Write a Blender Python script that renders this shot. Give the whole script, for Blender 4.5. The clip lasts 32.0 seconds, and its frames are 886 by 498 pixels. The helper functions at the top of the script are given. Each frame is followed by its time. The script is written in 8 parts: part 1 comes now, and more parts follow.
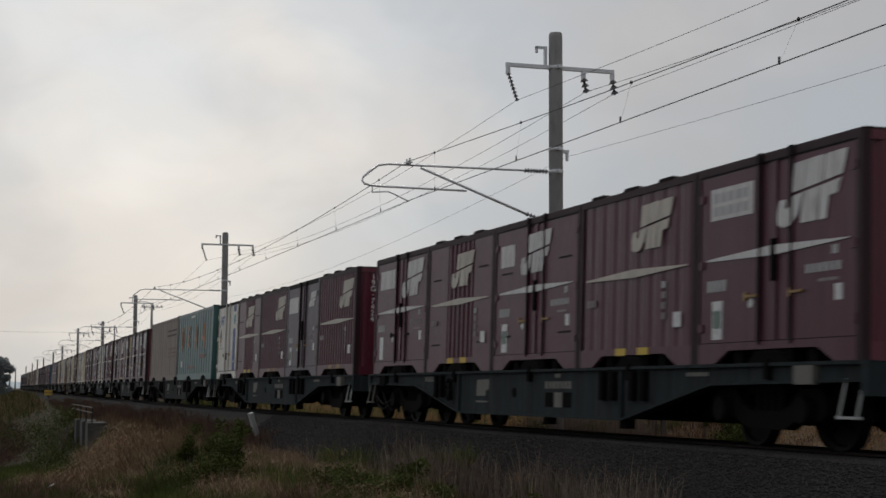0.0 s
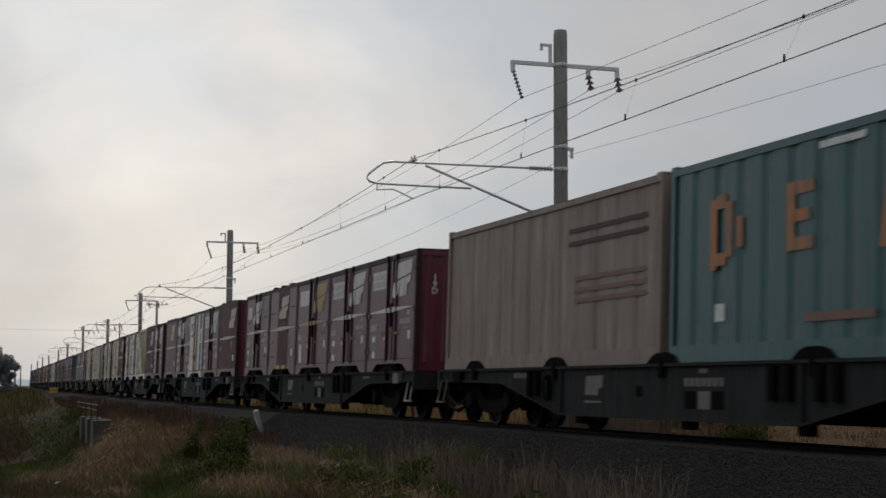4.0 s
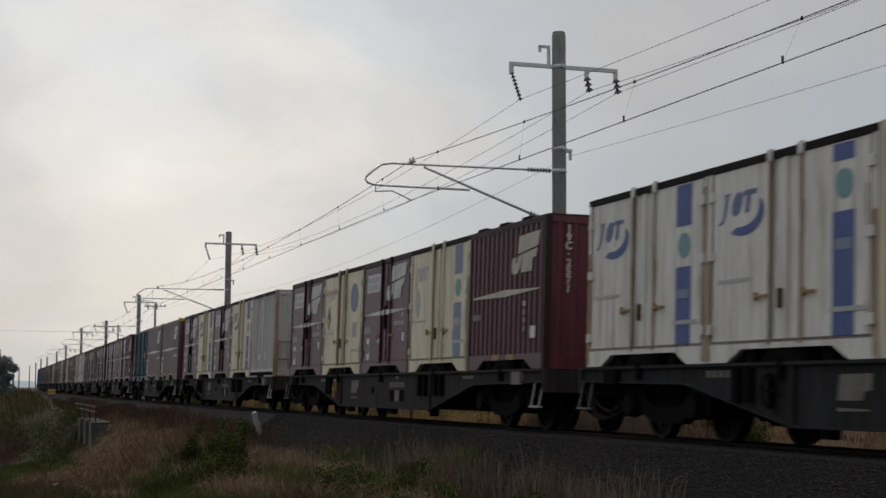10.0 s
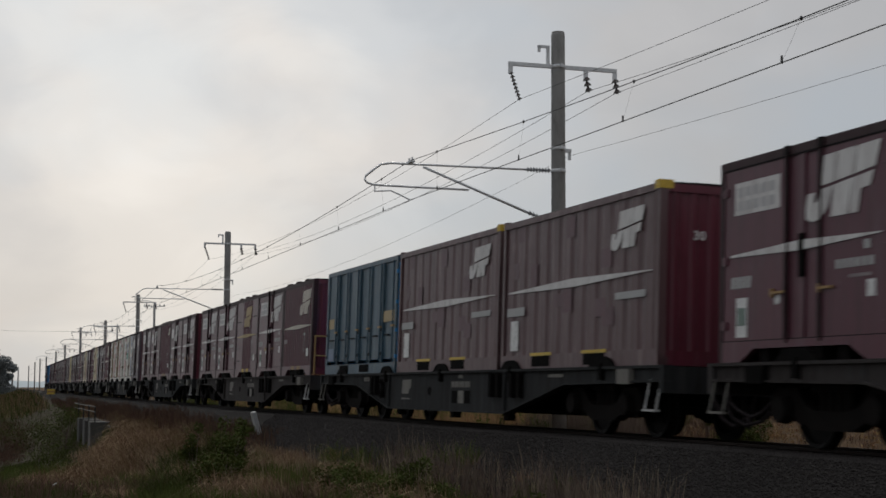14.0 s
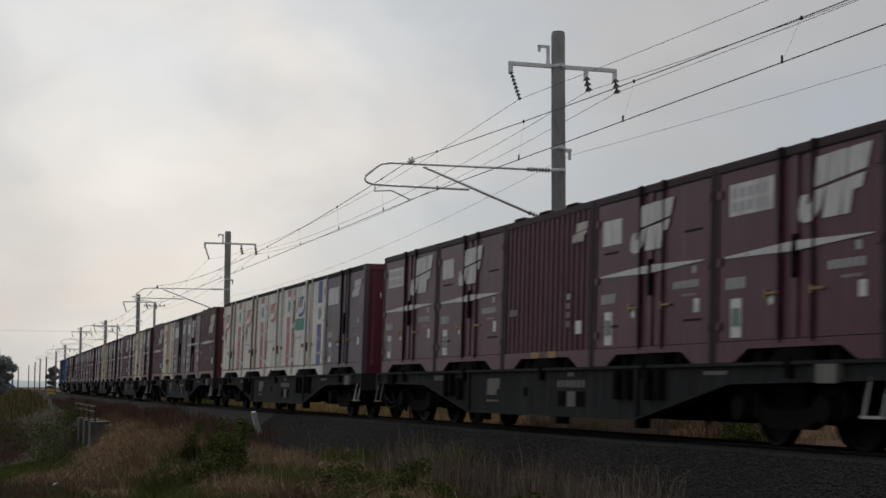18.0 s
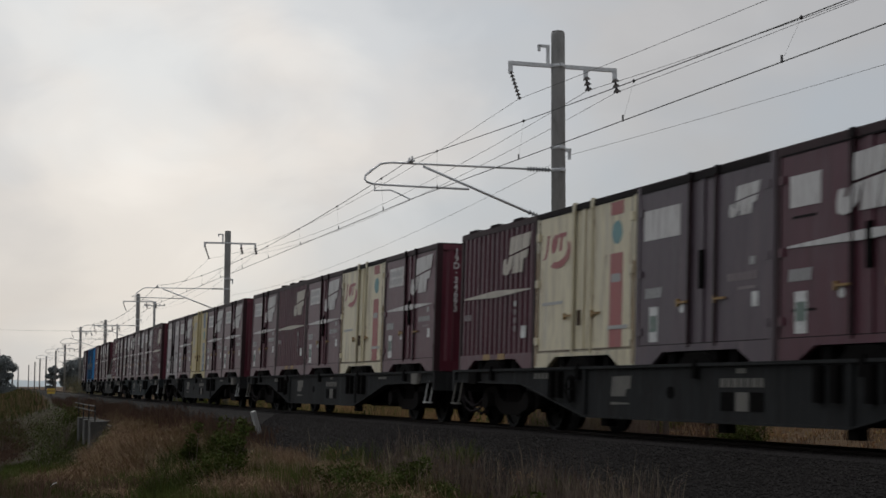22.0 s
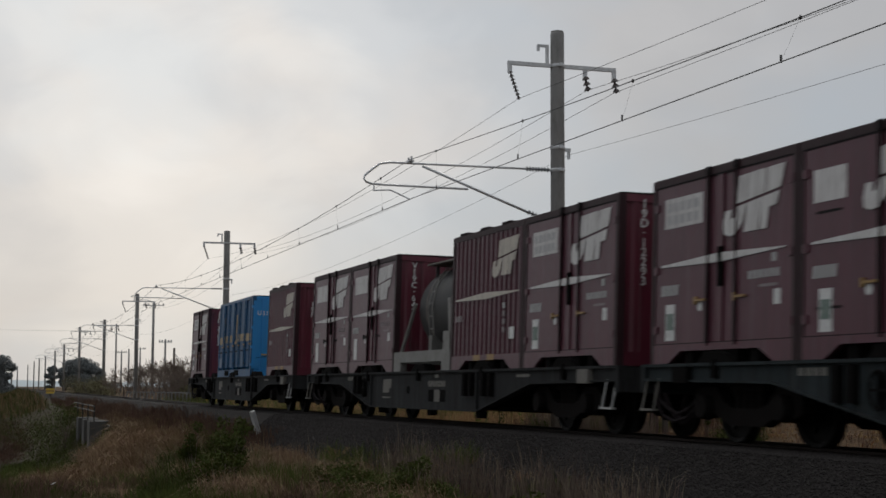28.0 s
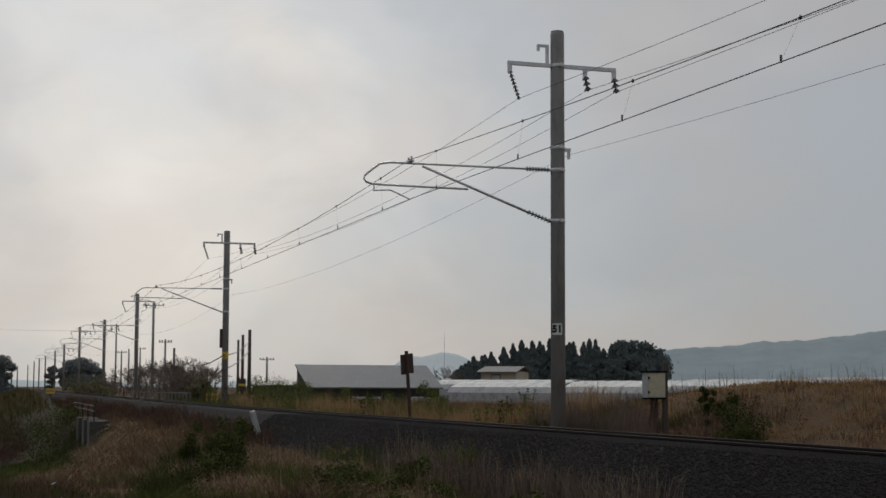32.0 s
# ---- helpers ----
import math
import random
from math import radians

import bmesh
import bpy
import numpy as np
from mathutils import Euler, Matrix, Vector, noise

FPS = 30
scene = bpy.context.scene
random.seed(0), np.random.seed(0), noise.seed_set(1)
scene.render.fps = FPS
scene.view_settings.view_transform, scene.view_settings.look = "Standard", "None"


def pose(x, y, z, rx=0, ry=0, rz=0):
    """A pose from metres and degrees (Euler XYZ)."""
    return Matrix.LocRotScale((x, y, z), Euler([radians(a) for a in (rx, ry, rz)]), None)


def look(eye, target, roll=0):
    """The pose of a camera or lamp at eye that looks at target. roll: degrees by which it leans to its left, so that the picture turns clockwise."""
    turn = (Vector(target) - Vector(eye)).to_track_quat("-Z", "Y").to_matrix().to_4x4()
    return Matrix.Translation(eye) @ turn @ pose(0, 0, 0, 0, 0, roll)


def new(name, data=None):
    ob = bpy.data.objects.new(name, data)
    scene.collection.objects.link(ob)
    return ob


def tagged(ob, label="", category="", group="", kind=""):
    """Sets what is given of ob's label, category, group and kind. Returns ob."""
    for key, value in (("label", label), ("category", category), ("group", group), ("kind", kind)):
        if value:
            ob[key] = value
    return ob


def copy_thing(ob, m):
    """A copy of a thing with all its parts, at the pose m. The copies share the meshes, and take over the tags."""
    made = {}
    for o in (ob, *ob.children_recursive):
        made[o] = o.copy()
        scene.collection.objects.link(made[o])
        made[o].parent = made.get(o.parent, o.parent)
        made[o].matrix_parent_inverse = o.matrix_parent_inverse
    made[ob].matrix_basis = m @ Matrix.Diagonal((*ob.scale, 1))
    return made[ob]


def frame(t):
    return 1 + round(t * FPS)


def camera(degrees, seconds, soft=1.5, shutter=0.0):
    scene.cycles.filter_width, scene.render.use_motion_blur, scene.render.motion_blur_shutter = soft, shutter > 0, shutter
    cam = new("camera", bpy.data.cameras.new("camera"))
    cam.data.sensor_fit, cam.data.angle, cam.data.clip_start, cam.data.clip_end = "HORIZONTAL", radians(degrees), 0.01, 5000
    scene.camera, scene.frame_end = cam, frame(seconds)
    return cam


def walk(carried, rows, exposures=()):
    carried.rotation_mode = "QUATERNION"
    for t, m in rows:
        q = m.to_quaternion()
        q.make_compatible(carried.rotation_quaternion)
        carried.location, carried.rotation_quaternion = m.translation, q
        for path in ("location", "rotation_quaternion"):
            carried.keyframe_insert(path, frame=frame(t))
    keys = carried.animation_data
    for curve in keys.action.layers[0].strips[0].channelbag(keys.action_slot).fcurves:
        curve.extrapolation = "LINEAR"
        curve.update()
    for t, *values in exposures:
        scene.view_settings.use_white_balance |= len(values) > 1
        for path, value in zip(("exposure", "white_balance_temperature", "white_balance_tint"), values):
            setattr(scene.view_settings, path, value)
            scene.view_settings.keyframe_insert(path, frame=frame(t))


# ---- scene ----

# ---------------------------------------------------------------- camera
FOV, EYE, YAW, PITCH, ROLL, FOCAL = 31.847, (0.0, -10.603, 0.711), 18.548, 5.091, 0.22, 2748.0
cam = camera(FOV, 32.0, 1.6, 0.3)


def aim(dx, dy):
    """The camera's pose when it is turned by small angles (degrees) from its rest."""
    a, b = radians(YAW - dx), radians(PITCH + dy)
    way = Vector((-math.cos(b) * math.cos(a), math.cos(b) * math.sin(a), math.sin(b)))
    return look(EYE, Vector(EYE) + way * 20, ROLL)


NUDGE = 0.02085
walk(cam, [(t, aim(dx * NUDGE, dy * NUDGE)) for t, dx, dy in (
    (0, -3, 3), (1, -2, 3), (1.5, -.5, 2.5), (2, 0, 1.5), (2.5, 3, -3), (3, 5, -1.5), (3.5, 6, -1.5), (5.5, 3, 0),
    (6.5, 3, 0), (7.2, 3, 1.4), (12.5, 2.5, 1.5), (13, 1.5, 1.5), (20, 1.5, .7), (20.5, .5, .5), (21, 1.3, .3),
    (25, 1.3, 0), (27.5, 0, 0), (32, 0, 0))], [(0, 0.03), (24, 0.05), (31, 0.05), (32, -0.1)])

# ---------------------------------------------------------------- world and sun
SUN_WAY = Vector((-math.cos(radians(7.5)) * math.cos(radians(7.2)), math.cos(radians(7.5)) * math.sin(radians(7.2)), math.sin(radians(7.5))))
world = bpy.data.worlds.new("overcast_sky")
scene.world = world
world.use_nodes = True
wn, wl = world.node_tree.nodes, world.node_tree.links
wn.clear()


def wnode(kind, **values):
    n = wn.new(kind)
    for k, v in values.items():
        n.inputs[k].default_value = v
    return n


w_out, w_bg = wn.new("ShaderNodeOutputWorld"), wn.new("ShaderNodeBackground")
w_co = wn.new("ShaderNodeTexCoord")
w_sky = wn.new("ShaderNodeTexSky")
w_sky.sky_type, w_sky.sun_disc = "NISHITA", False
w_sky.sun_elevation, w_sky.sun_rotation = radians(28), radians(-82)
w_dot = wn.new("ShaderNodeVectorMath")
w_dot.operation = "DOT_PRODUCT"
w_dot.inputs[1].default_value = SUN_WAY
w_norm = wn.new("ShaderNodeVectorMath")
w_norm.operation = "NORMALIZE"
wl.new(w_co.outputs["Generated"], w_norm.inputs[0])
wl.new(w_norm.outputs[0], w_dot.inputs[0])
w_map = wn.new("ShaderNodeMapping")
w_map.inputs["Scale"].default_value = (1.0, 1.0, 1.7)
wl.new(w_norm.outputs[0], w_map.inputs[0])
w_n1 = wnode("ShaderNodeTexNoise", Scale=9.0, Detail=5.0, Roughness=0.5, Distortion=0.4)
w_n2 = wnode("ShaderNodeTexNoise", Scale=3.6, Detail=2.0, Roughness=0.4)
for n in (w_n1, w_n2):
    wl.new(w_map.outputs[0], n.inputs["Vector"])


def wmath(op, a, b, clamp=False):
    m = wn.new("ShaderNodeMath")
    m.operation, m.use_clamp = op, clamp
    for i, v in enumerate((a, b)):
        if isinstance(v, (int, float)):
            m.inputs[i].default_value = v
        else:
            wl.new(v, m.inputs[i])
    return m.outputs[0]


# cloud brightness by the angle from the veiled sun low over the line, with soft patches
w_u = wmath("ADD", wmath("MULTIPLY", wmath("SUBTRACT", w_n1.outputs["Fac"], 0.5), 0.22),
            wmath("MULTIPLY", wmath("SUBTRACT", w_n2.outputs["Fac"], 0.5), 0.22))
w_ang = wmath("ADD", wmath("ARCCOSINE", w_dot.outputs["Value"], 0.0), w_u)
w_ramp = wn.new("ShaderNodeValToRGB")
w_ramp.color_ramp.interpolation = "EASE"
w_ramp.color_ramp.elements[0].color = (0.80, 0.79, 0.765, 1)
w_ramp.color_ramp.elements[1].color = (0.285, 0.295, 0.31, 1)
for at_, c_ in ((0.035, (0.715, 0.705, 0.685)), (0.075, (0.60, 0.60, 0.60)), (0.13, (0.485, 0.497, 0.512)), (0.21, (0.405, 0.42, 0.44)), (0.35, (0.38, 0.395, 0.415)), (0.55, (0.355, 0.37, 0.39)), (0.75, (0.315, 0.325, 0.34))):
    w_ramp.color_ramp.elements.new(at_).color = (*c_, 1)
wl.new(wmath("MULTIPLY", w_ang, 0.5), w_ramp.inputs[0])
w_mix = wn.new("ShaderNodeMixRGB")
w_mix.inputs[0].default_value = 0.95
w_tame = wn.new("ShaderNodeMixRGB")
w_tame.blend_type = "MULTIPLY"
w_tame.inputs[0].default_value = 1.0
w_tame.inputs[2].default_value = (0.10, 0.10, 0.10, 1)
wl.new(w_sky.outputs[0], w_tame.inputs[1])
wl.new(w_tame.outputs[0], w_mix.inputs[1])
wl.new(w_ramp.outputs[0], w_mix.inputs[2])
w_sep = wn.new("ShaderNodeSeparateXYZ")
wl.new(w_norm.outputs[0], w_sep.inputs[0])
w_lift = wmath("ADD", wmath("MULTIPLY", wmath("MAXIMUM", wmath("SUBTRACT", w_sep.outputs["Z"], 0.30), 0.0), 1.6), 1.0)
w_lift = wmath("SUBTRACT", w_lift, wmath("MULTIPLY", wmath("MAXIMUM", wmath("SUBTRACT", 0.16, w_sep.outputs["Z"]), 0.0), 0.75))
w_scale = wn.new("ShaderNodeVectorMath")
w_scale.operation = "SCALE"
w_tone = wn.new("ShaderNodeValToRGB")
w_tone.color_ramp.elements[0].position, w_tone.color_ramp.elements[0].color = 0.38, (1.035, 1.0, 0.975, 1)
w_tone.color_ramp.elements[1].position, w_tone.color_ramp.elements[1].color = 0.62, (0.97, 0.997, 1.025, 1)
w_n3 = wnode("ShaderNodeTexNoise", Scale=6.5, Detail=3.0, Roughness=0.5)
wl.new(w_map.outputs[0], w_n3.inputs["Vector"])
wl.new(w_n3.outputs["Fac"], w_tone.inputs[0])
w_tint = wn.new("ShaderNodeMixRGB")
w_tint.blend_type = "MULTIPLY"
w_tint.inputs[0].default_value = 1.0
wl.new(w_mix.outputs[0], w_tint.inputs[1])
wl.new(w_tone.outputs[0], w_tint.inputs[2])
wl.new(w_tint.outputs[0], w_scale.inputs[0])
wl.new(w_lift, w_scale.inputs["Scale"])
wl.new(w_scale.outputs[0], w_bg.inputs["Color"])
w_bg.inputs["Strength"].default_value = 1.0
wl.new(w_bg.outputs[0], w_out.inputs[0])

sun = new("sun", bpy.data.lights.new("sun", "SUN"))
sun.data.energy, sun.data.angle, sun.data.color = 0.7, radians(25), (1.0, 0.95, 0.86)
sun.matrix_world = look((0, 0, 60), Vector((0, 0, 60)) - Vector((-0.85, 0.14, 0.50)))

# ---------------------------------------------------------------- materials


def mat(name, color, rough=0.6, metal=0.0, spread=0.25, scale=3.0, dirt=(0.05, 0.045, 0.04), dirty=0.25, stretch=(1, 1, 1),
        bump=0.15, grain=60.0, rnd=0.0, spec=0.5, bump_size=0.004, wear=0.0, scuff=(0.2, 0.14, 0.15), grime=(0.02, 0.016, 0.015)):
    """A painted or raw surface: base colour, patchy variation, dirt, fine grain and relief; with wear also scuffs and runs of grime."""
    m = bpy.data.materials.new(name)
    m.use_nodes = True
    n, l = m.node_tree.nodes, m.node_tree.links
    bsdf = n["Principled BSDF"]
    co, mp = n.new("ShaderNodeTexCoord"), n.new("ShaderNodeMapping")
    mp.inputs["Scale"].default_value = stretch
    l.new(co.outputs["Object"], mp.inputs[0])
    info = n.new("ShaderNodeObjectInfo")
    shift = n.new("ShaderNodeVectorMath")
    shift.operation = "MULTIPLY_ADD"
    comb = n.new("ShaderNodeCombineXYZ")
    for i in range(3):
        l.new(info.outputs["Random"], comb.inputs[i])
    l.new(comb.outputs[0], shift.inputs[0])
    shift.inputs[1].default_value = (37, 23, 11)
    l.new(mp.outputs[0], shift.inputs[2])
    big, fine = n.new("ShaderNodeTexNoise"), n.new("ShaderNodeTexNoise")
    big.inputs["Scale"].default_value, big.inputs["Detail"].default_value, big.inputs["Roughness"].default_value = scale, 5, 0.6
    fine.inputs["Scale"].default_value, fine.inputs["Detail"].default_value = grain, 2
    l.new(shift.outputs[0], big.inputs["Vector"])
    l.new(shift.outputs[0], fine.inputs["Vector"])
    hsv = n.new("ShaderNodeHueSaturation")
    hsv.inputs["Color"].default_value = (*color, 1)
    val = n.new("ShaderNodeMath")
    val.operation = "MULTIPLY_ADD"
    val.inputs[1].default_value, val.inputs[2].default_value = spread * 2, 1 - spread
    l.new(big.outputs["Fac"], val.inputs[0])
    v2 = n.new("ShaderNodeMath")
    v2.operation = "MULTIPLY_ADD"
    v2.inputs[1].default_value = rnd
    l.new(info.outputs["Random"], v2.inputs[0])
    l.new(val.outputs[0], v2.inputs[2])
    l.new(v2.outputs[0], hsv.inputs["Value"])
    mix = n.new("ShaderNodeMixRGB")
    mix.inputs[2].default_value = (*dirt, 1)
    rmp = n.new("ShaderNodeMapRange")
    rmp.inputs["From Min"].default_value, rmp.inputs["From Max"].default_value = 0.48, 0.78
    rmp.inputs["To Max"].default_value = dirty * 2
    dn = n.new("ShaderNodeTexNoise")
    dn.inputs["Scale"].default_value, dn.inputs["Detail"].default_value, dn.inputs["Roughness"].default_value = scale * 2.3, 6, 0.7
    l.new(shift.outputs[0], dn.inputs["Vector"])
    l.new(dn.outputs["Fac"], rmp.inputs["Value"])
    l.new(rmp.outputs[0], mix.inputs[0])
    l.new(hsv.outputs[0], mix.inputs[1])
    surface = mix.outputs[0]
    for tone, stretch_by, size, detail, lo, hi, amount in ((scuff, (5.0, 5.0, 0.45), 1.0, 4, 0.54, 0.72, 0.75), (grime, (9.0, 9.0, 0.55), 1.0, 5, 0.53, 0.74, 0.8), (scuff, (1, 1, 0.5), 5.0, 6, 0.62, 0.72, 0.4)):
        if not wear:
            break
        place, tex, reach, blend = n.new("ShaderNodeMapping"), n.new("ShaderNodeTexNoise"), n.new("ShaderNodeMapRange"), n.new("ShaderNodeMixRGB")
        place.inputs["Scale"].default_value = stretch_by
        l.new(co.outputs["Object"], place.inputs[0])
        drift = n.new("ShaderNodeVectorMath")
        l.new(place.outputs[0], drift.inputs[0])
        l.new(comb.outputs[0], drift.inputs[1])
        far = n.new("ShaderNodeVectorMath")
        far.operation = "MULTIPLY_ADD"
        far.inputs[1].default_value = (91, 57, 33)
        l.new(comb.outputs[0], far.inputs[0])
        l.new(drift.outputs[0], far.inputs[2])
        tex.inputs["Scale"].default_value, tex.inputs["Detail"].default_value, tex.inputs["Roughness"].default_value = size, detail, 0.6
        l.new(far.outputs[0], tex.inputs["Vector"])
        reach.inputs["From Min"].default_value, reach.inputs["From Max"].default_value, reach.inputs["To Max"].default_value = lo, hi, amount * wear
        l.new(tex.outputs["Fac"], reach.inputs["Value"])
        l.new(reach.outputs[0], blend.inputs[0])
        l.new(surface, blend.inputs[1])
        blend.inputs[2].default_value = (*tone, 1)
        surface = blend.outputs[0]
    l.new(surface, bsdf.inputs["Base Color"])
    rr = n.new("ShaderNodeMapRange")
    rr.inputs["To Min"].default_value, rr.inputs["To Max"].default_value = max(rough - 0.12, 0.05), min(rough + 0.15, 1)
    l.new(fine.outputs["Fac"], rr.inputs["Value"])
    l.new(rr.outputs[0], bsdf.inputs["Roughness"])
    bsdf.inputs["Metallic"].default_value = metal
    bsdf.inputs["Specular IOR Level"].default_value = spec
    bp = n.new("ShaderNodeBump")
    bp.inputs["Strength"].default_value, bp.inputs["Distance"].default_value = bump, bump_size
    l.new(fine.outputs["Fac"], bp.inputs["Height"])
    l.new(bp.outputs[0], bsdf.inputs["Normal"])
    return m


STREAK = (1.0, 1.0, 0.18)
M_MAROON = mat("maroon_paint", (0.095, 0.0245, 0.0390), 0.36, 0, 0.30, 2.2, (0.075, 0.036, 0.045), 0.22, STREAK, 0.1, 40, 0.06, 0.36, wear=0.6, scuff=(0.13, 0.085, 0.098), grime=(0.022, 0.012, 0.014))
M_MAROON_GREY = mat("faded_maroon_paint", (0.24, 0.205, 0.215), 0.36, 0, 0.22, 2.0, (0.15, 0.13, 0.13), 0.3, STREAK, 0.1, 40, 0.1, wear=0.7, scuff=(0.30, 0.25, 0.26), grime=(0.06, 0.045, 0.045))
M_MAROON_DUSTY = mat("dusty_maroon_paint", (0.112, 0.064, 0.067), 0.42, 0, 0.28, 2.0, (0.16, 0.115, 0.115), 0.4, STREAK, 0.1, 40, 0.08, 0.38, wear=0.9, scuff=(0.27, 0.20, 0.195), grime=(0.04, 0.022, 0.022))
M_PURPLE = mat("dull_purple_maroon_paint", (0.085, 0.060, 0.074), 0.42, 0, 0.25, 2.0, (0.13, 0.115, 0.12), 0.25, STREAK, 0.1, 40, 0.1, wear=0.6, scuff=(0.185, 0.125, 0.14), grime=(0.022, 0.012, 0.014))
M_PATCH = mat("chalky_maroon_patch", (0.105, 0.042, 0.054), 0.45, 0, 0.3, 3.0, (0.10, 0.06, 0.07), 0.4, STREAK, 0.1, 40, wear=0.6, scuff=(0.185, 0.125, 0.14), grime=(0.022, 0.012, 0.014))
M_FAINT = mat("worn_faint_marking", (0.25, 0.21, 0.215), 0.6, 0, 0.3, 9.0, (0.12, 0.08, 0.09), 0.5, STREAK, 0.05, 60)
M_FADEMARK = mat("sun_faded_print", (0.43, 0.43, 0.42), 0.5, 0, 0.2, 3, (0.5, 0.47, 0.38), 0.4, STREAK, 0.05)
M_BRASS = mat("brassy_worn_handle", (0.34, 0.21, 0.075), 0.5, 0.2, 0.25, 8, (0.12, 0.07, 0.03), 0.4)
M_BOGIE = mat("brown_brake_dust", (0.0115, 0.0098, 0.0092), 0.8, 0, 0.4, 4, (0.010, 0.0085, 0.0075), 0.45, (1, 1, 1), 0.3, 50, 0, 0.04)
M_ROOF = mat("grimy_roof_paint", (0.032, 0.024, 0.024), 0.9, 0, 0.35, 2.0, (0.05, 0.042, 0.038), 0.4, (1, 1, 1), 0.15, 40, 0.02, 0.05)
# maroon made redder for the ends: their look under the sky, put into colour
M_RED_END = mat("sky_lit_maroon_end", (0.115, 0.017, 0.032), 0.4, 0, 0.25, 2.0, (0.05, 0.02, 0.02), 0.3, STREAK, 0.1, 40, 0.12, wear=0.5, scuff=(0.20, 0.07, 0.09), grime=(0.02, 0.008, 0.01))
M_POST = mat("dark_maroon_edge_paint", (0.034, 0.014, 0.017), 0.55, 0, 0.35, 3.0, (0.03, 0.022, 0.02), 0.35, STREAK, 0.1, 40, 0.1, 0.25)
M_CREAM = mat("cream_paint", (0.70, 0.63, 0.445), 0.42, 0, 0.16, 2.0, (0.32, 0.27, 0.20), 0.36, STREAK, 0.08, 40, 0.08, wear=0.85, scuff=(0.50, 0.47, 0.40), grime=(0.20, 0.135, 0.075))
M_WHITE = mat("white_container_paint", (0.74, 0.715, 0.655), 0.42, 0, 0.14, 2.0, (0.34, 0.30, 0.25), 0.34, STREAK, 0.08, 40, 0.06, wear=0.85, scuff=(0.50, 0.47, 0.40), grime=(0.20, 0.135, 0.075))
M_YELLOWED = mat("yellowed_cream_paint", (0.60, 0.50, 0.26), 0.5, 0, 0.15, 2.0, (0.28, 0.18, 0.08), 0.25, STREAK, 0.08, 40, wear=0.55, scuff=(0.50, 0.47, 0.40), grime=(0.20, 0.135, 0.075))
M_MARK = mat("white_marking", (0.68, 0.665, 0.645), 0.6, 0, 0.15, 6.0, (0.22, 0.17, 0.16), 0.35, STREAK, 0.05, 60, 0.05, wear=0.45, scuff=(0.45, 0.42, 0.40), grime=(0.15, 0.10, 0.11))
M_MARK_TAN = mat("tan_marking", (0.46, 0.355, 0.195), 0.6, 0, 0.15, 6.0, (0.2, 0.14, 0.1), 0.3, STREAK, 0.05, 60)
M_MARKWARM = mat("ivory_marking", (0.60, 0.55, 0.47), 0.6, 0, 0.15, 6.0, (0.22, 0.17, 0.15), 0.35, STREAK, 0.05, 60, wear=0.45, scuff=(0.45, 0.42, 0.40), grime=(0.15, 0.10, 0.11))
M_PINKBAND = mat("bleached_red_band", (0.48, 0.125, 0.145), 0.5, 0, 0.15, 3, (0.5, 0.45, 0.4), 0.4, STREAK, 0.05)
M_BLUE_BAND = mat("blue_band", (0.060, 0.100, 0.29), 0.5, 0, 0.15, 3, (0.2, 0.2, 0.2), 0.2, STREAK, 0.05)
M_RED_BAND = mat("red_band", (0.40, 0.13, 0.125), 0.5, 0, 0.15, 3, (0.3, 0.25, 0.22), 0.2, STREAK, 0.05)
M_TEAL = mat("teal_emblem", (0.17, 0.34, 0.35), 0.5, 0, 0.15, 5, (0.2, 0.2, 0.2), 0.2)
M_GREENPANEL = mat("green_panel_paint", (0.035, 0.24, 0.17), 0.5, 0, 0.15, 4, (0.2, 0.25, 0.2), 0.2)
M_LOGOBLUE = mat("dull_blue_logo", (0.115, 0.15, 0.29), 0.55, 0, 0.2, 6, (0.4, 0.4, 0.38), 0.25)
M_LOGORED = mat("faded_red_logo", (0.40, 0.125, 0.13), 0.55, 0, 0.2, 6, (0.5, 0.42, 0.38), 0.3)
M_GREYBLUE = mat("pale_blue_marking", (0.20, 0.26, 0.36), 0.55, 0, 0.15, 5, (0.3, 0.3, 0.3), 0.25)
M_PANELPRINT = mat("worn_panel_print", (0.46, 0.45, 0.45), 0.6, 0, 0.2, 8, (0.55, 0.54, 0.53), 0.4)
M_PALE = mat("pale_grey_marking", (0.42, 0.42, 0.41), 0.6, 0, 0.15, 5, (0.3, 0.3, 0.3), 0.25)
M_BLUE = mat("blue_container_paint", (0.018, 0.098, 0.225), 0.42, 0, 0.25, 2, (0.06, 0.11, 0.15), 0.35, STREAK, 0.1, spec=0.22, wear=0.7, scuff=(0.12, 0.19, 0.23), grime=(0.02, 0.03, 0.035))
M_BLUE_OLD = mat("weathered_blue_paint", (0.024, 0.075, 0.115), 0.42, 0, 0.3, 2, (0.07, 0.10, 0.12), 0.4, STREAK, 0.1, wear=1.0, scuff=(0.13, 0.18, 0.20), grime=(0.015, 0.02, 0.024))
M_BLUE_END = mat("bright_blue_end_paint", (0.03, 0.27, 0.62), 0.45, 0, 0.12, 2, (0.1, 0.15, 0.2), 0.12, STREAK, 0.1)
M_GREEN = mat("green_container_paint", (0.036, 0.112, 0.112), 0.36, 0, 0.2, 1.5, (0.10, 0.13, 0.125), 0.35, STREAK, 0.1, wear=0.6, scuff=(0.12, 0.18, 0.175), grime=(0.03, 0.05, 0.045))
M_GREEN_END = mat("deep_green_end_paint", (0.022, 0.11, 0.10), 0.5, 0, 0.22, 1.5, (0.12, 0.14, 0.13), 0.25, STREAK, 0.1)
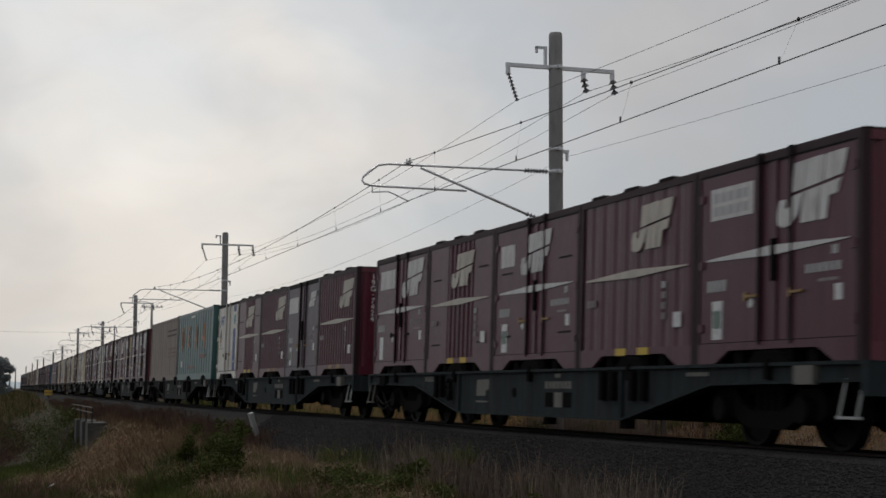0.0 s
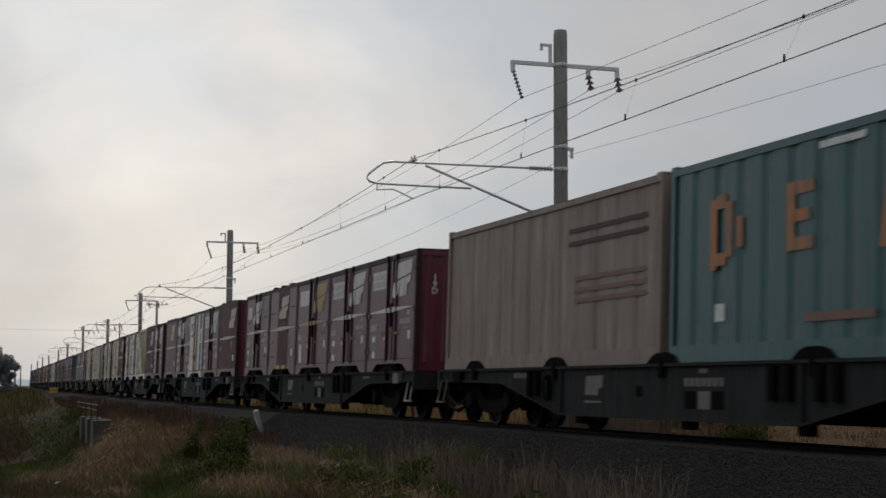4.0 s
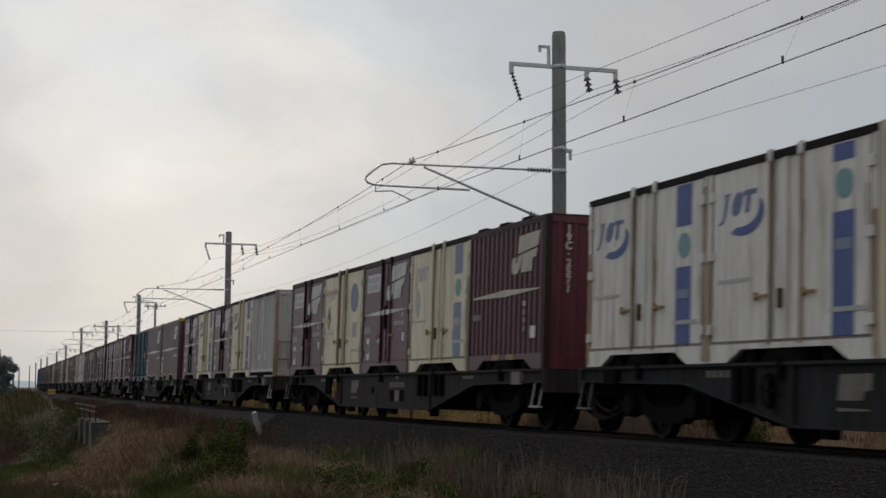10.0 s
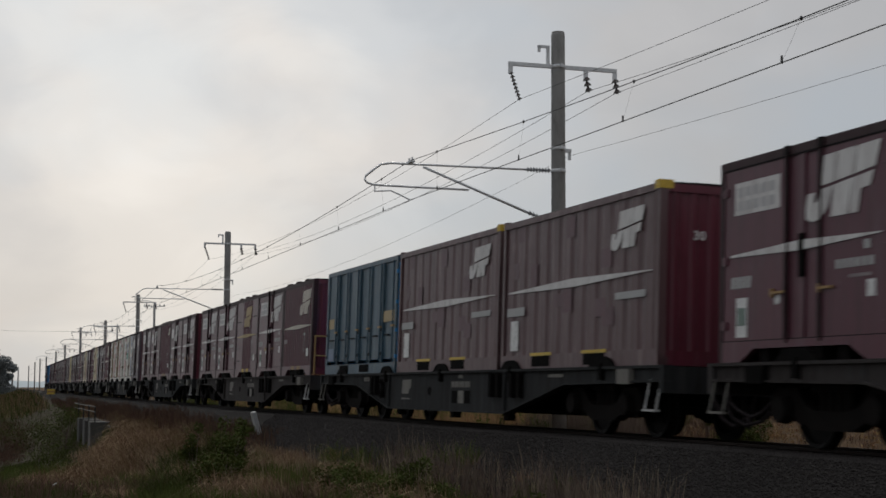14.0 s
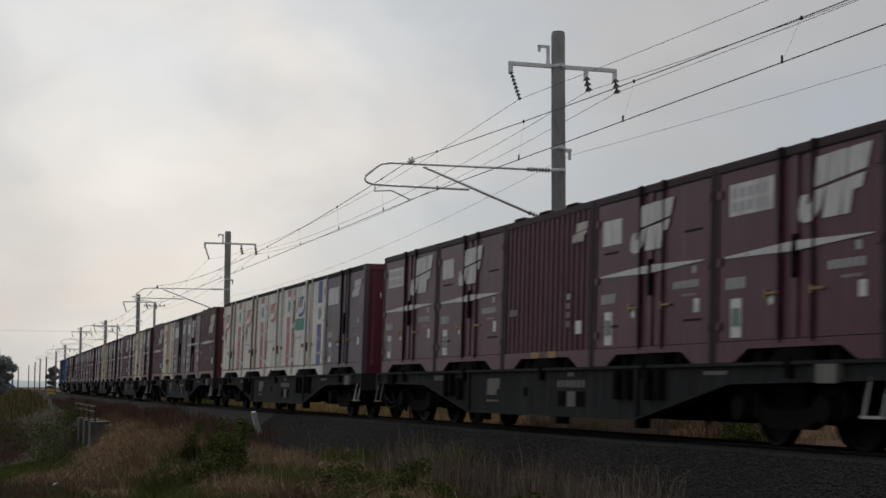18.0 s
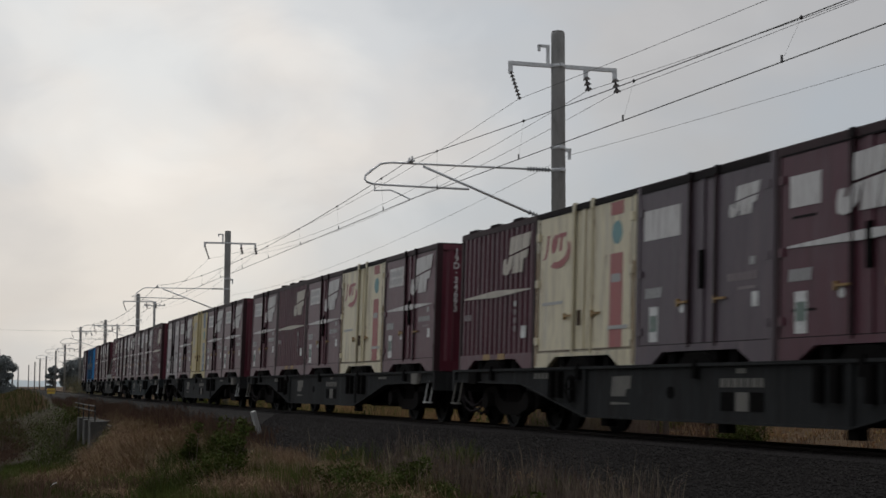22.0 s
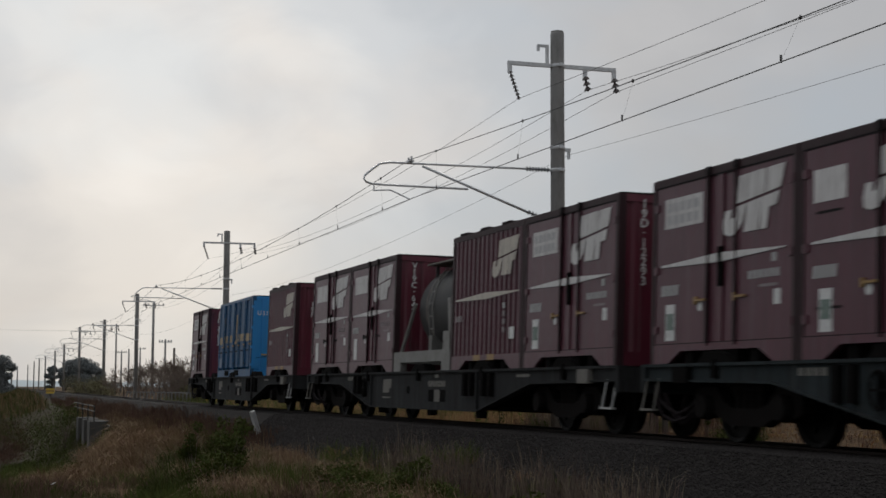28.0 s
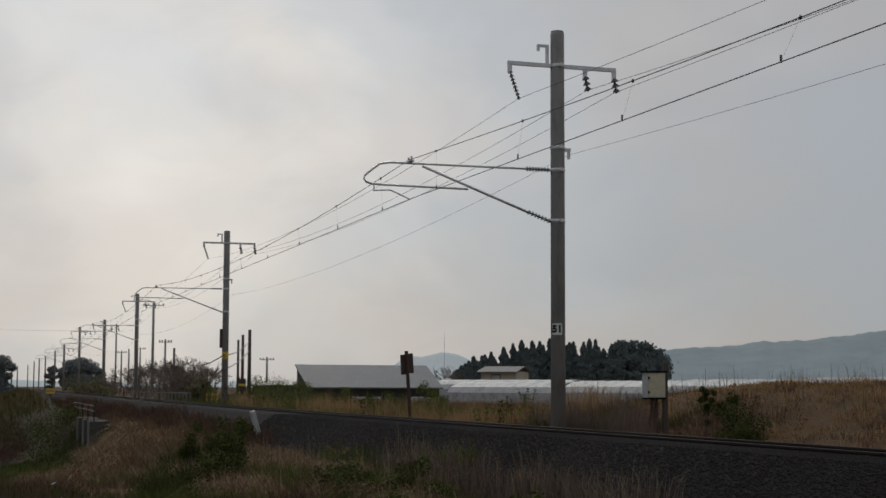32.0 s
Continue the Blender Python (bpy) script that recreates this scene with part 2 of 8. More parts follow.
M_TAUPE = mat("taupe_container_paint", (0.24, 0.185, 0.15), 0.55, 0, 0.2, 1.5, (0.32, 0.29, 0.26), 0.25, STREAK, 0.1, wear=1.0, scuff=(0.36, 0.33, 0.30), grime=(0.10, 0.075, 0.055))
M_SILVER = mat("grey_container_paint", (0.58, 0.575, 0.55), 0.5, 0, 0.15, 2, (0.28, 0.2, 0.13), 0.25, STREAK, 0.1, wear=0.7, scuff=(0.55, 0.54, 0.5), grime=(0.22, 0.13, 0.07))
M_ORANGE = mat("orange_lettering_shape", (0.42, 0.17, 0.06), 0.55, 0, 0.3, 3, (0.07, 0.16, 0.15), 0.75, STREAK, 0.05)
M_REDMARK = mat("red_lettering_shape", (0.20, 0.10, 0.075), 0.55, 0, 0.2, 4, (0.10, 0.15, 0.14), 0.7, STREAK, 0.05)
M_YELLOW = mat("yellow_paint", (0.62, 0.42, 0.05), 0.5, 0, 0.15, 5, (0.2, 0.15, 0.05), 0.25)
M_RUST = mat("rusty_steel", (0.20, 0.085, 0.035), 0.85, 0, 0.35, 5, (0.05, 0.025, 0.015), 0.4, (1, 1, 1), 0.3, 80, 0.2)
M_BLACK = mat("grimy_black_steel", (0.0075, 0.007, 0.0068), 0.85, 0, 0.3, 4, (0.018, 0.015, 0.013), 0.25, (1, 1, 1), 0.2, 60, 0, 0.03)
M_DARK = mat("dark_rubber_seal", (0.014, 0.010, 0.011), 0.6, 0, 0.2, 6, (0.03, 0.025, 0.022), 0.25, (1, 1, 1), 0.1, 60, 0, 0.08)
M_WAGON = mat("blue_grey_wagon_paint", (0.029, 0.037, 0.0395), 0.75, 0, 0.3, 2, (0.020, 0.017, 0.014), 0.45, STREAK, 0.12, 60, 0, 0.10, wear=0.8, scuff=(0.055, 0.056, 0.056), grime=(0.009, 0.008, 0.0075))
M_WAGON_GREY = mat("grey_wagon_paint", (0.029, 0.030, 0.0305), 0.75, 0, 0.3, 2, (0.018, 0.015, 0.013), 0.45, STREAK, 0.12, 60, 0, 0.10, wear=0.8, scuff=(0.055, 0.056, 0.056), grime=(0.009, 0.008, 0.0075))
M_WAGON_BROWN = mat("brown_wagon_paint", (0.046, 0.040, 0.0385), 0.75, 0, 0.3, 2, (0.020, 0.016, 0.013), 0.45, STREAK, 0.12, 60, 0, 0.10, wear=0.8, scuff=(0.055, 0.056, 0.056), grime=(0.009, 0.008, 0.0075))
M_WAGONMARK = mat("grimy_wagon_marking", (0.17, 0.16, 0.14), 0.7, 0, 0.3, 5, (0.06, 0.055, 0.05), 0.45, STREAK)
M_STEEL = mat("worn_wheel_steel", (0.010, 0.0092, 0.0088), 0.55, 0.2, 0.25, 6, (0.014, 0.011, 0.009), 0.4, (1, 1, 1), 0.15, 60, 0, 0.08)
M_RAIL = mat("rusty_rail", (0.022, 0.016, 0.014), 0.7, 0.1, 0.25, 4, (0.03, 0.018, 0.012), 0.3, (1, 1, 1), 0.15, 60, 0, 0.1)
M_GALV = mat("galvanised_steel", (0.68, 0.69, 0.70), 0.36, 0.35, 0.15, 8, (0.2, 0.19, 0.17), 0.2)
M_CONCRETE = mat("weathered_concrete", (0.31, 0.305, 0.295), 0.9, 0, 0.2, 1.6, (0.12, 0.118, 0.112), 0.35, (1, 1, 0.3), 0.3, 50)
M_CONCRETE_OLD = mat("stained_old_concrete", (0.15, 0.14, 0.125), 0.95, 0, 0.3, 1.5, (0.05, 0.05, 0.04), 0.4, (1, 1, 0.4), 0.4, 40)
M_WIRE = mat("dark_bronze_wire", (0.075, 0.072, 0.07), 0.5, 0.4, 0.1, 5)
M_PORCELAIN = mat("brown_porcelain", (0.06, 0.045, 0.04), 0.25, 0, 0.15, 8)
M_PORCELAIN_G = mat("grey_porcelain", (0.25, 0.26, 0.27), 0.3, 0, 0.15, 8)
M_BALLAST = mat("ballast_stone", (0.030, 0.0272, 0.026), 0.95, 0, 0.45, 6, (0.012, 0.010, 0.008), 0.4, (1, 1, 1), 0.9, 40, 0, 0.05, 0.03)
M_SLEEPER = mat("dark_stained_sleeper", (0.030, 0.027, 0.025), 0.95, 0, 0.3, 4, (0.015, 0.012, 0.01), 0.4, (1, 1, 1), 0.2, 60, 0, 0.1)
M_STRAWSOIL = mat("straw_covered_soil", (0.105, 0.068, 0.040), 1.0, 0, 0.4, 0.8, (0.06, 0.042, 0.025), 0.5, (1, 1, 1), 0.8, 12, 0, 0.05, 0.05)
M_SOIL = mat("grassy_soil", (0.042, 0.033, 0.020), 1.0, 0, 0.4, 0.5, (0.022, 0.026, 0.012), 0.5, (1, 1, 1), 0.8, 9, 0, 0.05, 0.06)
M_BOXPAINT = mat("cream_cabinet_paint", (0.50, 0.47, 0.34), 0.5, 0, 0.1, 4, (0.2, 0.15, 0.1), 0.25)
M_BOXGREY = mat("grey_cabinet_paint", (0.36, 0.37, 0.37), 0.5, 0, 0.1, 4, (0.2, 0.17, 0.14), 0.25)
M_SIGN = mat("dark_brown_sign_back", (0.055, 0.028, 0.024), 0.6, 0, 0.2, 5, (0.03, 0.02, 0.018), 0.3)
M_WOOD = mat("weathered_wood_pole", (0.085, 0.07, 0.058), 0.9, 0, 0.25, 3, (0.04, 0.035, 0.03), 0.3, (1, 1, 0.15), 0.3)
M_SHEET = mat("grey_sheet_roofing", (0.115, 0.12, 0.125), 0.5, 0.1, 0.1, 0.5, (0.2, 0.19, 0.18), 0.2)
M_DARKWALL = mat("dark_timber_wall", (0.045, 0.043, 0.045), 0.8, 0, 0.2, 1.0, (0.08, 0.07, 0.06), 0.3, STREAK)
M_BEIGE = mat("beige_render_wall", (0.46, 0.42, 0.33), 0.8, 0, 0.1, 0.8, (0.25, 0.22, 0.18), 0.2, STREAK)
M_VINYL = mat("translucent_vinyl_film", (0.36, 0.368, 0.372), 0.55, 0, 0.3, 0.9, (0.17, 0.175, 0.165), 0.6, (1, 1, 1), 0.1)
M_PANE = mat("dim_window_pane", (0.45, 0.46, 0.44), 0.15, 0, 0.15, 1.0)
M_WHITEPLATE = mat("white_plate", (0.72, 0.72, 0.70), 0.5, 0, 0.06, 4)
M_BLACKINK = mat("black_ink", (0.012, 0.012, 0.012), 0.6)


def leaf_mat(name, color, spread=0.5, hue=0.03, cloud=0.9):
    m = bpy.data.materials.new(name)
    m.use_nodes = True
    n, l = m.node_tree.nodes, m.node_tree.links
    bsdf = n["Principled BSDF"]
    geo, co, noi = n.new("ShaderNodeNewGeometry"), n.new("ShaderNodeTexCoord"), n.new("ShaderNodeTexNoise")
    noi.inputs["Scale"].default_value = 0.35
    l.new(co.outputs["Object"], noi.inputs["Vector"])
    hsv = n.new("ShaderNodeHueSaturation")
    hsv.inputs["Color"].default_value = (*color, 1)
    a = n.new("ShaderNodeMath")
    a.operation = "MULTIPLY_ADD"
    a.inputs[1].default_value, a.inputs[2].default_value = spread, 1 - spread
    l.new(geo.outputs["Random Per Island"], a.inputs[0])
    b = n.new("ShaderNodeMath")
    b.operation = "MULTIPLY_ADD"
    b.inputs[1].default_value = cloud
    l.new(noi.outputs["Fac"], b.inputs[0])
    l.new(a.outputs[0], b.inputs[2])
    l.new(b.outputs[0], hsv.inputs["Value"])
    h = n.new("ShaderNodeMath")
    h.operation = "MULTIPLY_ADD"
    h.inputs[1].default_value, h.inputs[2].default_value = hue * 2, 0.5 - hue
    l.new(geo.outputs["Random Per Island"], h.inputs[0])
    l.new(h.outputs[0], hsv.inputs["Hue"])
    l.new(hsv.outputs[0], bsdf.inputs["Base Color"])
    bsdf.inputs["Roughness"].default_value = 0.75
    bsdf.inputs["Specular IOR Level"].default_value = 0.02
    return m


M_DRYGRASS = leaf_mat("dry_grass", (0.180, 0.120, 0.072))
M_PALEGRASS = leaf_mat("pale_straw", (0.31, 0.20, 0.105))
M_STALK = leaf_mat("pale_dead_stalk", (0.26, 0.205, 0.14))
M_HEAP = leaf_mat("faded_heap_straw", (0.25, 0.172, 0.110))
M_REDGRASS = leaf_mat("russet_weed", (0.100, 0.062, 0.046))
M_GREENGRASS = leaf_mat("fresh_green_grass", (0.080, 0.095, 0.027))
M_LEAF = leaf_mat("shrub_leaf", (0.044, 0.052, 0.014), 0.6)
M_FRESH = leaf_mat("fresh_shoot_leaf", (0.095, 0.115, 0.030), 0.5)
M_MIDGREEN = leaf_mat("mid_green_shrub_leaf", (0.058, 0.070, 0.020), 0.6)
M_OLIVE = leaf_mat("olive_twigs", (0.15, 0.135, 0.08))
M_TWIG = leaf_mat("bare_twig", (0.15, 0.120, 0.100))
# far foliage greyed and lightened in base colour to stand in for haze
M_FARWOOD = leaf_mat("haze_tinted_woods", (0.125, 0.152, 0.150), 0.08, 0.01, 0.12)
M_FARTREE = leaf_mat("haze_tinted_evergreen", (0.185, 0.20, 0.20), 0.15, 0.02, 0.25)
# distance haze is put into these two hill colours, lighter and bluer than woodland
M_FARHILL = mat("haze_painted_ridge", (0.29, 0.335, 0.35), 1.0, 0, 0.2, 0.016, (0.23, 0.275, 0.285), 0.4, (1, 1, 1), 0, 1, 0, 0.0)
M_FARHILL2 = mat("haze_painted_far_hill", (0.54, 0.59, 0.60), 1.0, 0, 0.08, 0.01, (0.50, 0.55, 0.565), 0.2, (1, 1, 1), 0, 1, 0, 0.0)


# ---------------------------------------------------------------- mesh tools
class Shape:
    """A growing mesh: boxes, prisms, tubes and sheets in one list."""

    def __init__(self):
        self.v, self.f = [], []

    def add(self, verts, faces):
        k = len(self.v)
        self.v += [tuple(p) for p in verts]
        self.f += [tuple(i + k for i in f) for f in faces]
        return self

    def box(self, x0, x1, y0, y1, z0, z1):
        return self.add([(x, y, z) for x in (x0, x1) for y in (y0, y1) for z in (z0, z1)],
                        [(0, 1, 3, 2), (4, 6, 7, 5), (0, 4, 5, 1), (2, 3, 7, 6), (0, 2, 6, 4), (1, 5, 7, 3)])

    def prism(self, outline, y0, y1):
        """An outline of (x, z) drawn through from y0 to y1."""
        n = len(outline)
        area = sum(outline[i][0] * outline[(i + 1) % n][1] - outline[(i + 1) % n][0] * outline[i][1] for i in range(n))
        pts = list(outline) if area > 0 else list(outline)[::-1]
        a, b = min(y0, y1), max(y0, y1)
        return self.add([(x, a, z) for x, z in pts] + [(x, b, z) for x, z in pts],
                        [tuple(range(n)), tuple(range(2 * n - 1, n - 1, -1))] + [(i, n + i, n + (i + 1) % n, (i + 1) % n) for i in range(n)])

    def tube(self, path, r, sides=8, r1=None, caps=True):
        path = [Vector(p) for p in path]
        r1 = r if r1 is None else r1
        n, verts, faces = len(path), [], []
        for i, p in enumerate(path):
            d = (path[min(i + 1, n - 1)] - path[max(i - 1, 0)]).normalized()
            a = d.cross(Vector((0, 0, 1)) if abs(d.z) < 0.9 else Vector((1, 0, 0))).normalized()
            b = d.cross(a)
            q = r + (r1 - r) * i / max(n - 1, 1)
            for j in range(sides):
                w = 2 * math.pi * j / sides
                verts.append(p + a * (q * math.cos(w)) + b * (q * math.sin(w)))
        for i in range(n - 1):
            for j in range(sides):
                k = (j + 1) % sides
                faces.append((i * sides + j, i * sides + k, (i + 1) * sides + k, (i + 1) * sides + j))
        if caps:
            faces += [tuple(range(sides))[::-1], tuple(range((n - 1) * sides, n * sides))]
        return self.add(verts, faces)

    def lathe(self, profile, centre, axis="z", sides=16):
        """(radius, height) pairs turned round an axis."""
        verts, faces = [], []
        for r, h in profile:
            for j in range(sides):
                w = 2 * math.pi * j / sides
                a, b = r * math.cos(w), r * math.sin(w)
                q = {"z": (a, b, h), "y": (a, h, b), "x": (h, a, b)}[axis]
                verts.append((q[0] + centre[0], q[1] + centre[1], q[2] + centre[2]))
        for i in range(len(profile) - 1):
            for j in range(sides):
                k = (j + 1) % sides
                faces.append((i * sides + j, i * sides + k, (i + 1) * sides + k, (i + 1) * sides + j))
        faces += [tuple(range(sides))[::-1], tuple(range((len(profile) - 1) * sides, len(profile) * sides))]
        return self.add(verts, faces)

    def ribs(self, x0, x1, y, z0, z1, count, depth, duty=0.5, out=-1, slope=0.15):
        """A corrugated upright sheet along x at the wall y, ribs standing out by depth."""
        p = (x1 - x0) / count
        line = []
        for i in range(count):
            a = x0 + i * p
            line += [(a, 0), (a + p * (1 - duty) / 2, 0), (a + p * ((1 - duty) / 2 + slope), 1), (a + p * ((1 + duty) / 2 - slope), 1), (a + p * (1 + duty) / 2, 0)]
        line.append((x1, 0))
        n = len(line)
        verts = [(x, y + out * depth * k, z) for z in (z0, z1) for x, k in line]
        faces = [(i, i + 1, n + i + 1, n + i) if out < 0 else (i, n + i, n + i + 1, i + 1) for i in range(n - 1)]
        return self.add(verts, faces)

    def ribs_end(self, x, y0, y1, z0, z1, count, depth, out=1, duty=0.5):
        tmp = Shape().ribs(y0, y1, 0, z0, z1, count, depth, duty, -1)
        return self.add([(x - v[1] * out, v[0], v[2]) for v in tmp.v], tmp.f)

    def mesh(self, name, smooth=False):
        me = bpy.data.meshes.new(name)
        me.from_pydata(self.v, [], self.f)
        if smooth:
            me.polygons.foreach_set("use_smooth", [True] * len(me.polygons))
        me.update()
        return me


def part(name, shape, material, parent=None, label="", smooth=False):
    me = shape.mesh(name, smooth) if isinstance(shape, Shape) else shape
    if not me.materials:
        me.materials.append(material)
    ob = new(name, me)
    ob.parent = parent
    if label:
        tagged(ob, label)
    return ob


def thing(name, shape, material, label, category, group="", kind="", smooth=False):
    return tagged(part(name, shape, material, None, "", smooth), label, category, group, kind)


def put(ob, m):
    ob.matrix_basis = m
    return ob


WRITTEN = {}


def letters(text, size, spacing=1.0, line=1.0, bold=0.02):
    """Flat letters in the built-in font as one mesh, centred, in the x-y plane."""
    key = (text, size, spacing, line, bold)
    if key not in WRITTEN:
        cu = bpy.data.curves.new("text", "FONT")
        cu.body, cu.size, cu.align_x, cu.align_y = text, size, "CENTER", "CENTER"
        cu.space_character, cu.space_line, cu.extrude, cu.offset = spacing, line, 0.003, size * bold
        ob = new("text", cu)
        me = bpy.data.meshes.new_from_object(ob.evaluated_get(bpy.context.evaluated_depsgraph_get()))
        bpy.data.objects.remove(ob)
        me.materials.clear()
        WRITTEN[key] = me
    return WRITTEN[key]


# all writing of the place is cut first, while the scene is still empty
for text_ in ("19D·12293", "19G·7338", "19D·39276", "19D·34693", "19G·7851", "19C·2571", "19G·7424", "19F", "6009", "19D", "19G", "19D·37097", "V19C·643"):
    letters("\n".join(text_), 0.175, 1.15, 0.80)
for text_ in ("19G-1", "19G-2", "30", "19D", "19G"):
    letters(text_, 0.175, 1.15, 0.80)
letters("U31A-513", 0.19, 1.15, 0.80), letters("UV50A", 0.2), letters("N\nE\n1\n1\n6\n7", 0.22, 1, 0.8), letters("R19A-\n212", 0.24), letters("51", 0.23, 1.05, 1.0, 0.055)


# ---------------------------------------------------------------- the line of the track
BEND, BEND_IN, BEND_OUT, CANT = 0.000554, 18.99, 94.49, 1.69


def line_at(s):
    """Place and heading of the track's centre, s metres up the line from the camera's square."""
    th = BEND * min(max(s - BEND_IN, 0), BEND_OUT - BEND_IN)
    x = s if s < BEND_IN else BEND_IN + math.sin(th) / BEND + max(s - BEND_OUT, 0) * math.cos(th)
    y = (1 - math.cos(th)) / BEND + max(s - BEND_OUT, 0) * math.sin(th)
    return -x, y, th


def beside(s, d, z):
    """A point d metres to the far side of the track's centre, at the height z over the rail."""
    x, y, th = line_at(s)
    return Vector((x + d * math.sin(th), y + d * math.cos(th), z))


def off_line(x, y):
    """How far a place lies from the track's centre, far side positive, and its s."""
    s, d = -x, y
    for _ in range(2):
        px, py, th = line_at(s)
        s += -(x - px) * math.cos(th) + (y - py) * math.sin(th)
        d = (x - px) * math.sin(th) + (y - py) * math.cos(th)
    return d, s


def train_s(t, u):
    """s of the point u metres ahead of the train's tail."""
    a = t - 31
    return -(-25.016 + 11.671 * a + 0.00739 * a * a - 6.367e-5 * a ** 3 - 4.216e-7 * a ** 4 + 2.438e-8 * a ** 5 + u)


def ease(a, b, v):
    k = min(max((v - a) / (b - a), 0), 1)
    return k * k * (3 - 2 * k)


def ground_z(x, y):
    d, s = off_line(x, y)
    n = noise.noise((x * 0.35, y * 0.35, 0)) * 0.10 + noise.noise((x * 0.09, y * 0.09, 3)) * 0.16
    if d < 0:
        a = -d
        base = -0.97 - (0.25 + 0.75 * ease(26, 42, s)) * ease(3.3, 7.5, a) - 1.5 * ease(48, 64, s) * (1 - ease(86, 115, s)) * ease(3.2, 5.2, a)
        base += 0.85 * ease(95, 150, s)
        k = ease(2.75, 3.3, a)
    else:
        base = -0.62 + 1.45 * ease(4.6, 9.5, d) * (1 - ease(30, 56, s)) * (1 - 0.75 * ease(16, 40, d)) - 0.45 * ease(12, 30, d) * ease(40, 70, s)
        k = ease(2.3, 2.9, d)
        base += 0.4 * ease(150, 260, s)
        n += (noise.noise((x * 0.75, y * 0.75, 9)) * 0.13 + noise.noise((x * 1.7, y * 1.7, 5)) * 0.06) * ease(4.2, 6.5, d) * (1 - ease(44, 60, s))
    return -1.1 + (base + n * ease(3, 6, abs(d)) + 1.1) * k


def surface_z(x, y):
    """Height of the ground or of the ballast's shoulder, whichever is on top."""
    d, s = off_line(x, y)
    z = -0.15 - 0.82 * max((abs(d) - 1.75) / 1.25, 0) - d * 0.0295 + (0.08 * ease(3.0, 1.7, -d) if d < 0 else 0)
    return max(ground_z(x, y), z if abs(d) < 3.0 else -9)


# ---------------------------------------------------------------- ground, ballast, rails
def build_ground():
    def steps(near, far, fine, grow):
        out, v, d = [], near, fine
        while v < far:
            out.append(v)
            v += d
            d *= grow
        return out + [far]
    xs = [-v for v in steps(14, 4200, 0.7, 1.035)][::-1] + [-v for v in steps(-3, 13.9, 0.8, 1.0)][::-1] + [v for v in steps(6, 900, 2, 1.3)]
    xs = sorted(set(round(v, 3) for v in xs))
    ys = sorted(set(round(v, 3) for v in [-v for v in steps(0.01, 1500, 0.45, 1.05)] + steps(0.2, 3000, 0.45, 1.05)))
    sh = Shape()
    nx, ny = len(xs), len(ys)
    verts = []
    for x in xs:
        shift, fade = line_at(min(-x, 700))[1], 1
        for y in ys:
            yy = y + shift * fade
            verts.append((x, yy, ground_z(x, yy)))
    sh.add(verts, [(i * ny + j, (i + 1) * ny + j, (i + 1) * ny + j + 1, i * ny + j + 1) for i in range(nx - 1) for j in range(ny - 1)])
    ob = thing("ground", sh, M_SOIL, "rough grassy ground sloping away from the railway line", "ground", "", "structure", True)
    ob.data.materials.append(M_STRAWSOIL)
    far = []
    for i in range(nx - 1):
        for j in range(ny - 1):
            v = verts[i * ny + j]
            far.append(1 if v[1] > line_at(min(max(-v[0], -40), 700))[1] + 2.0 else 0)
    ob.data.polygons.foreach_set("material_index", far)
    return ob


build_ground()
S_NEAR, S_FAR = -40.0, 620.0


def along(s0, s1, step):
    n = max(int((s1 - s0) / step), 1)
    return [s0 + (s1 - s0) * i / n for i in range(n + 1)]


def ribbon(name, outline, s_list, material, label, category, kind="structure", cant=True, smooth=False):
    """A cross-section of (d, z) drawn along the line."""
    sh, n, c = Shape(), len(outline), radians(CANT if cant else 0)
    verts = []
    for s in s_list:
        for d, z in outline:
            verts.append(beside(s, d * math.cos(c) + z * math.sin(c), z * math.cos(c) - d * math.sin(c)))
    faces = [(i * n + j, i * n + (j + 1) % n, (i + 1) * n + (j + 1) % n, (i + 1) * n + j) for i in range(len(s_list) - 1) for j in range(n)]
    sh.add(verts, faces)
    return thing(name, sh, material, label, category, "", kind, smooth)


LINE = along(S_NEAR, 55, 5) + along(57, 80, 2) + along(85, S_FAR, 12)
ribbon("ballast_bed", [(-3.0, -0.97), (-1.70, -0.075), (-0.66, -0.055), (-0.62, -0.15), (1.75, -0.15), (2.8, -0.85)], LINE, M_BALLAST, "dark crushed stone ballast bed under the railway track", "ballast")
RAIL_OUT = [(-0.0625, -0.153), (0.0625, -0.153), (0.0625, -0.14), (0.010, -0.125), (0.010, -0.04), (0.0325, -0.03), (0.0325, -0.004), (0.026, 0), (-0.026, 0), (-0.0325, -0.004), (-0.0325, -0.03), (-0.010, -0.04), (-0.010, -0.125), (-0.0625, -0.14)]
for side in (-1, 1):
    ribbon("rail", [(d + side * 0.566, z) for d, z in RAIL_OUT], LINE, M_RAIL, "dark rusty steel rail on concrete sleepers", "rail")


def line_pose(s, d=0.0, z=0.0):
    x, y, th = line_at(s)
    return Matrix.Translation(beside(s, d, z)) @ Matrix.Rotation(-th, 4, "Z")


sleeper_shape = Shape().prism([(-0.12, -0.33), (0.12, -0.33), (0.09, -0.14), (-0.09, -0.14)], -1.0, 1.0)
bed = tagged(new("sleepers"), "weathered concrete sleepers under the rails", "sleeper", "", "structure")
sleeper_mesh = sleeper_shape.mesh("sleeper")
for i in range(150):
    o = part("sleeper", sleeper_mesh, M_SLEEPER, bed)
    o.matrix_basis = line_pose(8 + i * 0.62) @ Matrix.Rotation(radians(CANT), 4, "X").inverted()

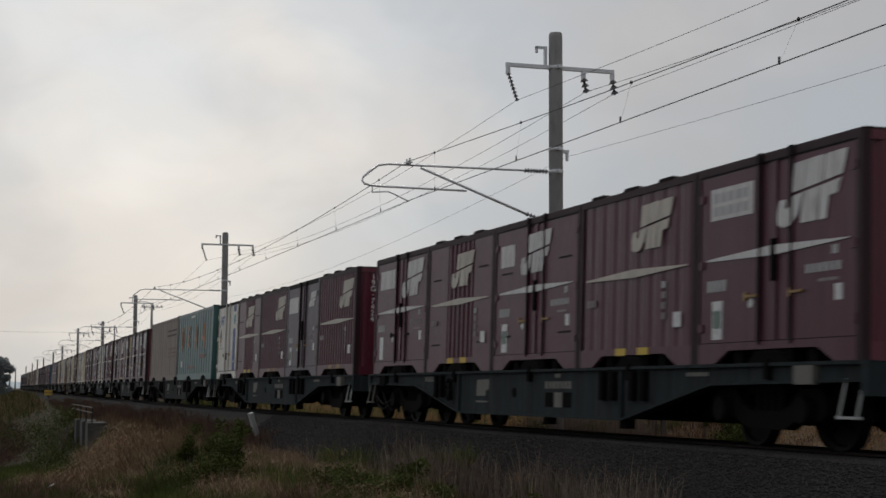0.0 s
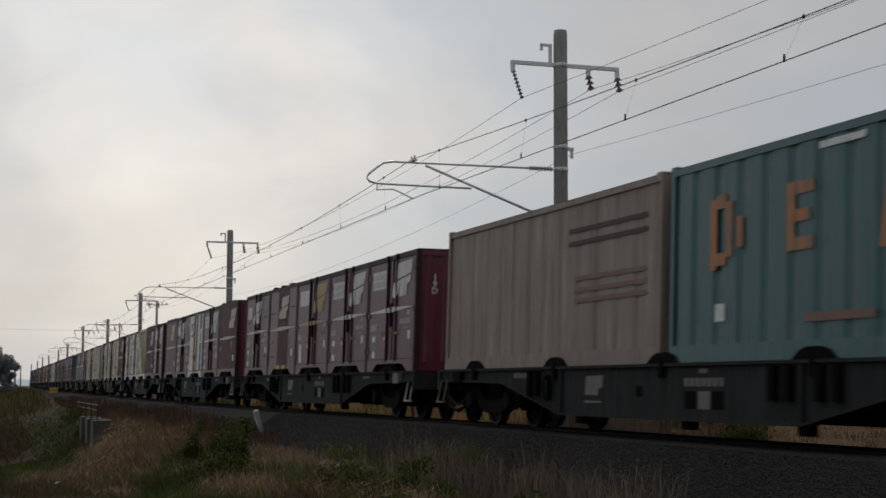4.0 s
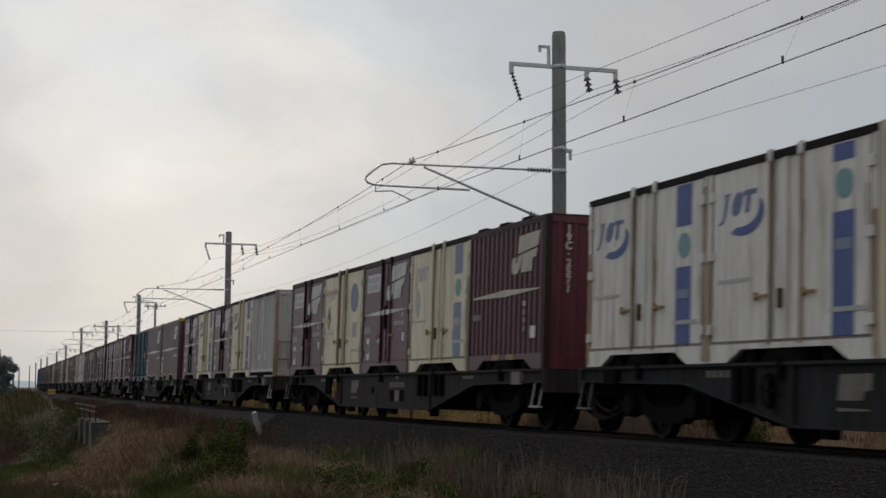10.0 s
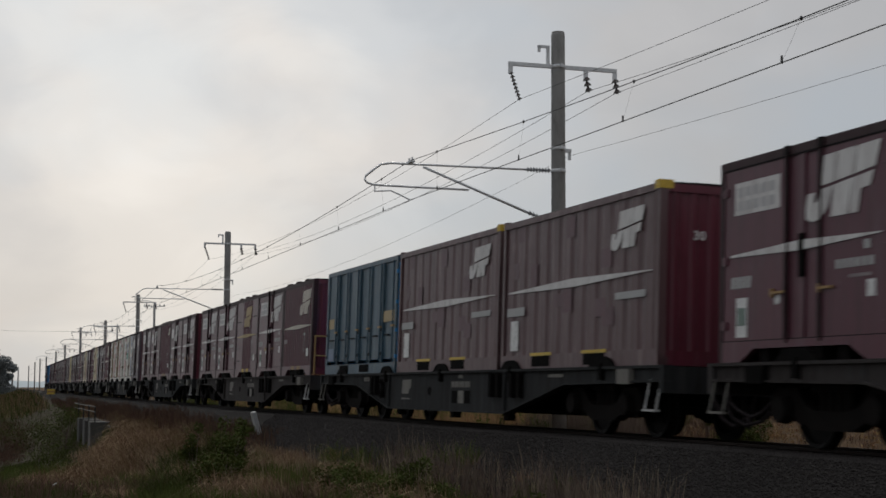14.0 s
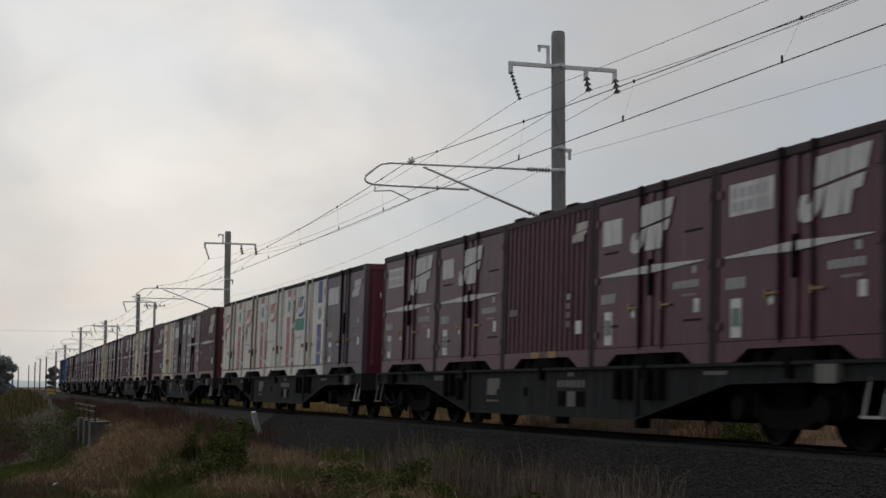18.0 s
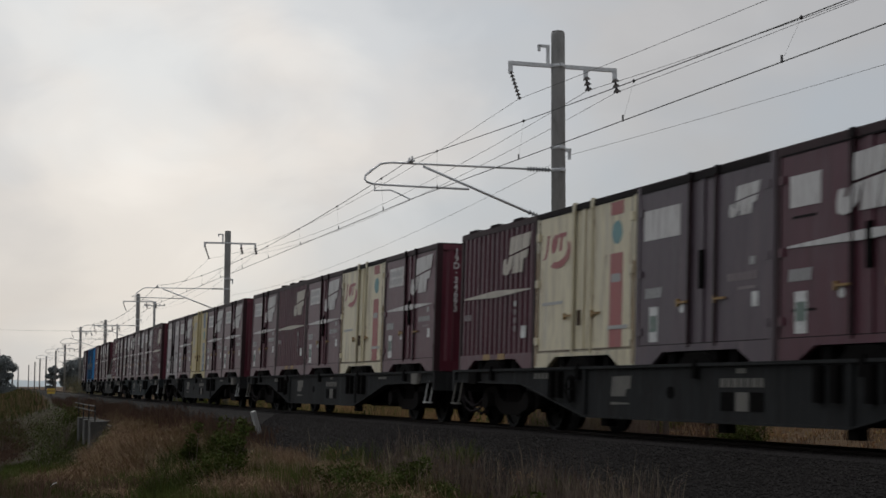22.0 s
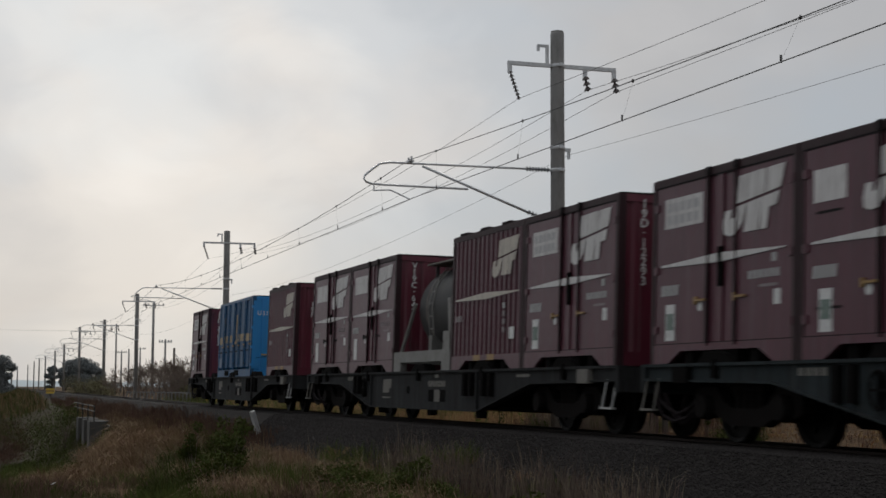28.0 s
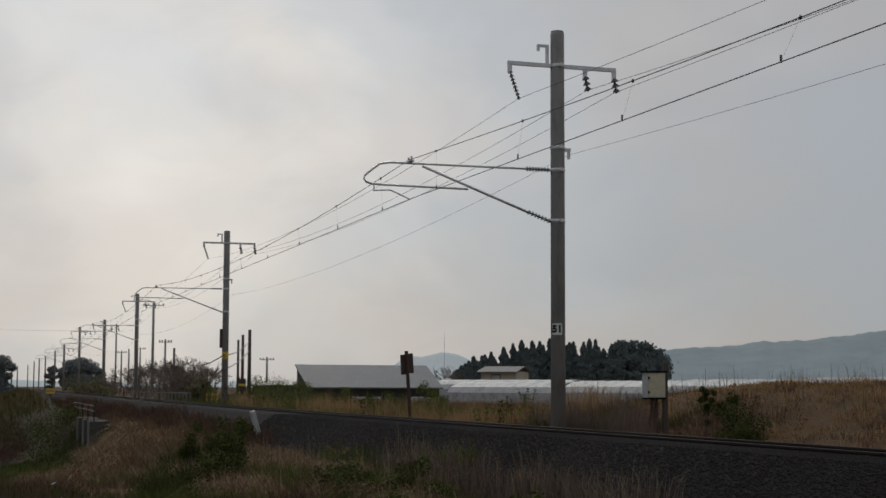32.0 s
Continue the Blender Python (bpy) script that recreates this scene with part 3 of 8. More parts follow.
M_CARDPRINT = mat("dull_green_card_print", (0.16, 0.22, 0.19), 0.6, 0, 0.2, 8, (0.3, 0.3, 0.27), 0.5)
M_RUNS = mat("brown_rust_runs", (0.33, 0.235, 0.145), 0.8, 0, 0.4, 6, (0.54, 0.49, 0.40), 0.75, STREAK)
M_SILLRUST = mat("dark_rusty_edge", (0.075, 0.045, 0.028), 0.85, 0, 0.4, 5, (0.03, 0.02, 0.015), 0.4)
M_PINK = mat("faded_pink_marking", (0.50, 0.33, 0.29), 0.5, 0, 0.2, 5, (0.5, 0.45, 0.4), 0.4)
# ---------------------------------------------------------------- freight containers
CL, CW, CH, SLOT, WAGON = 3.715, 2.45, 2.5, 3.75, 20.4
NEAR = -CW / 2


def plate(outline, y, thick=0.006):
    """A thin raised marking on the near wall, outline in (x, z)."""
    return Shape().prism(outline, y - thick, y)


def rect(x0, x1, z0, z1):
    return [(x0, z0), (x1, z0), (x1, z1), (x0, z1)]


def disc(x, z, r, n=18, squash=1.0):
    return [(x + r * squash * math.cos(2 * math.pi * i / n), z + r * math.sin(2 * math.pi * i / n)) for i in range(n)]


def shell(L, H, material, end_material, name, label, ribs_per_end=6, notch=True, W=CW):
    """Posts, rails, sill, roof and ends of a container; its base stands at z = 0, its length along x."""
    h, w = L / 2, W / 2
    edge = M_POST if material in (M_MAROON, M_MAROON_GREY) else material
    root = tagged(new(name), label, "freight container", "containers on the train")
    for sx in (-1, 1):
        for sy in (-1, 1):
            part("corner_post", Shape().box(*sorted((sx * h, sx * (h - 0.10))), *sorted((sy * w, sy * (w - 0.12))), 0.0, H - 0.02), edge, root)
    for sy in (-1, 1):
        y0, y1 = sorted((sy * w, sy * (w - 0.08)))
        part("top_rail", Shape().box(-h + 0.10, h - 0.10, y0, y1, H - 0.11, H - 0.02), edge if edge is M_POST or L > 5 else M_DARK, root)
        out = rect(-h + 0.10, h - 0.10, 0.0, 0.22)
        if notch:
            out = [(-h + 0.10, 0.0), (-0.36 * L, 0.0), (-0.27 * L, 0.16), (0.27 * L, 0.16), (0.36 * L, 0.0), (h - 0.10, 0.0), (h - 0.10, 0.25), (-h + 0.10, 0.25)]
        part("sill", Shape().prism(out, y0, y1), material, root)
    for sx in (-1, 1):
        x0, x1 = sorted((sx * h, sx * (h - 0.08)))
        part("end_sill", Shape().box(x0, x1, -w + 0.12, w - 0.12, 0, 0.2), end_material, root)
        part("end_header", Shape().box(x0, x1, -w + 0.12, w - 0.12, H - 0.13, H - 0.02), end_material, root)
    floor = Shape().box(-h + 0.12, h - 0.12, -w + 0.09, w - 0.09, 0.16, 0.24)
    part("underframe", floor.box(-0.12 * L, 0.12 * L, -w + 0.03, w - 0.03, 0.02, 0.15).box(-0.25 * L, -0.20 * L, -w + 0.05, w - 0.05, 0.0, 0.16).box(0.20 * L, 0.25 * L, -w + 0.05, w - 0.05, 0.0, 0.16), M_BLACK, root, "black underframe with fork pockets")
    roof = Shape()
    prof = [(-w, H - 0.02), (-w + 0.03, H), (-w / 2, H + 0.015), (0, H + 0.022), (w / 2, H + 0.015), (w - 0.03, H), (w, H - 0.02)]
    roof.add([(x, y, z) for x in (-h, h) for y, z in prof], [(i, 7 + i, 8 + i, i + 1) for i in range(6)] + [tuple(range(6, -1, -1)), tuple(range(7, 14))])
    part("roof", roof, M_ROOF, root, "grimy dark roof")
    for sx in (-1, 1):
        part("end_wall", Shape().ribs_end(sx * (h - 0.045), -w + 0.12, w - 0.12, 0.2, H - 0.13, ribs_per_end, 0.035, sx), end_material, root)
    return root


def emblem(root, x, z, k, material, y, gap=0.02):
    """Slanted block emblem: a hook and a notched block split by a thin line."""
    def at(*pts):
        return [(x + k * (px + 0.20 * pz), z + k * pz) for px, pz in pts]
    blocks = (at((-0.62, -0.20), (-0.58, -0.32), (-0.45, -0.36), (-0.30, -0.34), (-0.17, -0.22), (-0.135, -0.008), (-0.36, -0.028), (-0.39, -0.15), (-0.46, -0.16), (-0.46, -0.05), (-0.60, -0.05)),
              at((-0.36, 0.01), (-0.125, 0.028), (-0.125, 0.34), (-0.36, 0.33)),
              at((-0.11, 0.03), (0.25, 0.063), (0.25, 0.33), (0.18, 0.352), (-0.11, 0.34)),
              at((-0.11, -0.34), (0.21, -0.34), (0.22, 0.025), (-0.11, -0.005)),
              at((0.27, 0.065), (0.62, 0.10), (0.66, 0.36), (0.27, 0.35)),
              at((0.25, -0.34), (0.40, -0.34), (0.41, -0.10), (0.57, -0.09), (0.60, 0.06), (0.23, 0.025)))
    ob = part("emblem", Shape().prism(blocks[0], y - 0.006, y), material, root, "plain slanted emblem shape")
    for block in blocks[1:]:
        part("emblem_block", Shape().prism(block, y - 0.006, y), material, ob)
    return ob


def stripe(root, x0, x1, z, material, y, thick=0.125):
    """Long tapered stripe."""
    m = (x0 + x1) / 2
    return part("stripe", plate([(x0, z - 0.012), (m, z - thick * 0.35), (x1, z + 0.015), (x1, z + 0.028), (m, z + thick * 0.6), (x0, z + 0.012)], y), material, root, "tapered painted stripe")


def small_marks(root, L, y, seed):
    """Number bars, a card holder and stickers low on the wall."""
    r = random.Random(seed)
    h = L / 2
    part("card_holder", plate(rect(-h + 0.42, -h + 0.68, 0.30, 0.78), y), M_WHITEPLATE, root, "white card in a holder")
    if r.random() < 0.6:
        part("card_band", plate(rect(-h + 0.45, -h + 0.65, 0.44, 0.66), y - 0.006), M_CARDPRINT, root, "green print on the card")
    for i in range(4):
        part("owner_bar", plate([(-h + 0.28 + i * 0.125, 0.90), (-h + 0.375 + i * 0.125, 0.90), (-h + 0.395 + i * 0.125, 1.04), (-h + 0.30 + i * 0.125, 1.04)], y), M_PALE, root)
    for i in range(6):
        part("number_bar", plate(rect(0.20 * L + i * 0.125, 0.20 * L + i * 0.125 + 0.085, 0.99, 1.09), y), M_PALE if seed % 2 else M_FAINT, root)
    part("weight_bar", plate(rect(0.27 * L, 0.38 * L, 0.88, 0.915), y), M_FAINT, root)
    part("sticker", plate(rect(0.345 * L, 0.375 * L, 1.17, 1.27), y), M_PALE, root)
    part("sticker", plate(rect(0.36 * L, 0.40 * L, 0.66, 0.84), y), M_WHITEPLATE, root)
    part("sticker", plate(disc(-0.13 * L, 0.72, 0.06), y), M_WHITEPLATE, root)


def handles(root, xs, z, y, material=M_BLACK):
    for x in xs:
        part("handle", Shape().box(x - 0.14, x + 0.14, y - 0.035, y - 0.012, z - 0.015, z + 0.015).box(x - 0.16, x - 0.10, y - 0.03, y, z - 0.05, z + 0.05), material, root)


def panel_doors(root, L, H, material, y, dashes=False):
    """A pair of side doors with a recessed folding middle, rods, seals and handles."""
    h, z0, z1 = L / 2, 0.25, H - 0.11
    a, b = -h + 0.416 * L, -h + 0.608 * L
    part("door", Shape().box(-h + 0.10, a - 0.03, y + 0.012, y + 0.045, z0 + 0.01, z1 - 0.01), material, root)
    part("door", Shape().box(b + 0.03, h - 0.10, y + 0.012, y + 0.045, z0 + 0.01, z1 - 0.01), material, root)
    part("folding_panel", Shape().box(a + 0.03, b - 0.03, y + 0.03, y + 0.055, z0 + 0.01, z1 - 0.01).box((a + b) / 2 - 0.06, (a + b) / 2 + 0.05, y + 0.006, y + 0.03, z0 + 0.01, z1 - 0.01), material, root)
    for box in ((a - 0.03, a + 0.03, y + 0.004, y + 0.05, z0 + 0.012, z1 - 0.02), (b - 0.03, b + 0.03, y + 0.004, y + 0.05, z0 + 0.012, z1 - 0.02),
                (-h + 0.10, h - 0.10, y + 0.002, y + 0.012, z0 - 0.03, z0 + 0.012), (-h + 0.1, h - 0.1, y + 0.002, y + 0.012, z1 - 0.02, z1)):
        part("door_seal", Shape().box(*box), M_DARK, root)
    for x in (a, b):
        part("lock_rod", Shape().tube([(x + 0.05, y - 0.008, z0 - 0.04), (x + 0.05, y - 0.008, z1)], 0.016, 6), M_POST, root)
        part("rod_cap", Shape().box(x + 0.0, x + 0.10, y - 0.03, y + 0.01, H - 0.11, H - 0.004), M_DARK, root)
    part("latch", Shape().box((a + b) / 2 - 0.05, (a + b) / 2 + 0.05, y - 0.012, y + 0.03, 0.95, 1.45), M_BLACK, root)
    handles(root, (a - 0.14, b + 0.16), 0.80, y + 0.012, M_BRASS if dashes else M_STEEL)
    for x in (-h + 0.14, h - 0.14):
        for z in (0.45, 1.25, H - 0.4):
            part("hinge", Shape().box(x - 0.05, x + 0.05, y - 0.012, y + 0.02, z - 0.05, z + 0.05), material, root)
    part("far_wall", Shape().box(-h + 0.1, h - 0.1, -y - 0.04, -y - 0.012, z0, z1), material, root)


def maroon_box(look_="plain", mark=M_MARK, paint=None, label="", seed=1):
    """A 12-foot maroon container with side doors. look_: plain, central emblem, or small emblem."""
    paint = paint or M_MAROON
    root = shell(CL, CH, paint, M_RED_END, "freight_container", label or "maroon steel freight container with white emblem and stripe")
    panel_doors(root, CL, CH, paint, NEAR, seed % 3 != 2)
    h, y = CL / 2, NEAR + 0.012
    if look_ == "central":
        emblem(root, 0.05, 1.90, 0.95, mark, y - 0.012)
        part("white_panel", plate(rect(-h + 0.30, -h + 0.95, 1.75, 2.12), y), M_MARK, root)
        for a, z in ((-1.5, 1.62), (1.05, 1.72), (-1.5, 0.55), (1.05, 0.55)):
            part("slot_vent", plate(rect(a, a + 0.5, z, z + 0.03), y), M_DARK, root)
    elif look_ == "small":
        part("white_panel", plate(rect(-h + 0.22, -h + 1.3, 1.70, 2.12), y), M_MARK, root)
        emblem(root, 1.12, 1.98, 0.55, mark, y)
    else:
        panel = part("white_panel", plate(rect(-h + 0.36, -h + 1.42, 1.80, 2.20), y), M_MARK, root)
        if seed % 2:
            for i in range(2):
                for j in range(5):
                    part("print_bar", plate(rect(-h + 0.43 + j * 0.185, -h + 0.56 + j * 0.185, 1.85 + i * 0.17, 1.97 + i * 0.17), y - 0.006, 0.003), M_PANELPRINT, panel)
        emblem(root, 0.82, 1.93, 1.05, mark, y - 0.008)
    if look_ != "small":
        stripe(root, -h + 0.28, h - 0.24, 1.30, mark, y - 0.010)
    small_marks(root, CL, y, seed)
    return root


def ribbed_box(kind="full", mark=M_MARKWARM, paint=None, label="", seed=2):
    """A 12-foot maroon container with corrugated side walls: full, middle (ribs only in the middle) or flat."""
    paint = paint or M_MAROON
    root = shell(CL, CH, paint, M_RED_END, "ribbed_freight_container", label or "maroon corrugated steel freight container with white stripe", 8)
    h, y, z0, z1 = CL / 2, NEAR, 0.25, CH - 0.11
    wall = Shape()
    if kind == "full":
        wall.ribs(-h + 0.10, h - 0.10, y + 0.055, z0, z1, 15, 0.05, 0.62)
    elif kind == "fine":
        wall.ribs(-h + 0.10, h - 0.10, y + 0.055, z0, z1, 17, 0.05, 0.55)
    elif kind == "middle":
        wall.box(-h + 0.1, -h + 1.2, y + 0.012, y + 0.05, z0, z1).box(h - 1.05, h - 0.1, y + 0.012, y + 0.05, z0, z1)
        wall.ribs(-h + 1.2, h - 1.05, y + 0.055, z0, z1, 6, 0.05, 0.6)
    else:
        wall.ribs(-h + 0.10, h - 0.10, y + 0.03, z0, z1, 9, 0.014, 0.8)
    part("side_wall", wall, paint, root)
    part("far_wall", Shape().ribs(-h + 0.10, h - 0.10, -y - 0.055, z0, z1, 15, 0.05, 0.62, 1), paint, root)
    for q in (-0.34, -0.04, 0.26):
        lug = [(q * CL - 0.24, CH - 0.01), (q * CL + 0.24, CH - 0.01), (q * CL + 0.20, CH + 0.034), (q * CL - 0.20, CH + 0.034)]
        part("roof_lug", Shape().prism(lug, -CW / 2 + 0.004, CW / 2 - 0.004), M_ROOF, root)
    for q in (-0.36, 0.36):
        part("pocket_edge", plate(rect(q - 0.17, q + 0.17, 0.155, 0.255), NEAR - 0.002), M_YELLOW if kind in ("middle", "flat") else M_BRASS, root, "worn yellow pocket edge")
    if kind == "fine":
        emblem(root, 1.35, 2.05, 0.42, mark, y)
    elif kind == "middle":
        emblem(root, 0.18, 1.88, 0.9, mark, y)
        for a, z in ((-1.55, 1.75), (1.05, 1.85), (-1.55, 0.5), (1.05, 0.5)):
            part("slot_vent", plate(rect(a, a + 0.5, z, z + 0.03), y + 0.012), M_DARK, root)
    else:
        emblem(root, 0.95 if kind == "full" else 0.55, 1.92, 0.92, mark, y)
    if kind != "fine":
        stripe(root, -h + 0.25, h - 0.2, 1.28, mark, y)
    for i in range(3):
        part("owner_bar", plate(rect(-h + 0.30 + i * 0.12, -h + 0.39 + i * 0.12, 0.88, 0.99), y), M_FAINT, root)
    for i in range(4):
        part("number_bar", plate(rect(0.245 * CL, 0.275 * CL, 0.62 + i * 0.14, 0.71 + i * 0.14), y), M_PALE if i == 3 else M_FAINT, root)
    part("sticker", plate(rect(0.34 * CL, 0.40 * CL, 0.50, 0.70), y), M_WHITEPLATE, root)
    return root


def cream_box(paint, band, label, diamond=False, round_mark=False, seed=3, high=False, green=False, faded=False, curl=True):
    """A 12-foot insulated container in cream or white with a coloured band."""
    root = shell(CL, CH, paint, paint, "insulated_container", label, 5)
    h, y, z0, z1 = CL / 2, NEAR, 0.25, CH - 0.11
    a, b = -h + 0.415 * CL, -h + 0.60 * CL
    part("door", Shape().box(-h + 0.12, a - 0.02, y + 0.008, y + 0.045, z0 + 0.01, z1), paint, root)
    part("door", Shape().box(b + 0.02, h - 0.12, y + 0.008, y + 0.045, z0 + 0.01, z1), paint, root)
    mid = Shape().box(a + 0.02, b - 0.02, y + 0.03, y + 0.05, z0 + 0.01, z1)
    mid.box((a + b) / 2 - 0.09, (a + b) / 2 + 0.03, y + 0.004, y + 0.03, z0 + 0.01, z1)
    part("folding_panel", mid, paint, root)
    for x in (a, b):
        part("lock_rod", Shape().tube([(x, y - 0.012, z0 - 0.05), (x, y - 0.012, z1 + 0.02)], 0.022, 6), M_RUNS if seed % 3 == 0 else paint, root, "rust-stained lock rod")
        part("rod_cap", Shape().box(x - 0.05, x + 0.05, y - 0.03, y + 0.02, CH - 0.13, CH + 0.012), paint, root)
    for box in ((-h + 0.1, h - 0.1, y + 0.0, y + 0.01, z0 - 0.025, z0 + 0.012), (-h + 0.1, -h + 0.125, y + 0.0, y + 0.04, z0 + 0.012, z1), (h - 0.125, h - 0.1, y + 0.0, y + 0.04, z0 + 0.012, z1)):
        part("door_seal", Shape().box(*box), M_SILLRUST, root, "rusty door edge")
    r = random.Random(seed)
    for i in range(9):
        x, z, n = r.choice((a - 0.04, b + 0.04, -h + 0.2, h - 0.2, r.uniform(-1.6, 1.6))), r.uniform(0.5, 2.2), r.uniform(0.15, 0.5)
        if abs(x - a) < 0.05 or abs(x - b) < 0.05 or x < a - 0.1 or x > b + 0.1:
            part("rust_run", plate([(x - 0.018, z), (x + 0.018, z), (x + 0.008, z - n), (x - 0.004, z - n)], y + 0.008, 0.002), M_RUNS, root, "thin brown rust run")
    for x in (-h + 0.05, h - 0.05):
        part("post_stain", plate(rect(x - 0.045, x + 0.045, 0.02, r.uniform(0.9, 2.3)), y, 0.003), M_RUNS, root, "rust-stained corner")
    part("top_gutter", Shape().box(-h, h, y - 0.008, y + 0.05, CH - 0.10, CH - 0.015), M_DARK, root)
    for x in (-h + 0.10, h - 0.10):
        for z in (0.42, 1.35, 2.1):
            part("hinge", Shape().box(x - 0.06, x + 0.06, y - 0.03, y + 0.02, z - 0.06, z + 0.06), paint, root)
    handles(root, (a - 0.18, b + 0.18), 0.78, y, M_BRASS)
    part("latch", Shape().box(a + 0.2, a + 0.28, y - 0.03, y + 0.02, 0.62, 0.85), M_SILLRUST, root)
    bx = 0.77 * CL - h
    yy = y + 0.008
    top, mid, low = (2.18, 1.92, 1.62) if high else (1.82, 1.56, 1.28)
    if not round_mark:
        part("band", plate(rect(bx, bx + 0.42, 0.26, low), yy), band, root, "coloured upright band")
        part("band", plate(rect(bx, bx + 0.42, top, 2.37), yy), band, root)
        part("band_print", plate(rect(bx + 0.05, bx + 0.37, low - 0.42, low - 0.30), yy - 0.006, 0.003), M_GREYBLUE if band is M_BLUE_BAND else M_PALE, root)
        part("round_emblem", plate(disc(bx + 0.22, mid, 0.17), yy), M_TEAL, root)
    else:
        part("round_emblem", plate(disc(bx + 0.10, 1.78, 0.34, 28), yy), M_GREYBLUE, root, "round pale blue emblem")
        part("dull_plate", plate(rect(bx, bx + 0.36, 0.85, 1.20), yy), M_PALE, root)
        for i in range(8):
            part("red_print", plate(rect(-h + 0.2 + i * 0.15, -h + 0.315 + i * 0.15, 1.95, 2.06), yy), M_PINK, root, "red print bar")
    if green:
        part("green_panel", plate(rect(-h + 0.26, -h + 1.30, 1.20, 1.52), yy), M_GREENPANEL, root, "green panel")
    logo = M_FADEMARK if faded else M_LOGOBLUE if band is M_BLUE_BAND else M_LOGORED
    lx, lz = -h + 0.36, 1.82
    hook = [(-0.12, -0.10), (0.02, -0.09), (0.10, 0.02), (0.16, 0.26), (0.24, 0.28), (0.04, 0.28), (0.08, 0.24), (0.03, 0.04), (-0.02, -0.05)]
    oval = [(0.37 + 0.125 * math.cos(w) + 0.05 * math.sin(w), 0.13 + 0.15 * math.sin(w)) for w in [2 * math.pi * i / 16 for i in range(16)]]
    bar = [(0.56, 0.0), (0.66, 0.0), (0.70, 0.22), (0.82, 0.21), (0.84, 0.28), (0.52, 0.28), (0.50, 0.21), (0.60, 0.22)]
    for mark_out in (hook, oval, bar):
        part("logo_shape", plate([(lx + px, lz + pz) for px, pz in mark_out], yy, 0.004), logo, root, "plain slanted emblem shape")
    cx, cz = -h + 0.88, 1.82
    arc = [(cx + 0.50 * math.cos(w), cz + 0.27 * math.sin(w)) for w in [radians(-125 + 10 * i) for i in range(16)]]
    arc += [(cx - 0.04 + 0.44 * math.cos(w), cz + 0.075 + 0.24 * math.sin(w)) for w in [radians(16 - 10 * i) for i in range(13)]]
    if curl and not faded:
        part("swoosh", plate(arc, yy - 0.004), band, root, "curved swoosh shape")
    if diamond:
        part("diamond", plate([(-h + 0.56, 1.08), (-h + 0.74, 1.38), (-h + 0.56, 1.68), (-h + 0.38, 1.38)], yy), M_FADEMARK if faded and not round_mark else M_TANK_DARK, root, "dark diamond mark")
        if round_mark or not faded:
            part("diamond_core", plate([(-h + 0.56, 1.10), (-h + 0.735, 1.37), (-h + 0.385, 1.37)], yy - 0.006, 0.003), M_MARK_TAN, root)
    part("print_bar", plate(rect(-h + 0.28, -h + 1.1, 0.985, 1.03), yy), M_FADEMARK, root)
    part("print_bar", plate(rect(bx - 0.05, bx + 0.62, 0.52, 0.575), yy - 0.006), M_FADEMARK, root)
    part("far_wall", Shape().box(-h + 0.1, h - 0.1, -y - 0.04, -y - 0.012, z0, z1), paint, root)
    return root


def long_box(L, H, paint, end_paint, label, ribs, depth=0.035, duty=0.6):
    root = shell(L, H, paint, end_paint, "long_freight_container", label, 8, notch=False)
    h = L / 2
    part("side_wall", Shape().ribs(-h + 0.10, h - 0.10, NEAR + 0.045, 0.22, H - 0.11, ribs, depth, duty), paint, root)
    part("far_wall", Shape().ribs(-h + 0.10, h - 0.10, -NEAR - 0.045, 0.22, H - 0.11, ribs, depth, duty, 1), paint, root)
    for sx in (-1, 1):
        for z in (0.0, H - 0.10):
            part("corner_casting", Shape().box(*sorted((sx * h, sx * (h - 0.17))), NEAR - 0.004, NEAR + 0.16, z, z + 0.12), paint, root)
    return root


def maroon_20(seed=1):
    root = long_box(6.058, 2.5, M_MAROON_DUSTY, M_RED_END, "weathered maroon twenty-foot container with white stripe", 12, 0.02, 0.8)
    emblem(root, 1.95, 1.95, 0.8, M_MARK, NEAR + 0.01)
    stripe(root, -2.75, 2.8, 1.28, M_MARK, NEAR + 0.01, 0.14)
    part("yellow_corner", Shape().box(2.88, 3.035, NEAR - 0.01, NEAR + 0.2, 2.41, 2.53), M_YELLOW, root, "yellow corner block")
    for x in (-1.2, 0.9):
        part("fork_pocket", plate(rect(x - 0.38, x + 0.38, 0.03, 0.20), NEAR - 0.003), M_BLACK, root)
        part("pocket_edge", plate(rect(x - 0.45, x + 0.45, 0.20, 0.25), NEAR - 0.003), M_YELLOW, root, "worn yellow pocket edge")
    part("owner_bar", plate(rect(-2.8, -2.0, 0.88, 1.02), NEAR + 0.012), M_PALE, root)
    part("card_holder", plate(rect(-2.6, -2.25, 0.30, 0.80), NEAR + 0.012), M_WHITEPLATE, root)
    part("number_bar", plate(rect(1.6, 2.6, 0.95, 1.05), NEAR + 0.012), M_PALE, root)
    for i in range(9):
        r = random.Random(seed * 50 + i)
        x, z = r.uniform(-2.7, 1.2), r.uniform(0.5, 2.2)
        part("paint_patch", plate(rect(x, x + r.uniform(0.2, 0.5), z, z + r.uniform(0.15, 0.4)), NEAR + 0.026, 0.003), M_PATCH, root)
    return root


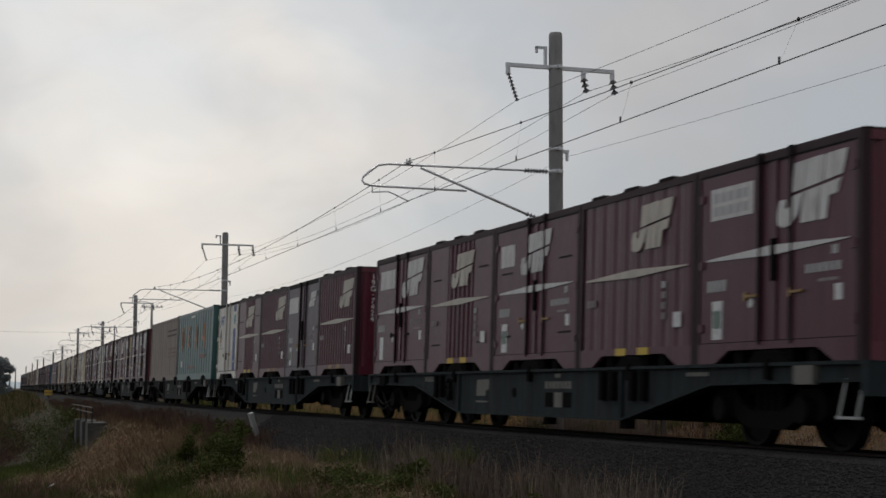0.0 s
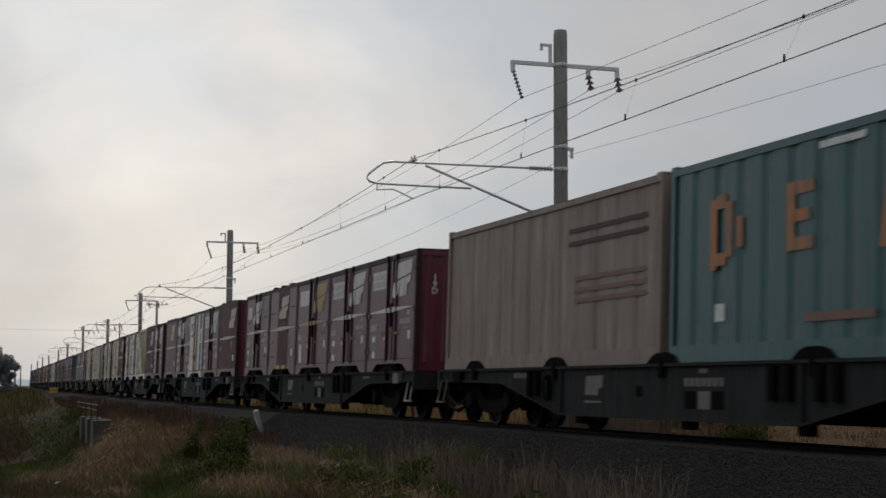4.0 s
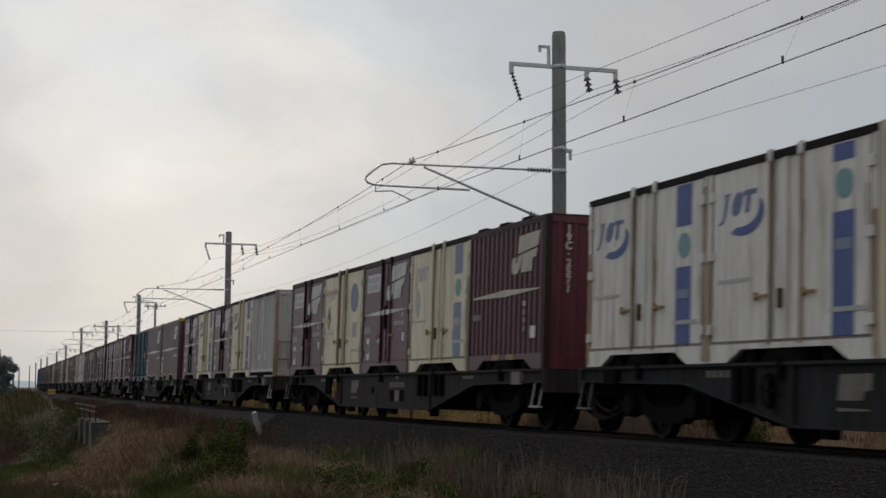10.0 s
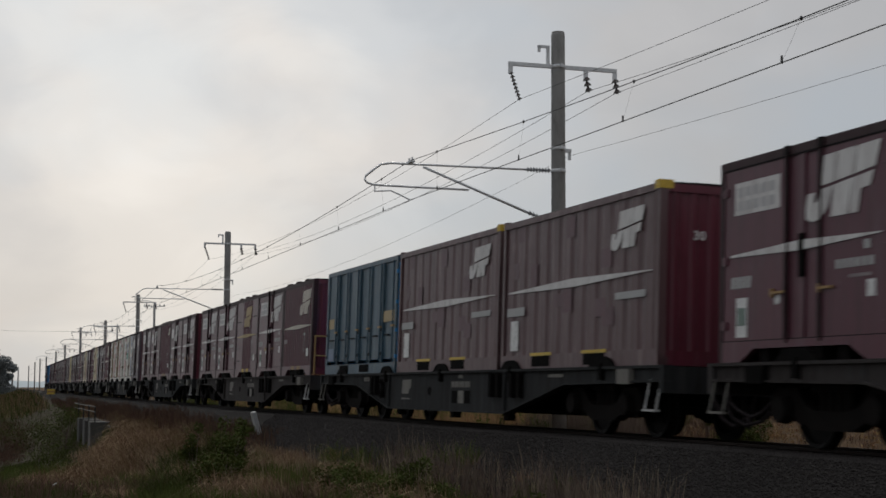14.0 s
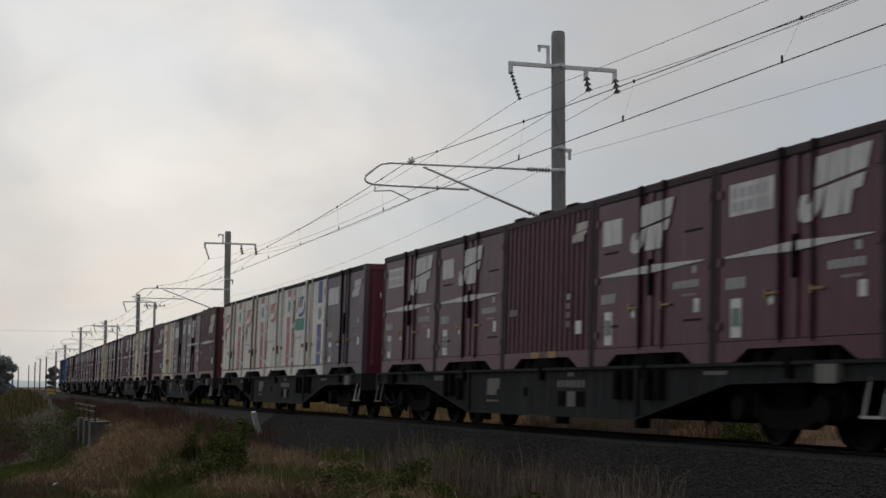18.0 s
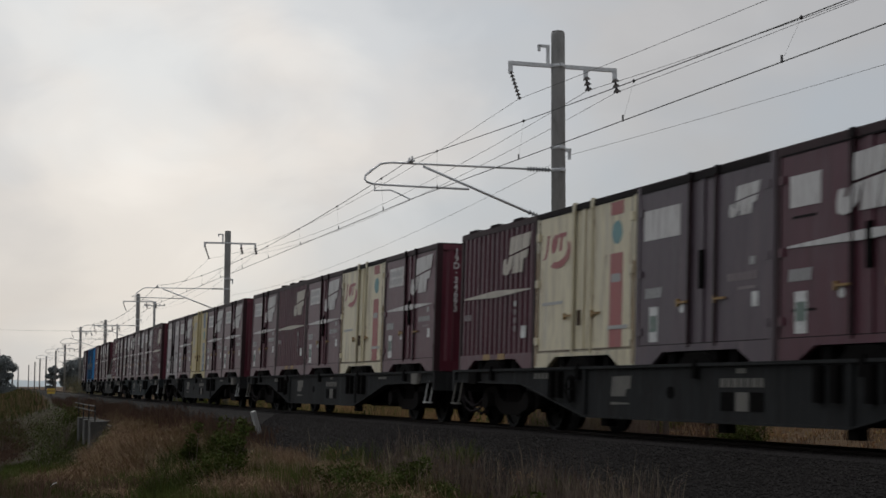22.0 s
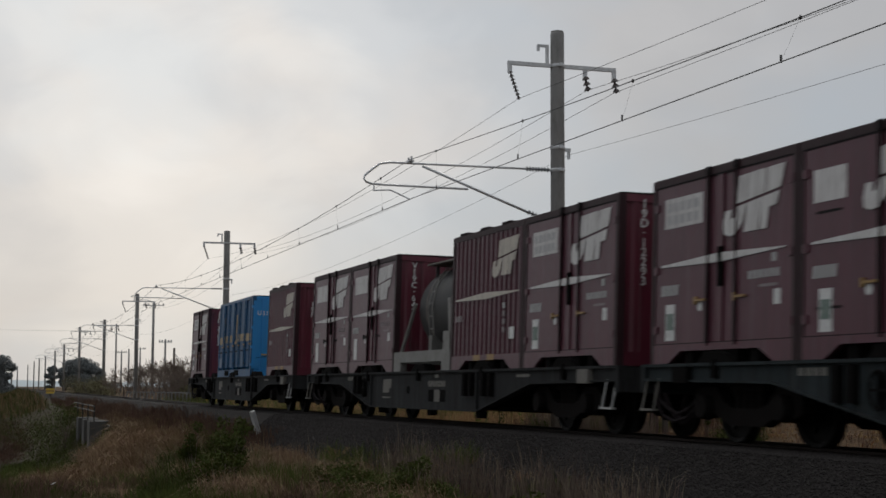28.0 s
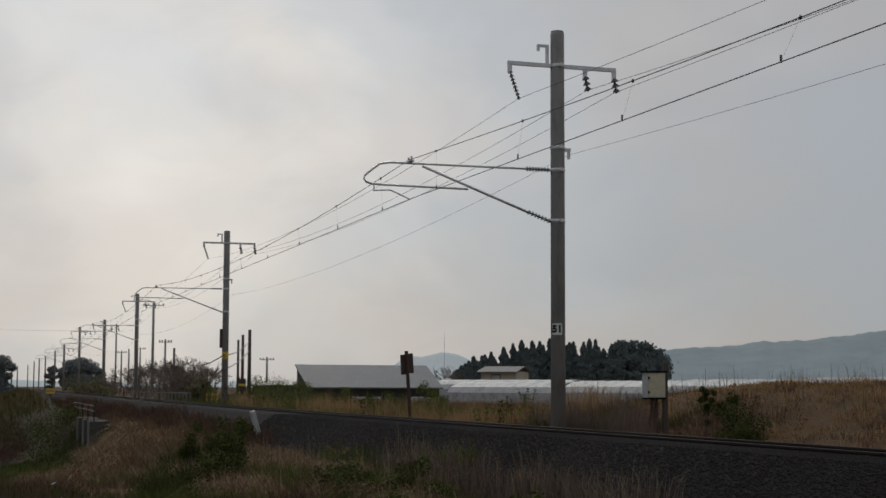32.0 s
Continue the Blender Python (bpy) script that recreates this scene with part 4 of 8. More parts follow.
def blue_20(lettered, seed=1):
    paint = M_BLUE if lettered else M_BLUE_OLD
    root = shell(6.058, 2.5, paint, M_BLUE_END, "long_freight_container", "blue twenty-foot container with folding side doors and yellow band", 4, notch=False)
    h, y, H = 3.029, NEAR, 2.5
    for i in range(6):
        a, b = -h + 0.12 + i * (2 * h - 0.24) / 6, -h + 0.12 + (i + 1) * (2 * h - 0.24) / 6
        d = 0.012 if i % 2 == 0 else 0.035
        leaf = part("door", Shape().box(a + 0.025, b - 0.025, y + d, y + 0.06, 0.30, H - 0.12), paint, root)
        part("door_post", Shape().box(a - 0.03, a + 0.03, y - 0.004, y + 0.05, 0.22, H - 0.10), paint, root)
        part("lock_rod", Shape().tube([(b - 0.12, y - 0.005, 0.25), (b - 0.12, y - 0.005, H - 0.1)], 0.018, 6), paint, root)
        part("handle", Shape().box(a + 0.3, a + 0.62, y - 0.03, y + 0.01, 0.80, 0.83), M_STEEL, root)
        part("lock_rod", Shape().tube([(a + 0.10, y - 0.005, 0.25), (a + 0.10, y - 0.005, H - 0.1)], 0.014, 6), paint, root)
        part("handle", Shape().box(b - 0.20, b + 0.02, y - 0.035, y + 0.0, 0.98, 1.02), M_BRASS, root, "worn yellowish handle")
        for z in (0.42, 0.95, 1.6, 2.2):
            part("hinge", Shape().box(a - 0.05, a + 0.07, y - 0.014, y + 0.02, z - 0.035, z + 0.035), M_STEEL if z < 1 else paint, root)
    for q in (-0.62, 0.62):
        part("end_door", Shape().box(h - 0.012, h + 0.006, q - 0.57, q + 0.57, 0.24, H - 0.16), M_BLUE_END, root, "bright blue end door")
        for e in (-0.30, 0.30):
            part("lock_rod", Shape().tube([(h + 0.02, q + e, 0.12), (h + 0.02, q + e, H - 0.10)], 0.017, 6), M_BLUE_END, root)
        part("handle", Shape().box(h + 0.02, h + 0.04, q - 0.28, q + 0.16, 0.66, 0.69), M_YELLOW, root, "yellow handle")
        for z in (0.35, 0.9, 1.5, 2.15):
            part("hinge", Shape().box(h, h + 0.02, q + (0.50 if q > 0 else -0.62), q + (0.62 if q > 0 else -0.50), z - 0.04, z + 0.04), M_BLUE_END, root)
    part("scratch", Shape().add([(h + 0.0085, yy, zz) for yy, zz in ((-1.05, 0.56), (-0.80, 0.60), (-0.62, 0.66), (-0.30, 0.57), (-0.30, 0.585), (-0.62, 0.685), (-0.80, 0.62), (-1.05, 0.575))], [(0, 1, 6, 7), (1, 2, 5, 6), (2, 3, 4, 5)]), M_BLACK, root, "dark scratch in the paint")
    part("triangle_mark", Shape().add([(h + 0.009, yy, zz) for yy, zz in ((0.28, 1.25), (0.62, 1.25), (0.45, 1.58))], [(0, 1, 2)]), M_YELLOW, root, "yellow triangle")
    part("yellow_band", plate(rect(-h + 0.14, -h + 0.72, 1.10, 1.34), y + 0.010), M_MARK_TAN, root)
    part("yellow_band", plate(rect(h - 1.15, h - 0.16, 1.10, 1.34), y + 0.010), M_MARK_TAN, root)
    if lettered:
        for x in (-1.95, 0.35):
            part("lettering_shape", plate([(x - 0.22, 1.05), (x + 0.12, 1.05), (x + 0.12, 1.13), (x + 0.06, 1.15), (x + 0.14, 1.95), (x + 0.22, 2.0), (x - 0.02, 2.0), (x - 0.04, 1.15), (x - 0.22, 1.13)], y + 0.002), M_MARK_TAN, root, "tall yellow lettering shape")
            for i in range(6):
                part("lettering_bar", plate(rect(x + 0.30 + i * 0.21, x + 0.44 + i * 0.21, 1.12, 1.36), y + 0.002), M_MARK_TAN, root, "yellowish lettering bar")
    for x in (-1.2, 0.6):
        part("fork_pocket", plate(rect(x - 0.4, x + 0.4, 0.03, 0.20), y - 0.003), M_BLACK, root)
    part("lower_panel", plate(rect(-h + 0.15, -h + 0.75, 0.32, 0.62), y + 0.008), M_GREYBLUE, root)
    part("far_wall", Shape().box(-h + 0.1, h - 0.1, -y - 0.05, -y - 0.012, 0.22, H - 0.11), paint, root)
    return root


def green_30():
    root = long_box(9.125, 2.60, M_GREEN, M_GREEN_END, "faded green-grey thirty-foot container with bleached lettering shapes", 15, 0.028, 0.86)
    y = NEAR + 0.006
    strokes = (
        (rect(-3.45, -3.28, 1.15, 2.05), rect(-3.05, -2.88, 1.30, 2.00), rect(-3.28, -3.05, 1.92, 2.10), rect(-3.28, -3.05, 1.20, 1.36), rect(-2.78, -2.62, 1.40, 1.78)),
        (rect(-1.60, -1.42, 1.25, 2.05), rect(-1.40, -1.02, 1.90, 2.05), rect(-1.40, -1.10, 1.58, 1.72), rect(-1.40, -1.02, 1.25, 1.40)),
        ([(0.25, 1.15), (0.44, 1.15), (0.60, 2.05), (0.42, 2.05)], [(0.62, 2.05), (0.76, 2.05), (0.98, 1.15), (0.80, 1.15)], rect(0.46, 0.80, 1.45, 1.58)),
        ([(2.05, 1.45), (2.18, 1.45), (2.56, 2.05), (2.38, 2.05)], rect(2.18, 2.86, 1.42, 1.56), rect(2.58, 2.74, 1.12, 2.05)))
    for x_bits in strokes:
        sh = Shape()
        for q, bit in enumerate(x_bits):
            sh.prism(bit, y - 0.006 - 0.0006 * q, y)
        part("lettering_shape", sh, M_ORANGE, root, "faded orange lettering shape")
    part("lettering_bar", plate(rect(-1.2, 0.2, 0.42, 0.52), y), M_REDMARK, root, "red lettering bar")
    part("lettering_bar", plate(rect(1.7, 2.9, 0.78, 0.93), y), M_REDMARK, root)
    part("placard", plate(rect(-3.3, -3.05, 0.50, 0.72), y), M_WHITEPLATE, root)
    part("placard", plate(rect(-0.9, 0.0, 2.36, 2.44), y), M_WHITEPLATE, root)
    put(part("number_text", letters("UV50A", 0.2), M_WHITEPLATE, root), Matrix.Translation((4.5625 + 0.002, -0.72, 1.78)) @ Matrix.Rotation(radians(90), 4, "Z") @ Matrix.Rotation(radians(90), 4, "X"))
    return root


def taupe_30():
    root = long_box(9.125, 2.60, M_TAUPE, M_TAUPE, "dusty taupe thirty-foot container with flat panelled sides", 13, 0.02, 0.85)
    y = NEAR + 0.02
    for i, z in enumerate((1.85, 2.05, 1.30, 1.12, 0.96)):
        part("print_bar", plate(rect(1.3 + 0.25 * (i > 1), 4.1, z, z + 0.07), y), M_SIGN if i < 2 else M_REDMARK, root, "dull print bar")
    return root


def silver_box():
    """Grey corrugated container with rusty corner posts."""
    root = shell(CL, CH, M_SILVER, M_SILVER, "ribbed_freight_container", "pale grey corrugated container with rusty corner posts", 5, notch=False)
    h, y = CL / 2, NEAR
    for a, b in ((-h + 0.1, -0.05), (0.05, h - 0.1)):
        part("side_wall", Shape().ribs(a, b, y + 0.085, 0.22, CH - 0.11, 7, 0.08, 0.5), M_SILVER, root)
    part("middle_post", Shape().box(-0.06, 0.06, y - 0.004, y + 0.06, 0.1, CH - 0.05), M_SILVER, root)
    part("far_wall", Shape().box(-h + 0.1, h - 0.1, -y - 0.04, -y - 0.012, 0.22, CH - 0.11), M_SILVER, root)
    for sx in (-1, 1):
        part("corner_rust", Shape().box(*sorted((sx * (h + 0.004), sx * (h - 0.09))), y - 0.005, y + 0.09, 0, 1.1 if sx < 0 else CH), M_RUNS, root, "rusty corner post")
    for x in (0.55, -0.5):
        part("placard", plate(rect(x, x + 0.22, 0.5, 0.72), y), M_WHITEPLATE, root)
        part("placard", plate(rect(x + 0.1, x + 0.4, 1.95, 2.25), y), M_PALE, root)
    # black strip laid on the sill in place of the shadow below the wall
    part("sill_shadow_gap", Shape().box(-h + 0.1, h - 0.1, y - 0.003, y + 0.03, 0.03, 0.14), M_BLACK, root)
    put(part("number_text", letters("N\nE\n1\n1\n6\n7", 0.22, 1, 0.8), M_BLACKINK, root), Matrix.Translation((h - 0.035, -0.62, 1.6)) @ Matrix.Rotation(radians(90), 4, "Z") @ Matrix.Rotation(radians(90), 4, "X"))
    return root


def barrel(x0, x1, r, z, sides=28):
    prof = [(0.02, x0), (r * 0.5, x0 + 0.03), (r * 0.85, x0 + 0.13), (r, x0 + 0.32), (r, x1 - 0.32), (r * 0.85, x1 - 0.13), (r * 0.5, x1 - 0.03), (0.02, x1)]
    return Shape().lathe(prof, (0, 0, z), "x", sides)


M_TANK = mat("dull_tank_steel", (0.17, 0.15, 0.13), 0.62, 0.15, 0.2, 2, (0.10, 0.08, 0.06), 0.3)
M_TANKFRAME = mat("grimy_pale_frame", (0.22, 0.215, 0.20), 0.6, 0, 0.25, 3, (0.08, 0.07, 0.06), 0.35)
M_TANK_DARK = mat("dark_tank_jacket", (0.085, 0.088, 0.09), 0.5, 0.2, 0.2, 2, (0.05, 0.045, 0.04), 0.3)


def framed_tank():
    """A steel tank in a cream box frame with braces and a walkway."""
    h, w, H = CL / 2, CW / 2, CH
    root = tagged(new("tank_container"), "cream framed tank container with a dull steel tank", "tank container", "containers on the train")
    for sx in (-1, 1):
        for sy in (-1, 1):
            part("corner_post", Shape().box(*sorted((sx * h, sx * (h - 0.12))), *sorted((sy * w, sy * (w - 0.12))), 0, H), M_CREAM, root)
    for sy in (-1, 1):
        y0, y1 = sorted((sy * w, sy * (w - 0.1)))
        part("top_rail", Shape().box(-h + 0.12, h - 0.12, y0, y1, H - 0.10, H), M_CREAM, root)
        part("sill", Shape().prism([(-h + 0.1, 0), (-1.2, 0), (-1.0, 0.15), (1.0, 0.15), (1.2, 0), (h - 0.1, 0), (h - 0.1, 0.26), (-h + 0.1, 0.26)], y0, y1), M_CREAM, root)
    for sx in (-1, 1):
        part("end_rail", Shape().box(*sorted((sx * h, sx * (h - 0.1))), -w + 0.12, w - 0.12, 0, 0.2), M_CREAM, root)
        part("end_rail", Shape().box(*sorted((sx * h, sx * (h - 0.1))), -w + 0.12, w - 0.12, H - 0.1, H), M_CREAM, root)
    part("tank", barrel(-1.5, 1.72, 0.96, 1.28), M_TANK, root, "dull grey steel tank", True)
    for sy in (-1, 1):
        y = sy * (w - 0.06)
        for a, b in (((-h + 0.1, 0.9), (-0.75, 0.26)), ((-h + 0.12, 1.75), (-0.45, 0.26)), ((0.55, 0.26), (h - 0.12, 2.4))):
            part("brace", Shape().tube([(a[0], y, a[1]), (b[0], y, b[1])], 0.038, 6), M_CREAM, root)
    part("end_panel", Shape().box(-h + 0.12, -h + 0.16, -w + 0.12, w - 0.12, 0.2, H - 0.1), M_CREAM, root)
    part("emblem_bar", Shape().box(-h + 0.161, -h + 0.166, -0.75, 0.35, 1.3, 1.65), M_BLUE_BAND, root, "blue emblem bar")
    put(part("number_text", letters("R19A-\n212", 0.24), M_BLUE_BAND, root), Matrix.Translation((-h + 0.165, -0.45, 2.0)) @ Matrix.Rotation(radians(90), 4, "Z") @ Matrix.Rotation(radians(90), 4, "X"))
    part("walkway", Shape().box(-0.9, 1.2, -0.95, -0.35, H - 0.22, H - 0.18), M_BLACK, root)
    for x in (-0.75, 0.1, 0.45):
        part("walkway_bracket", Shape().box(x, x + 0.06, -w + 0.02, -0.3, H - 0.24, H - 0.14).box(x, x + 0.05, -w + 0.05, -w + 0.1, H - 0.22, H), M_CREAM, root)
    part("document_tube", Shape().tube([(-1.5, -w + 0.03, 0.32), (-1.5, -w + 0.03, 0.5)], 0.05, 8), M_WHITEPLATE, root)
    part("manhole", Shape().lathe([(0.25, 2.12), (0.25, 2.3), (0.2, 2.34)], (0.2, 0, 0), "z", 14), M_TANK, root)
    for x in (-0.9, 1.1):
        part("tank_saddle", Shape().box(x - 0.1, x + 0.1, -0.7, 0.7, 0.2, 0.62), M_CREAM, root)
    return root


M_JACKET = mat("dull_tank_jacket", (0.055, 0.054, 0.053), 0.72, 0.0, 0.35, 2.5, (0.06, 0.055, 0.05), 0.45)


def low_tank():
    """A dark jacketed tank on a low pale frame."""
    h, w = CL / 2, CW / 2
    root = tagged(new("tank_container"), "dark jacketed tank container on a pale low frame", "tank container", "containers on the train")
    for sy in (-1, 1):
        y0, y1 = sorted((sy * w, sy * (w - 0.14)))
        part("frame_rail", Shape().box(-h + 0.14, h - 0.14, y0, y1, 0.18, 0.40), M_TANKFRAME, root)
        for sx in (-1, 1):
            part("frame_foot", Shape().box(*sorted((sx * h, sx * (h - 0.5))), y0, y1, 0, 0.18), M_TANKFRAME, root)
    for sx in (-1, 1):
        part("frame_rail", Shape().box(*sorted((sx * h, sx * (h - 0.14))), -w, w, 0.18, 0.40), M_TANKFRAME, root)
    part("tank", barrel(-1.5, 1.65, 0.9, 1.30), M_JACKET, root, "dark grey jacketed tank", True)
    for sx in (-1, 1):
        for sy in (-1, 1):
            part("brace", Shape().tube([(sx * (h - 0.2), sy * (w - 0.1), 0.38), (sx * (h - 0.75), sy * (w - 0.22), 1.4)], 0.045, 6), M_TANKFRAME, root)
    for x in (-0.7, 0.9):
        part("jacket_band", Shape().lathe([(0.91, x - 0.03), (0.91, x + 0.03)], (0, 0, 1.30), "x", 28), M_TANK, root)
        part("tank_saddle", Shape().box(x - 0.1, x + 0.1, -0.8, 0.8, 0.38, 0.75), M_TANKFRAME, root)
    part("manhole", Shape().lathe([(0.32, 2.1), (0.32, 2.26), (0.28, 2.28)], (0.35, 0, 0), "z", 16), M_TANK_DARK, root)
    ring = [(-0.55 + 0.10 * math.cos(w_), -0.1, 2.30 + 0.10 * math.sin(w_)) for w_ in [2 * math.pi * i / 16 for i in range(17)]]
    part("lifting_ring", Shape().tube(ring, 0.02, 6), M_GALV, root)
    part("top_deck", Shape().box(-1.25, 1.35, -0.75, 0.75, 2.215, 2.25), M_TANK, root, "thin grey deck plate over the tank")
    for x in (-1.0, 0.15, 1.2):
        part("deck_strut", Shape().box(x - 0.03, x + 0.03, -0.62, -0.56, 1.9, 2.215), M_TANK_DARK, root)
    rungs = Shape()
    for x in (-0.42, -0.16):
        rungs.tube([(x, -0.52, 2.2), (x, -0.86, 1.75), (x, -0.95, 1.3), (x, -0.90, 0.75)], 0.016, 5)
    for y, z in ((-0.60, 2.05), (-0.78, 1.85), (-0.88, 1.62), (-0.94, 1.38), (-0.93, 1.12), (-0.91, 0.86)):
        rungs.tube([(-0.42, y, z), (-0.16, y, z)], 0.013, 5)
    part("ladder", rungs, M_TANKFRAME, root, "thin pale steel ladder")
    part("valve_box", Shape().box(h - 0.5, h - 0.1, -w + 0.02, -w + 0.4, 0.4, 0.75), M_TANKFRAME, root)
    return root


def end_number(root, text, L=CL, across=False, size=0.175, z=1.78):
    """White characters on the leading end wall, upright or across."""
    body = text if across else "\n".join(text)
    me = letters(body, size, 1.15, 0.80)
    ob = part("number_text", me, M_WHITEPLATE, root, "white painted number")
    ob.matrix_basis = Matrix.Translation((L / 2 - 0.002, -0.62 if across else -0.82, z)) @ Matrix.Rotation(radians(90), 4, "Z") @ Matrix.Rotation(radians(90), 4, "X")
    return ob


# ---------------------------------------------------------------- container wagons
DECK = 1.0


def bogie_parts(root, x):
    sh = Shape()
    for sy in (-1, 1):
        y0, y1 = sorted((sy * 0.86, sy * 1.04))
        sh.prism([(-1.30, 0.40), (-1.30, 0.60), (-1.18, 0.70), (-0.74, 0.70), (-0.52, 0.50), (-0.34, 0.44), (0.34, 0.44), (0.52, 0.50), (0.74, 0.70), (1.18, 0.70), (1.30, 0.60), (1.30, 0.40), (1.16, 0.33),
                  (0.76, 0.36), (0.60, 0.30), (0.40, 0.22), (-0.40, 0.22), (-0.60, 0.30), (-0.76, 0.36), (-1.16, 0.33)], y0, y1)
        sh.box(-0.40, 0.40, y0, y1, 0.66, 0.76)
        for k in (-0.95, 0.95):
            sh.lathe([(0.02, -0.10), (0.15, -0.10), (0.17, 0.0), (0.17, 0.06)] if sy < 0 else [(0.17, -0.06), (0.17, 0.0), (0.15, 0.10), (0.02, 0.10)], (k, sy * 1.06, 0.45), "y", 12)
    sh.box(-0.22, 0.22, -0.95, 0.95, 0.42, 0.72)
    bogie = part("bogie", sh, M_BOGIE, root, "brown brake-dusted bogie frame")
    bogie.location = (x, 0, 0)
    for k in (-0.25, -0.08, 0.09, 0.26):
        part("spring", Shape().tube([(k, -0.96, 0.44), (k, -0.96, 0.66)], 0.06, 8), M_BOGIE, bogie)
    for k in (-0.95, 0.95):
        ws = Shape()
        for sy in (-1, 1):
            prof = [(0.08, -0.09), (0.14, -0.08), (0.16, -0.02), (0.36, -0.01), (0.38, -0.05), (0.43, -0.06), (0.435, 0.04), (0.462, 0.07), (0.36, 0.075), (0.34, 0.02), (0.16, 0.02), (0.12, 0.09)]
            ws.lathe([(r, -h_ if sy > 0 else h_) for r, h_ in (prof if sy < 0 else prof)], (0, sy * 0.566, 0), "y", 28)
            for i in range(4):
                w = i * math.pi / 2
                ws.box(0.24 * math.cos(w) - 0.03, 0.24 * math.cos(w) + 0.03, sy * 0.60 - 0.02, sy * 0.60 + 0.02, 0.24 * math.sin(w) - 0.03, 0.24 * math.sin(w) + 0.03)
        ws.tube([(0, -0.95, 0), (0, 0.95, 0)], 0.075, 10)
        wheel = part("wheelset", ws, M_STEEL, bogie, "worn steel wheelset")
        wheel.location = (k, 0, 0.43)
    for sx in (-1, 1):
        part("brake_shoe", Shape().box(sx * 0.42 - 0.05, sx * 0.42 + 0.05, -0.64, -0.52, 0.28, 0.56), M_BLACK, bogie)
    return bogie


def container_wagon(paint, label, railing=False, brake=M_BLACK, hoop=False):
    """Flat wagon: fish-bellied side beams, cross members, end beams, bogies, couplers, steps and brake gear."""
    Lh = 9.55
    girder = [(-Lh, 0.96), (-Lh, 0.66), (-6.0, 0.62), (-5.2, 0.34), (5.2, 0.34), (6.0, 0.62), (Lh, 0.66), (Lh, 0.96)]
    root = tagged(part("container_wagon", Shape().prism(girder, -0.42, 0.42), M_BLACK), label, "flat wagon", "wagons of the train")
    for sy in (-1, 1):
        out = [(-Lh, 0.98), (-Lh, 0.80), (-6.15, 0.76), (-5.9, 0.72), (-3.5, 0.27), (3.5, 0.27), (5.9, 0.72), (6.15, 0.76), (Lh, 0.80), (Lh, 0.98)]
        y0, y1 = sorted((sy * 1.22, sy * 1.17))
        sb = part("side_beam", Shape().prism(out, y0, y1), paint, root)
        part("top_flange", Shape().box(-Lh, Lh, *sorted((sy * 1.27, sy * 1.10)), 0.955, 0.995), paint, sb)
        lower = [(-Lh, 0.80), (-6.15, 0.76), (-5.9, 0.72), (-3.5, 0.27), (3.5, 0.27), (5.9, 0.72), (6.15, 0.76), (Lh, 0.80)]
        band = [(a, b - 0.03) for a, b in lower] + lower[::-1]
        part("bottom_flange", Shape().prism(band, *sorted((sy * 1.27, sy * 1.10))), paint, sb)
        if sy < 0:
            y = -1.22
            part("beam_plate", plate([(-2.62, 0.56), (-2.15, 0.56), (-2.12, 0.66), (-1.99, 0.67), (-1.97, 0.85), (-2.58, 0.84)], y), M_WAGONMARK, sb, "faded white data plate")
            part("beam_plate", plate([(-2.62, 0.44), (-2.02, 0.45), (-2.02, 0.47), (-2.62, 0.48)], y), M_WAGONMARK, sb, "thin white underline")
            part("beam_plate", plate(rect(1.0, 1.22, 0.86, 0.92), y), M_WAGONMARK, sb, "faded white number bar")
            for k in range(7):
                part("beam_plate", plate(rect(0.60 + k * 0.155, 0.71 + k * 0.155, 0.69, 0.80), y), M_WAGONMARK, sb, "faded white number bar")
            for k in (0.62, 1.34):
                part("data_panel", plate(rect(k, k + 0.32, 0.40, 0.63), y), M_BLACK, sb, "black data panel")
            part("beam_plate", plate(rect(0.99, 1.30, 0.40, 0.63), y), M_WAGONMARK, sb, "pale data panel")
            part("beam_plate", plate(rect(5.4, 6.0, 0.85, 0.90), y), M_WAGONMARK, sb, "faded white number bar")
            for k in range(4):
                part("beam_plate", plate(rect(-5.6 + k * 0.16, -5.49 + k * 0.16, 0.82, 0.91), y), M_WAGONMARK, sb, "faded white number bar")
            part("oval_hole", plate(disc(-0.75, 0.62, 0.085, 12, 1.3), y), M_BLACK, sb)
            for k in (-3.5, 3.5):
                part("stiffener", Shape().box(k - 0.03, k + 0.03, y - 0.05, y, 0.28, 0.95), paint, sb)
            hw = [(-3.95 + 0.16 * math.cos(w), y - 0.07, 0.66 + 0.2 * math.sin(w)) for w in [2 * math.pi * i / 18 for i in range(19)]]
            wheel = Shape().tube(hw, 0.02, 6).box(-4.11, -3.79, y - 0.08, y - 0.055, 0.645, 0.675).box(-3.965, -3.935, y - 0.08, y, 0.47, 0.85)
            part("hand_brake_wheel", wheel, brake, root, "hand brake wheel on the side beam")
            for k in (-4.75, -4.45, 2.9, 3.25, 3.9, 4.25):
                part("brake_bracket", Shape().box(k - 0.06, k + 0.06, y - 0.09, y, 0.52, 0.93), M_BLACK, root)
    for x in [-9.3, -7.6, -5.7, -3.8, -1.9, 0, 1.9, 3.8, 5.7, 7.6, 9.3]:
        part("cross_member", Shape().box(x - 0.09, x + 0.09, -1.17, 1.17, 0.80, 0.955), M_BLACK, root)
    for i in range(5):
        x = (i - 2) * SLOT
        lock = Shape().prism([(x - 0.46, 0.995), (x - 0.30, 1.10), (x - 0.14, 1.14), (x + 0.14, 1.14), (x + 0.30, 1.10), (x + 0.46, 0.995)], -1.265, -1.02)
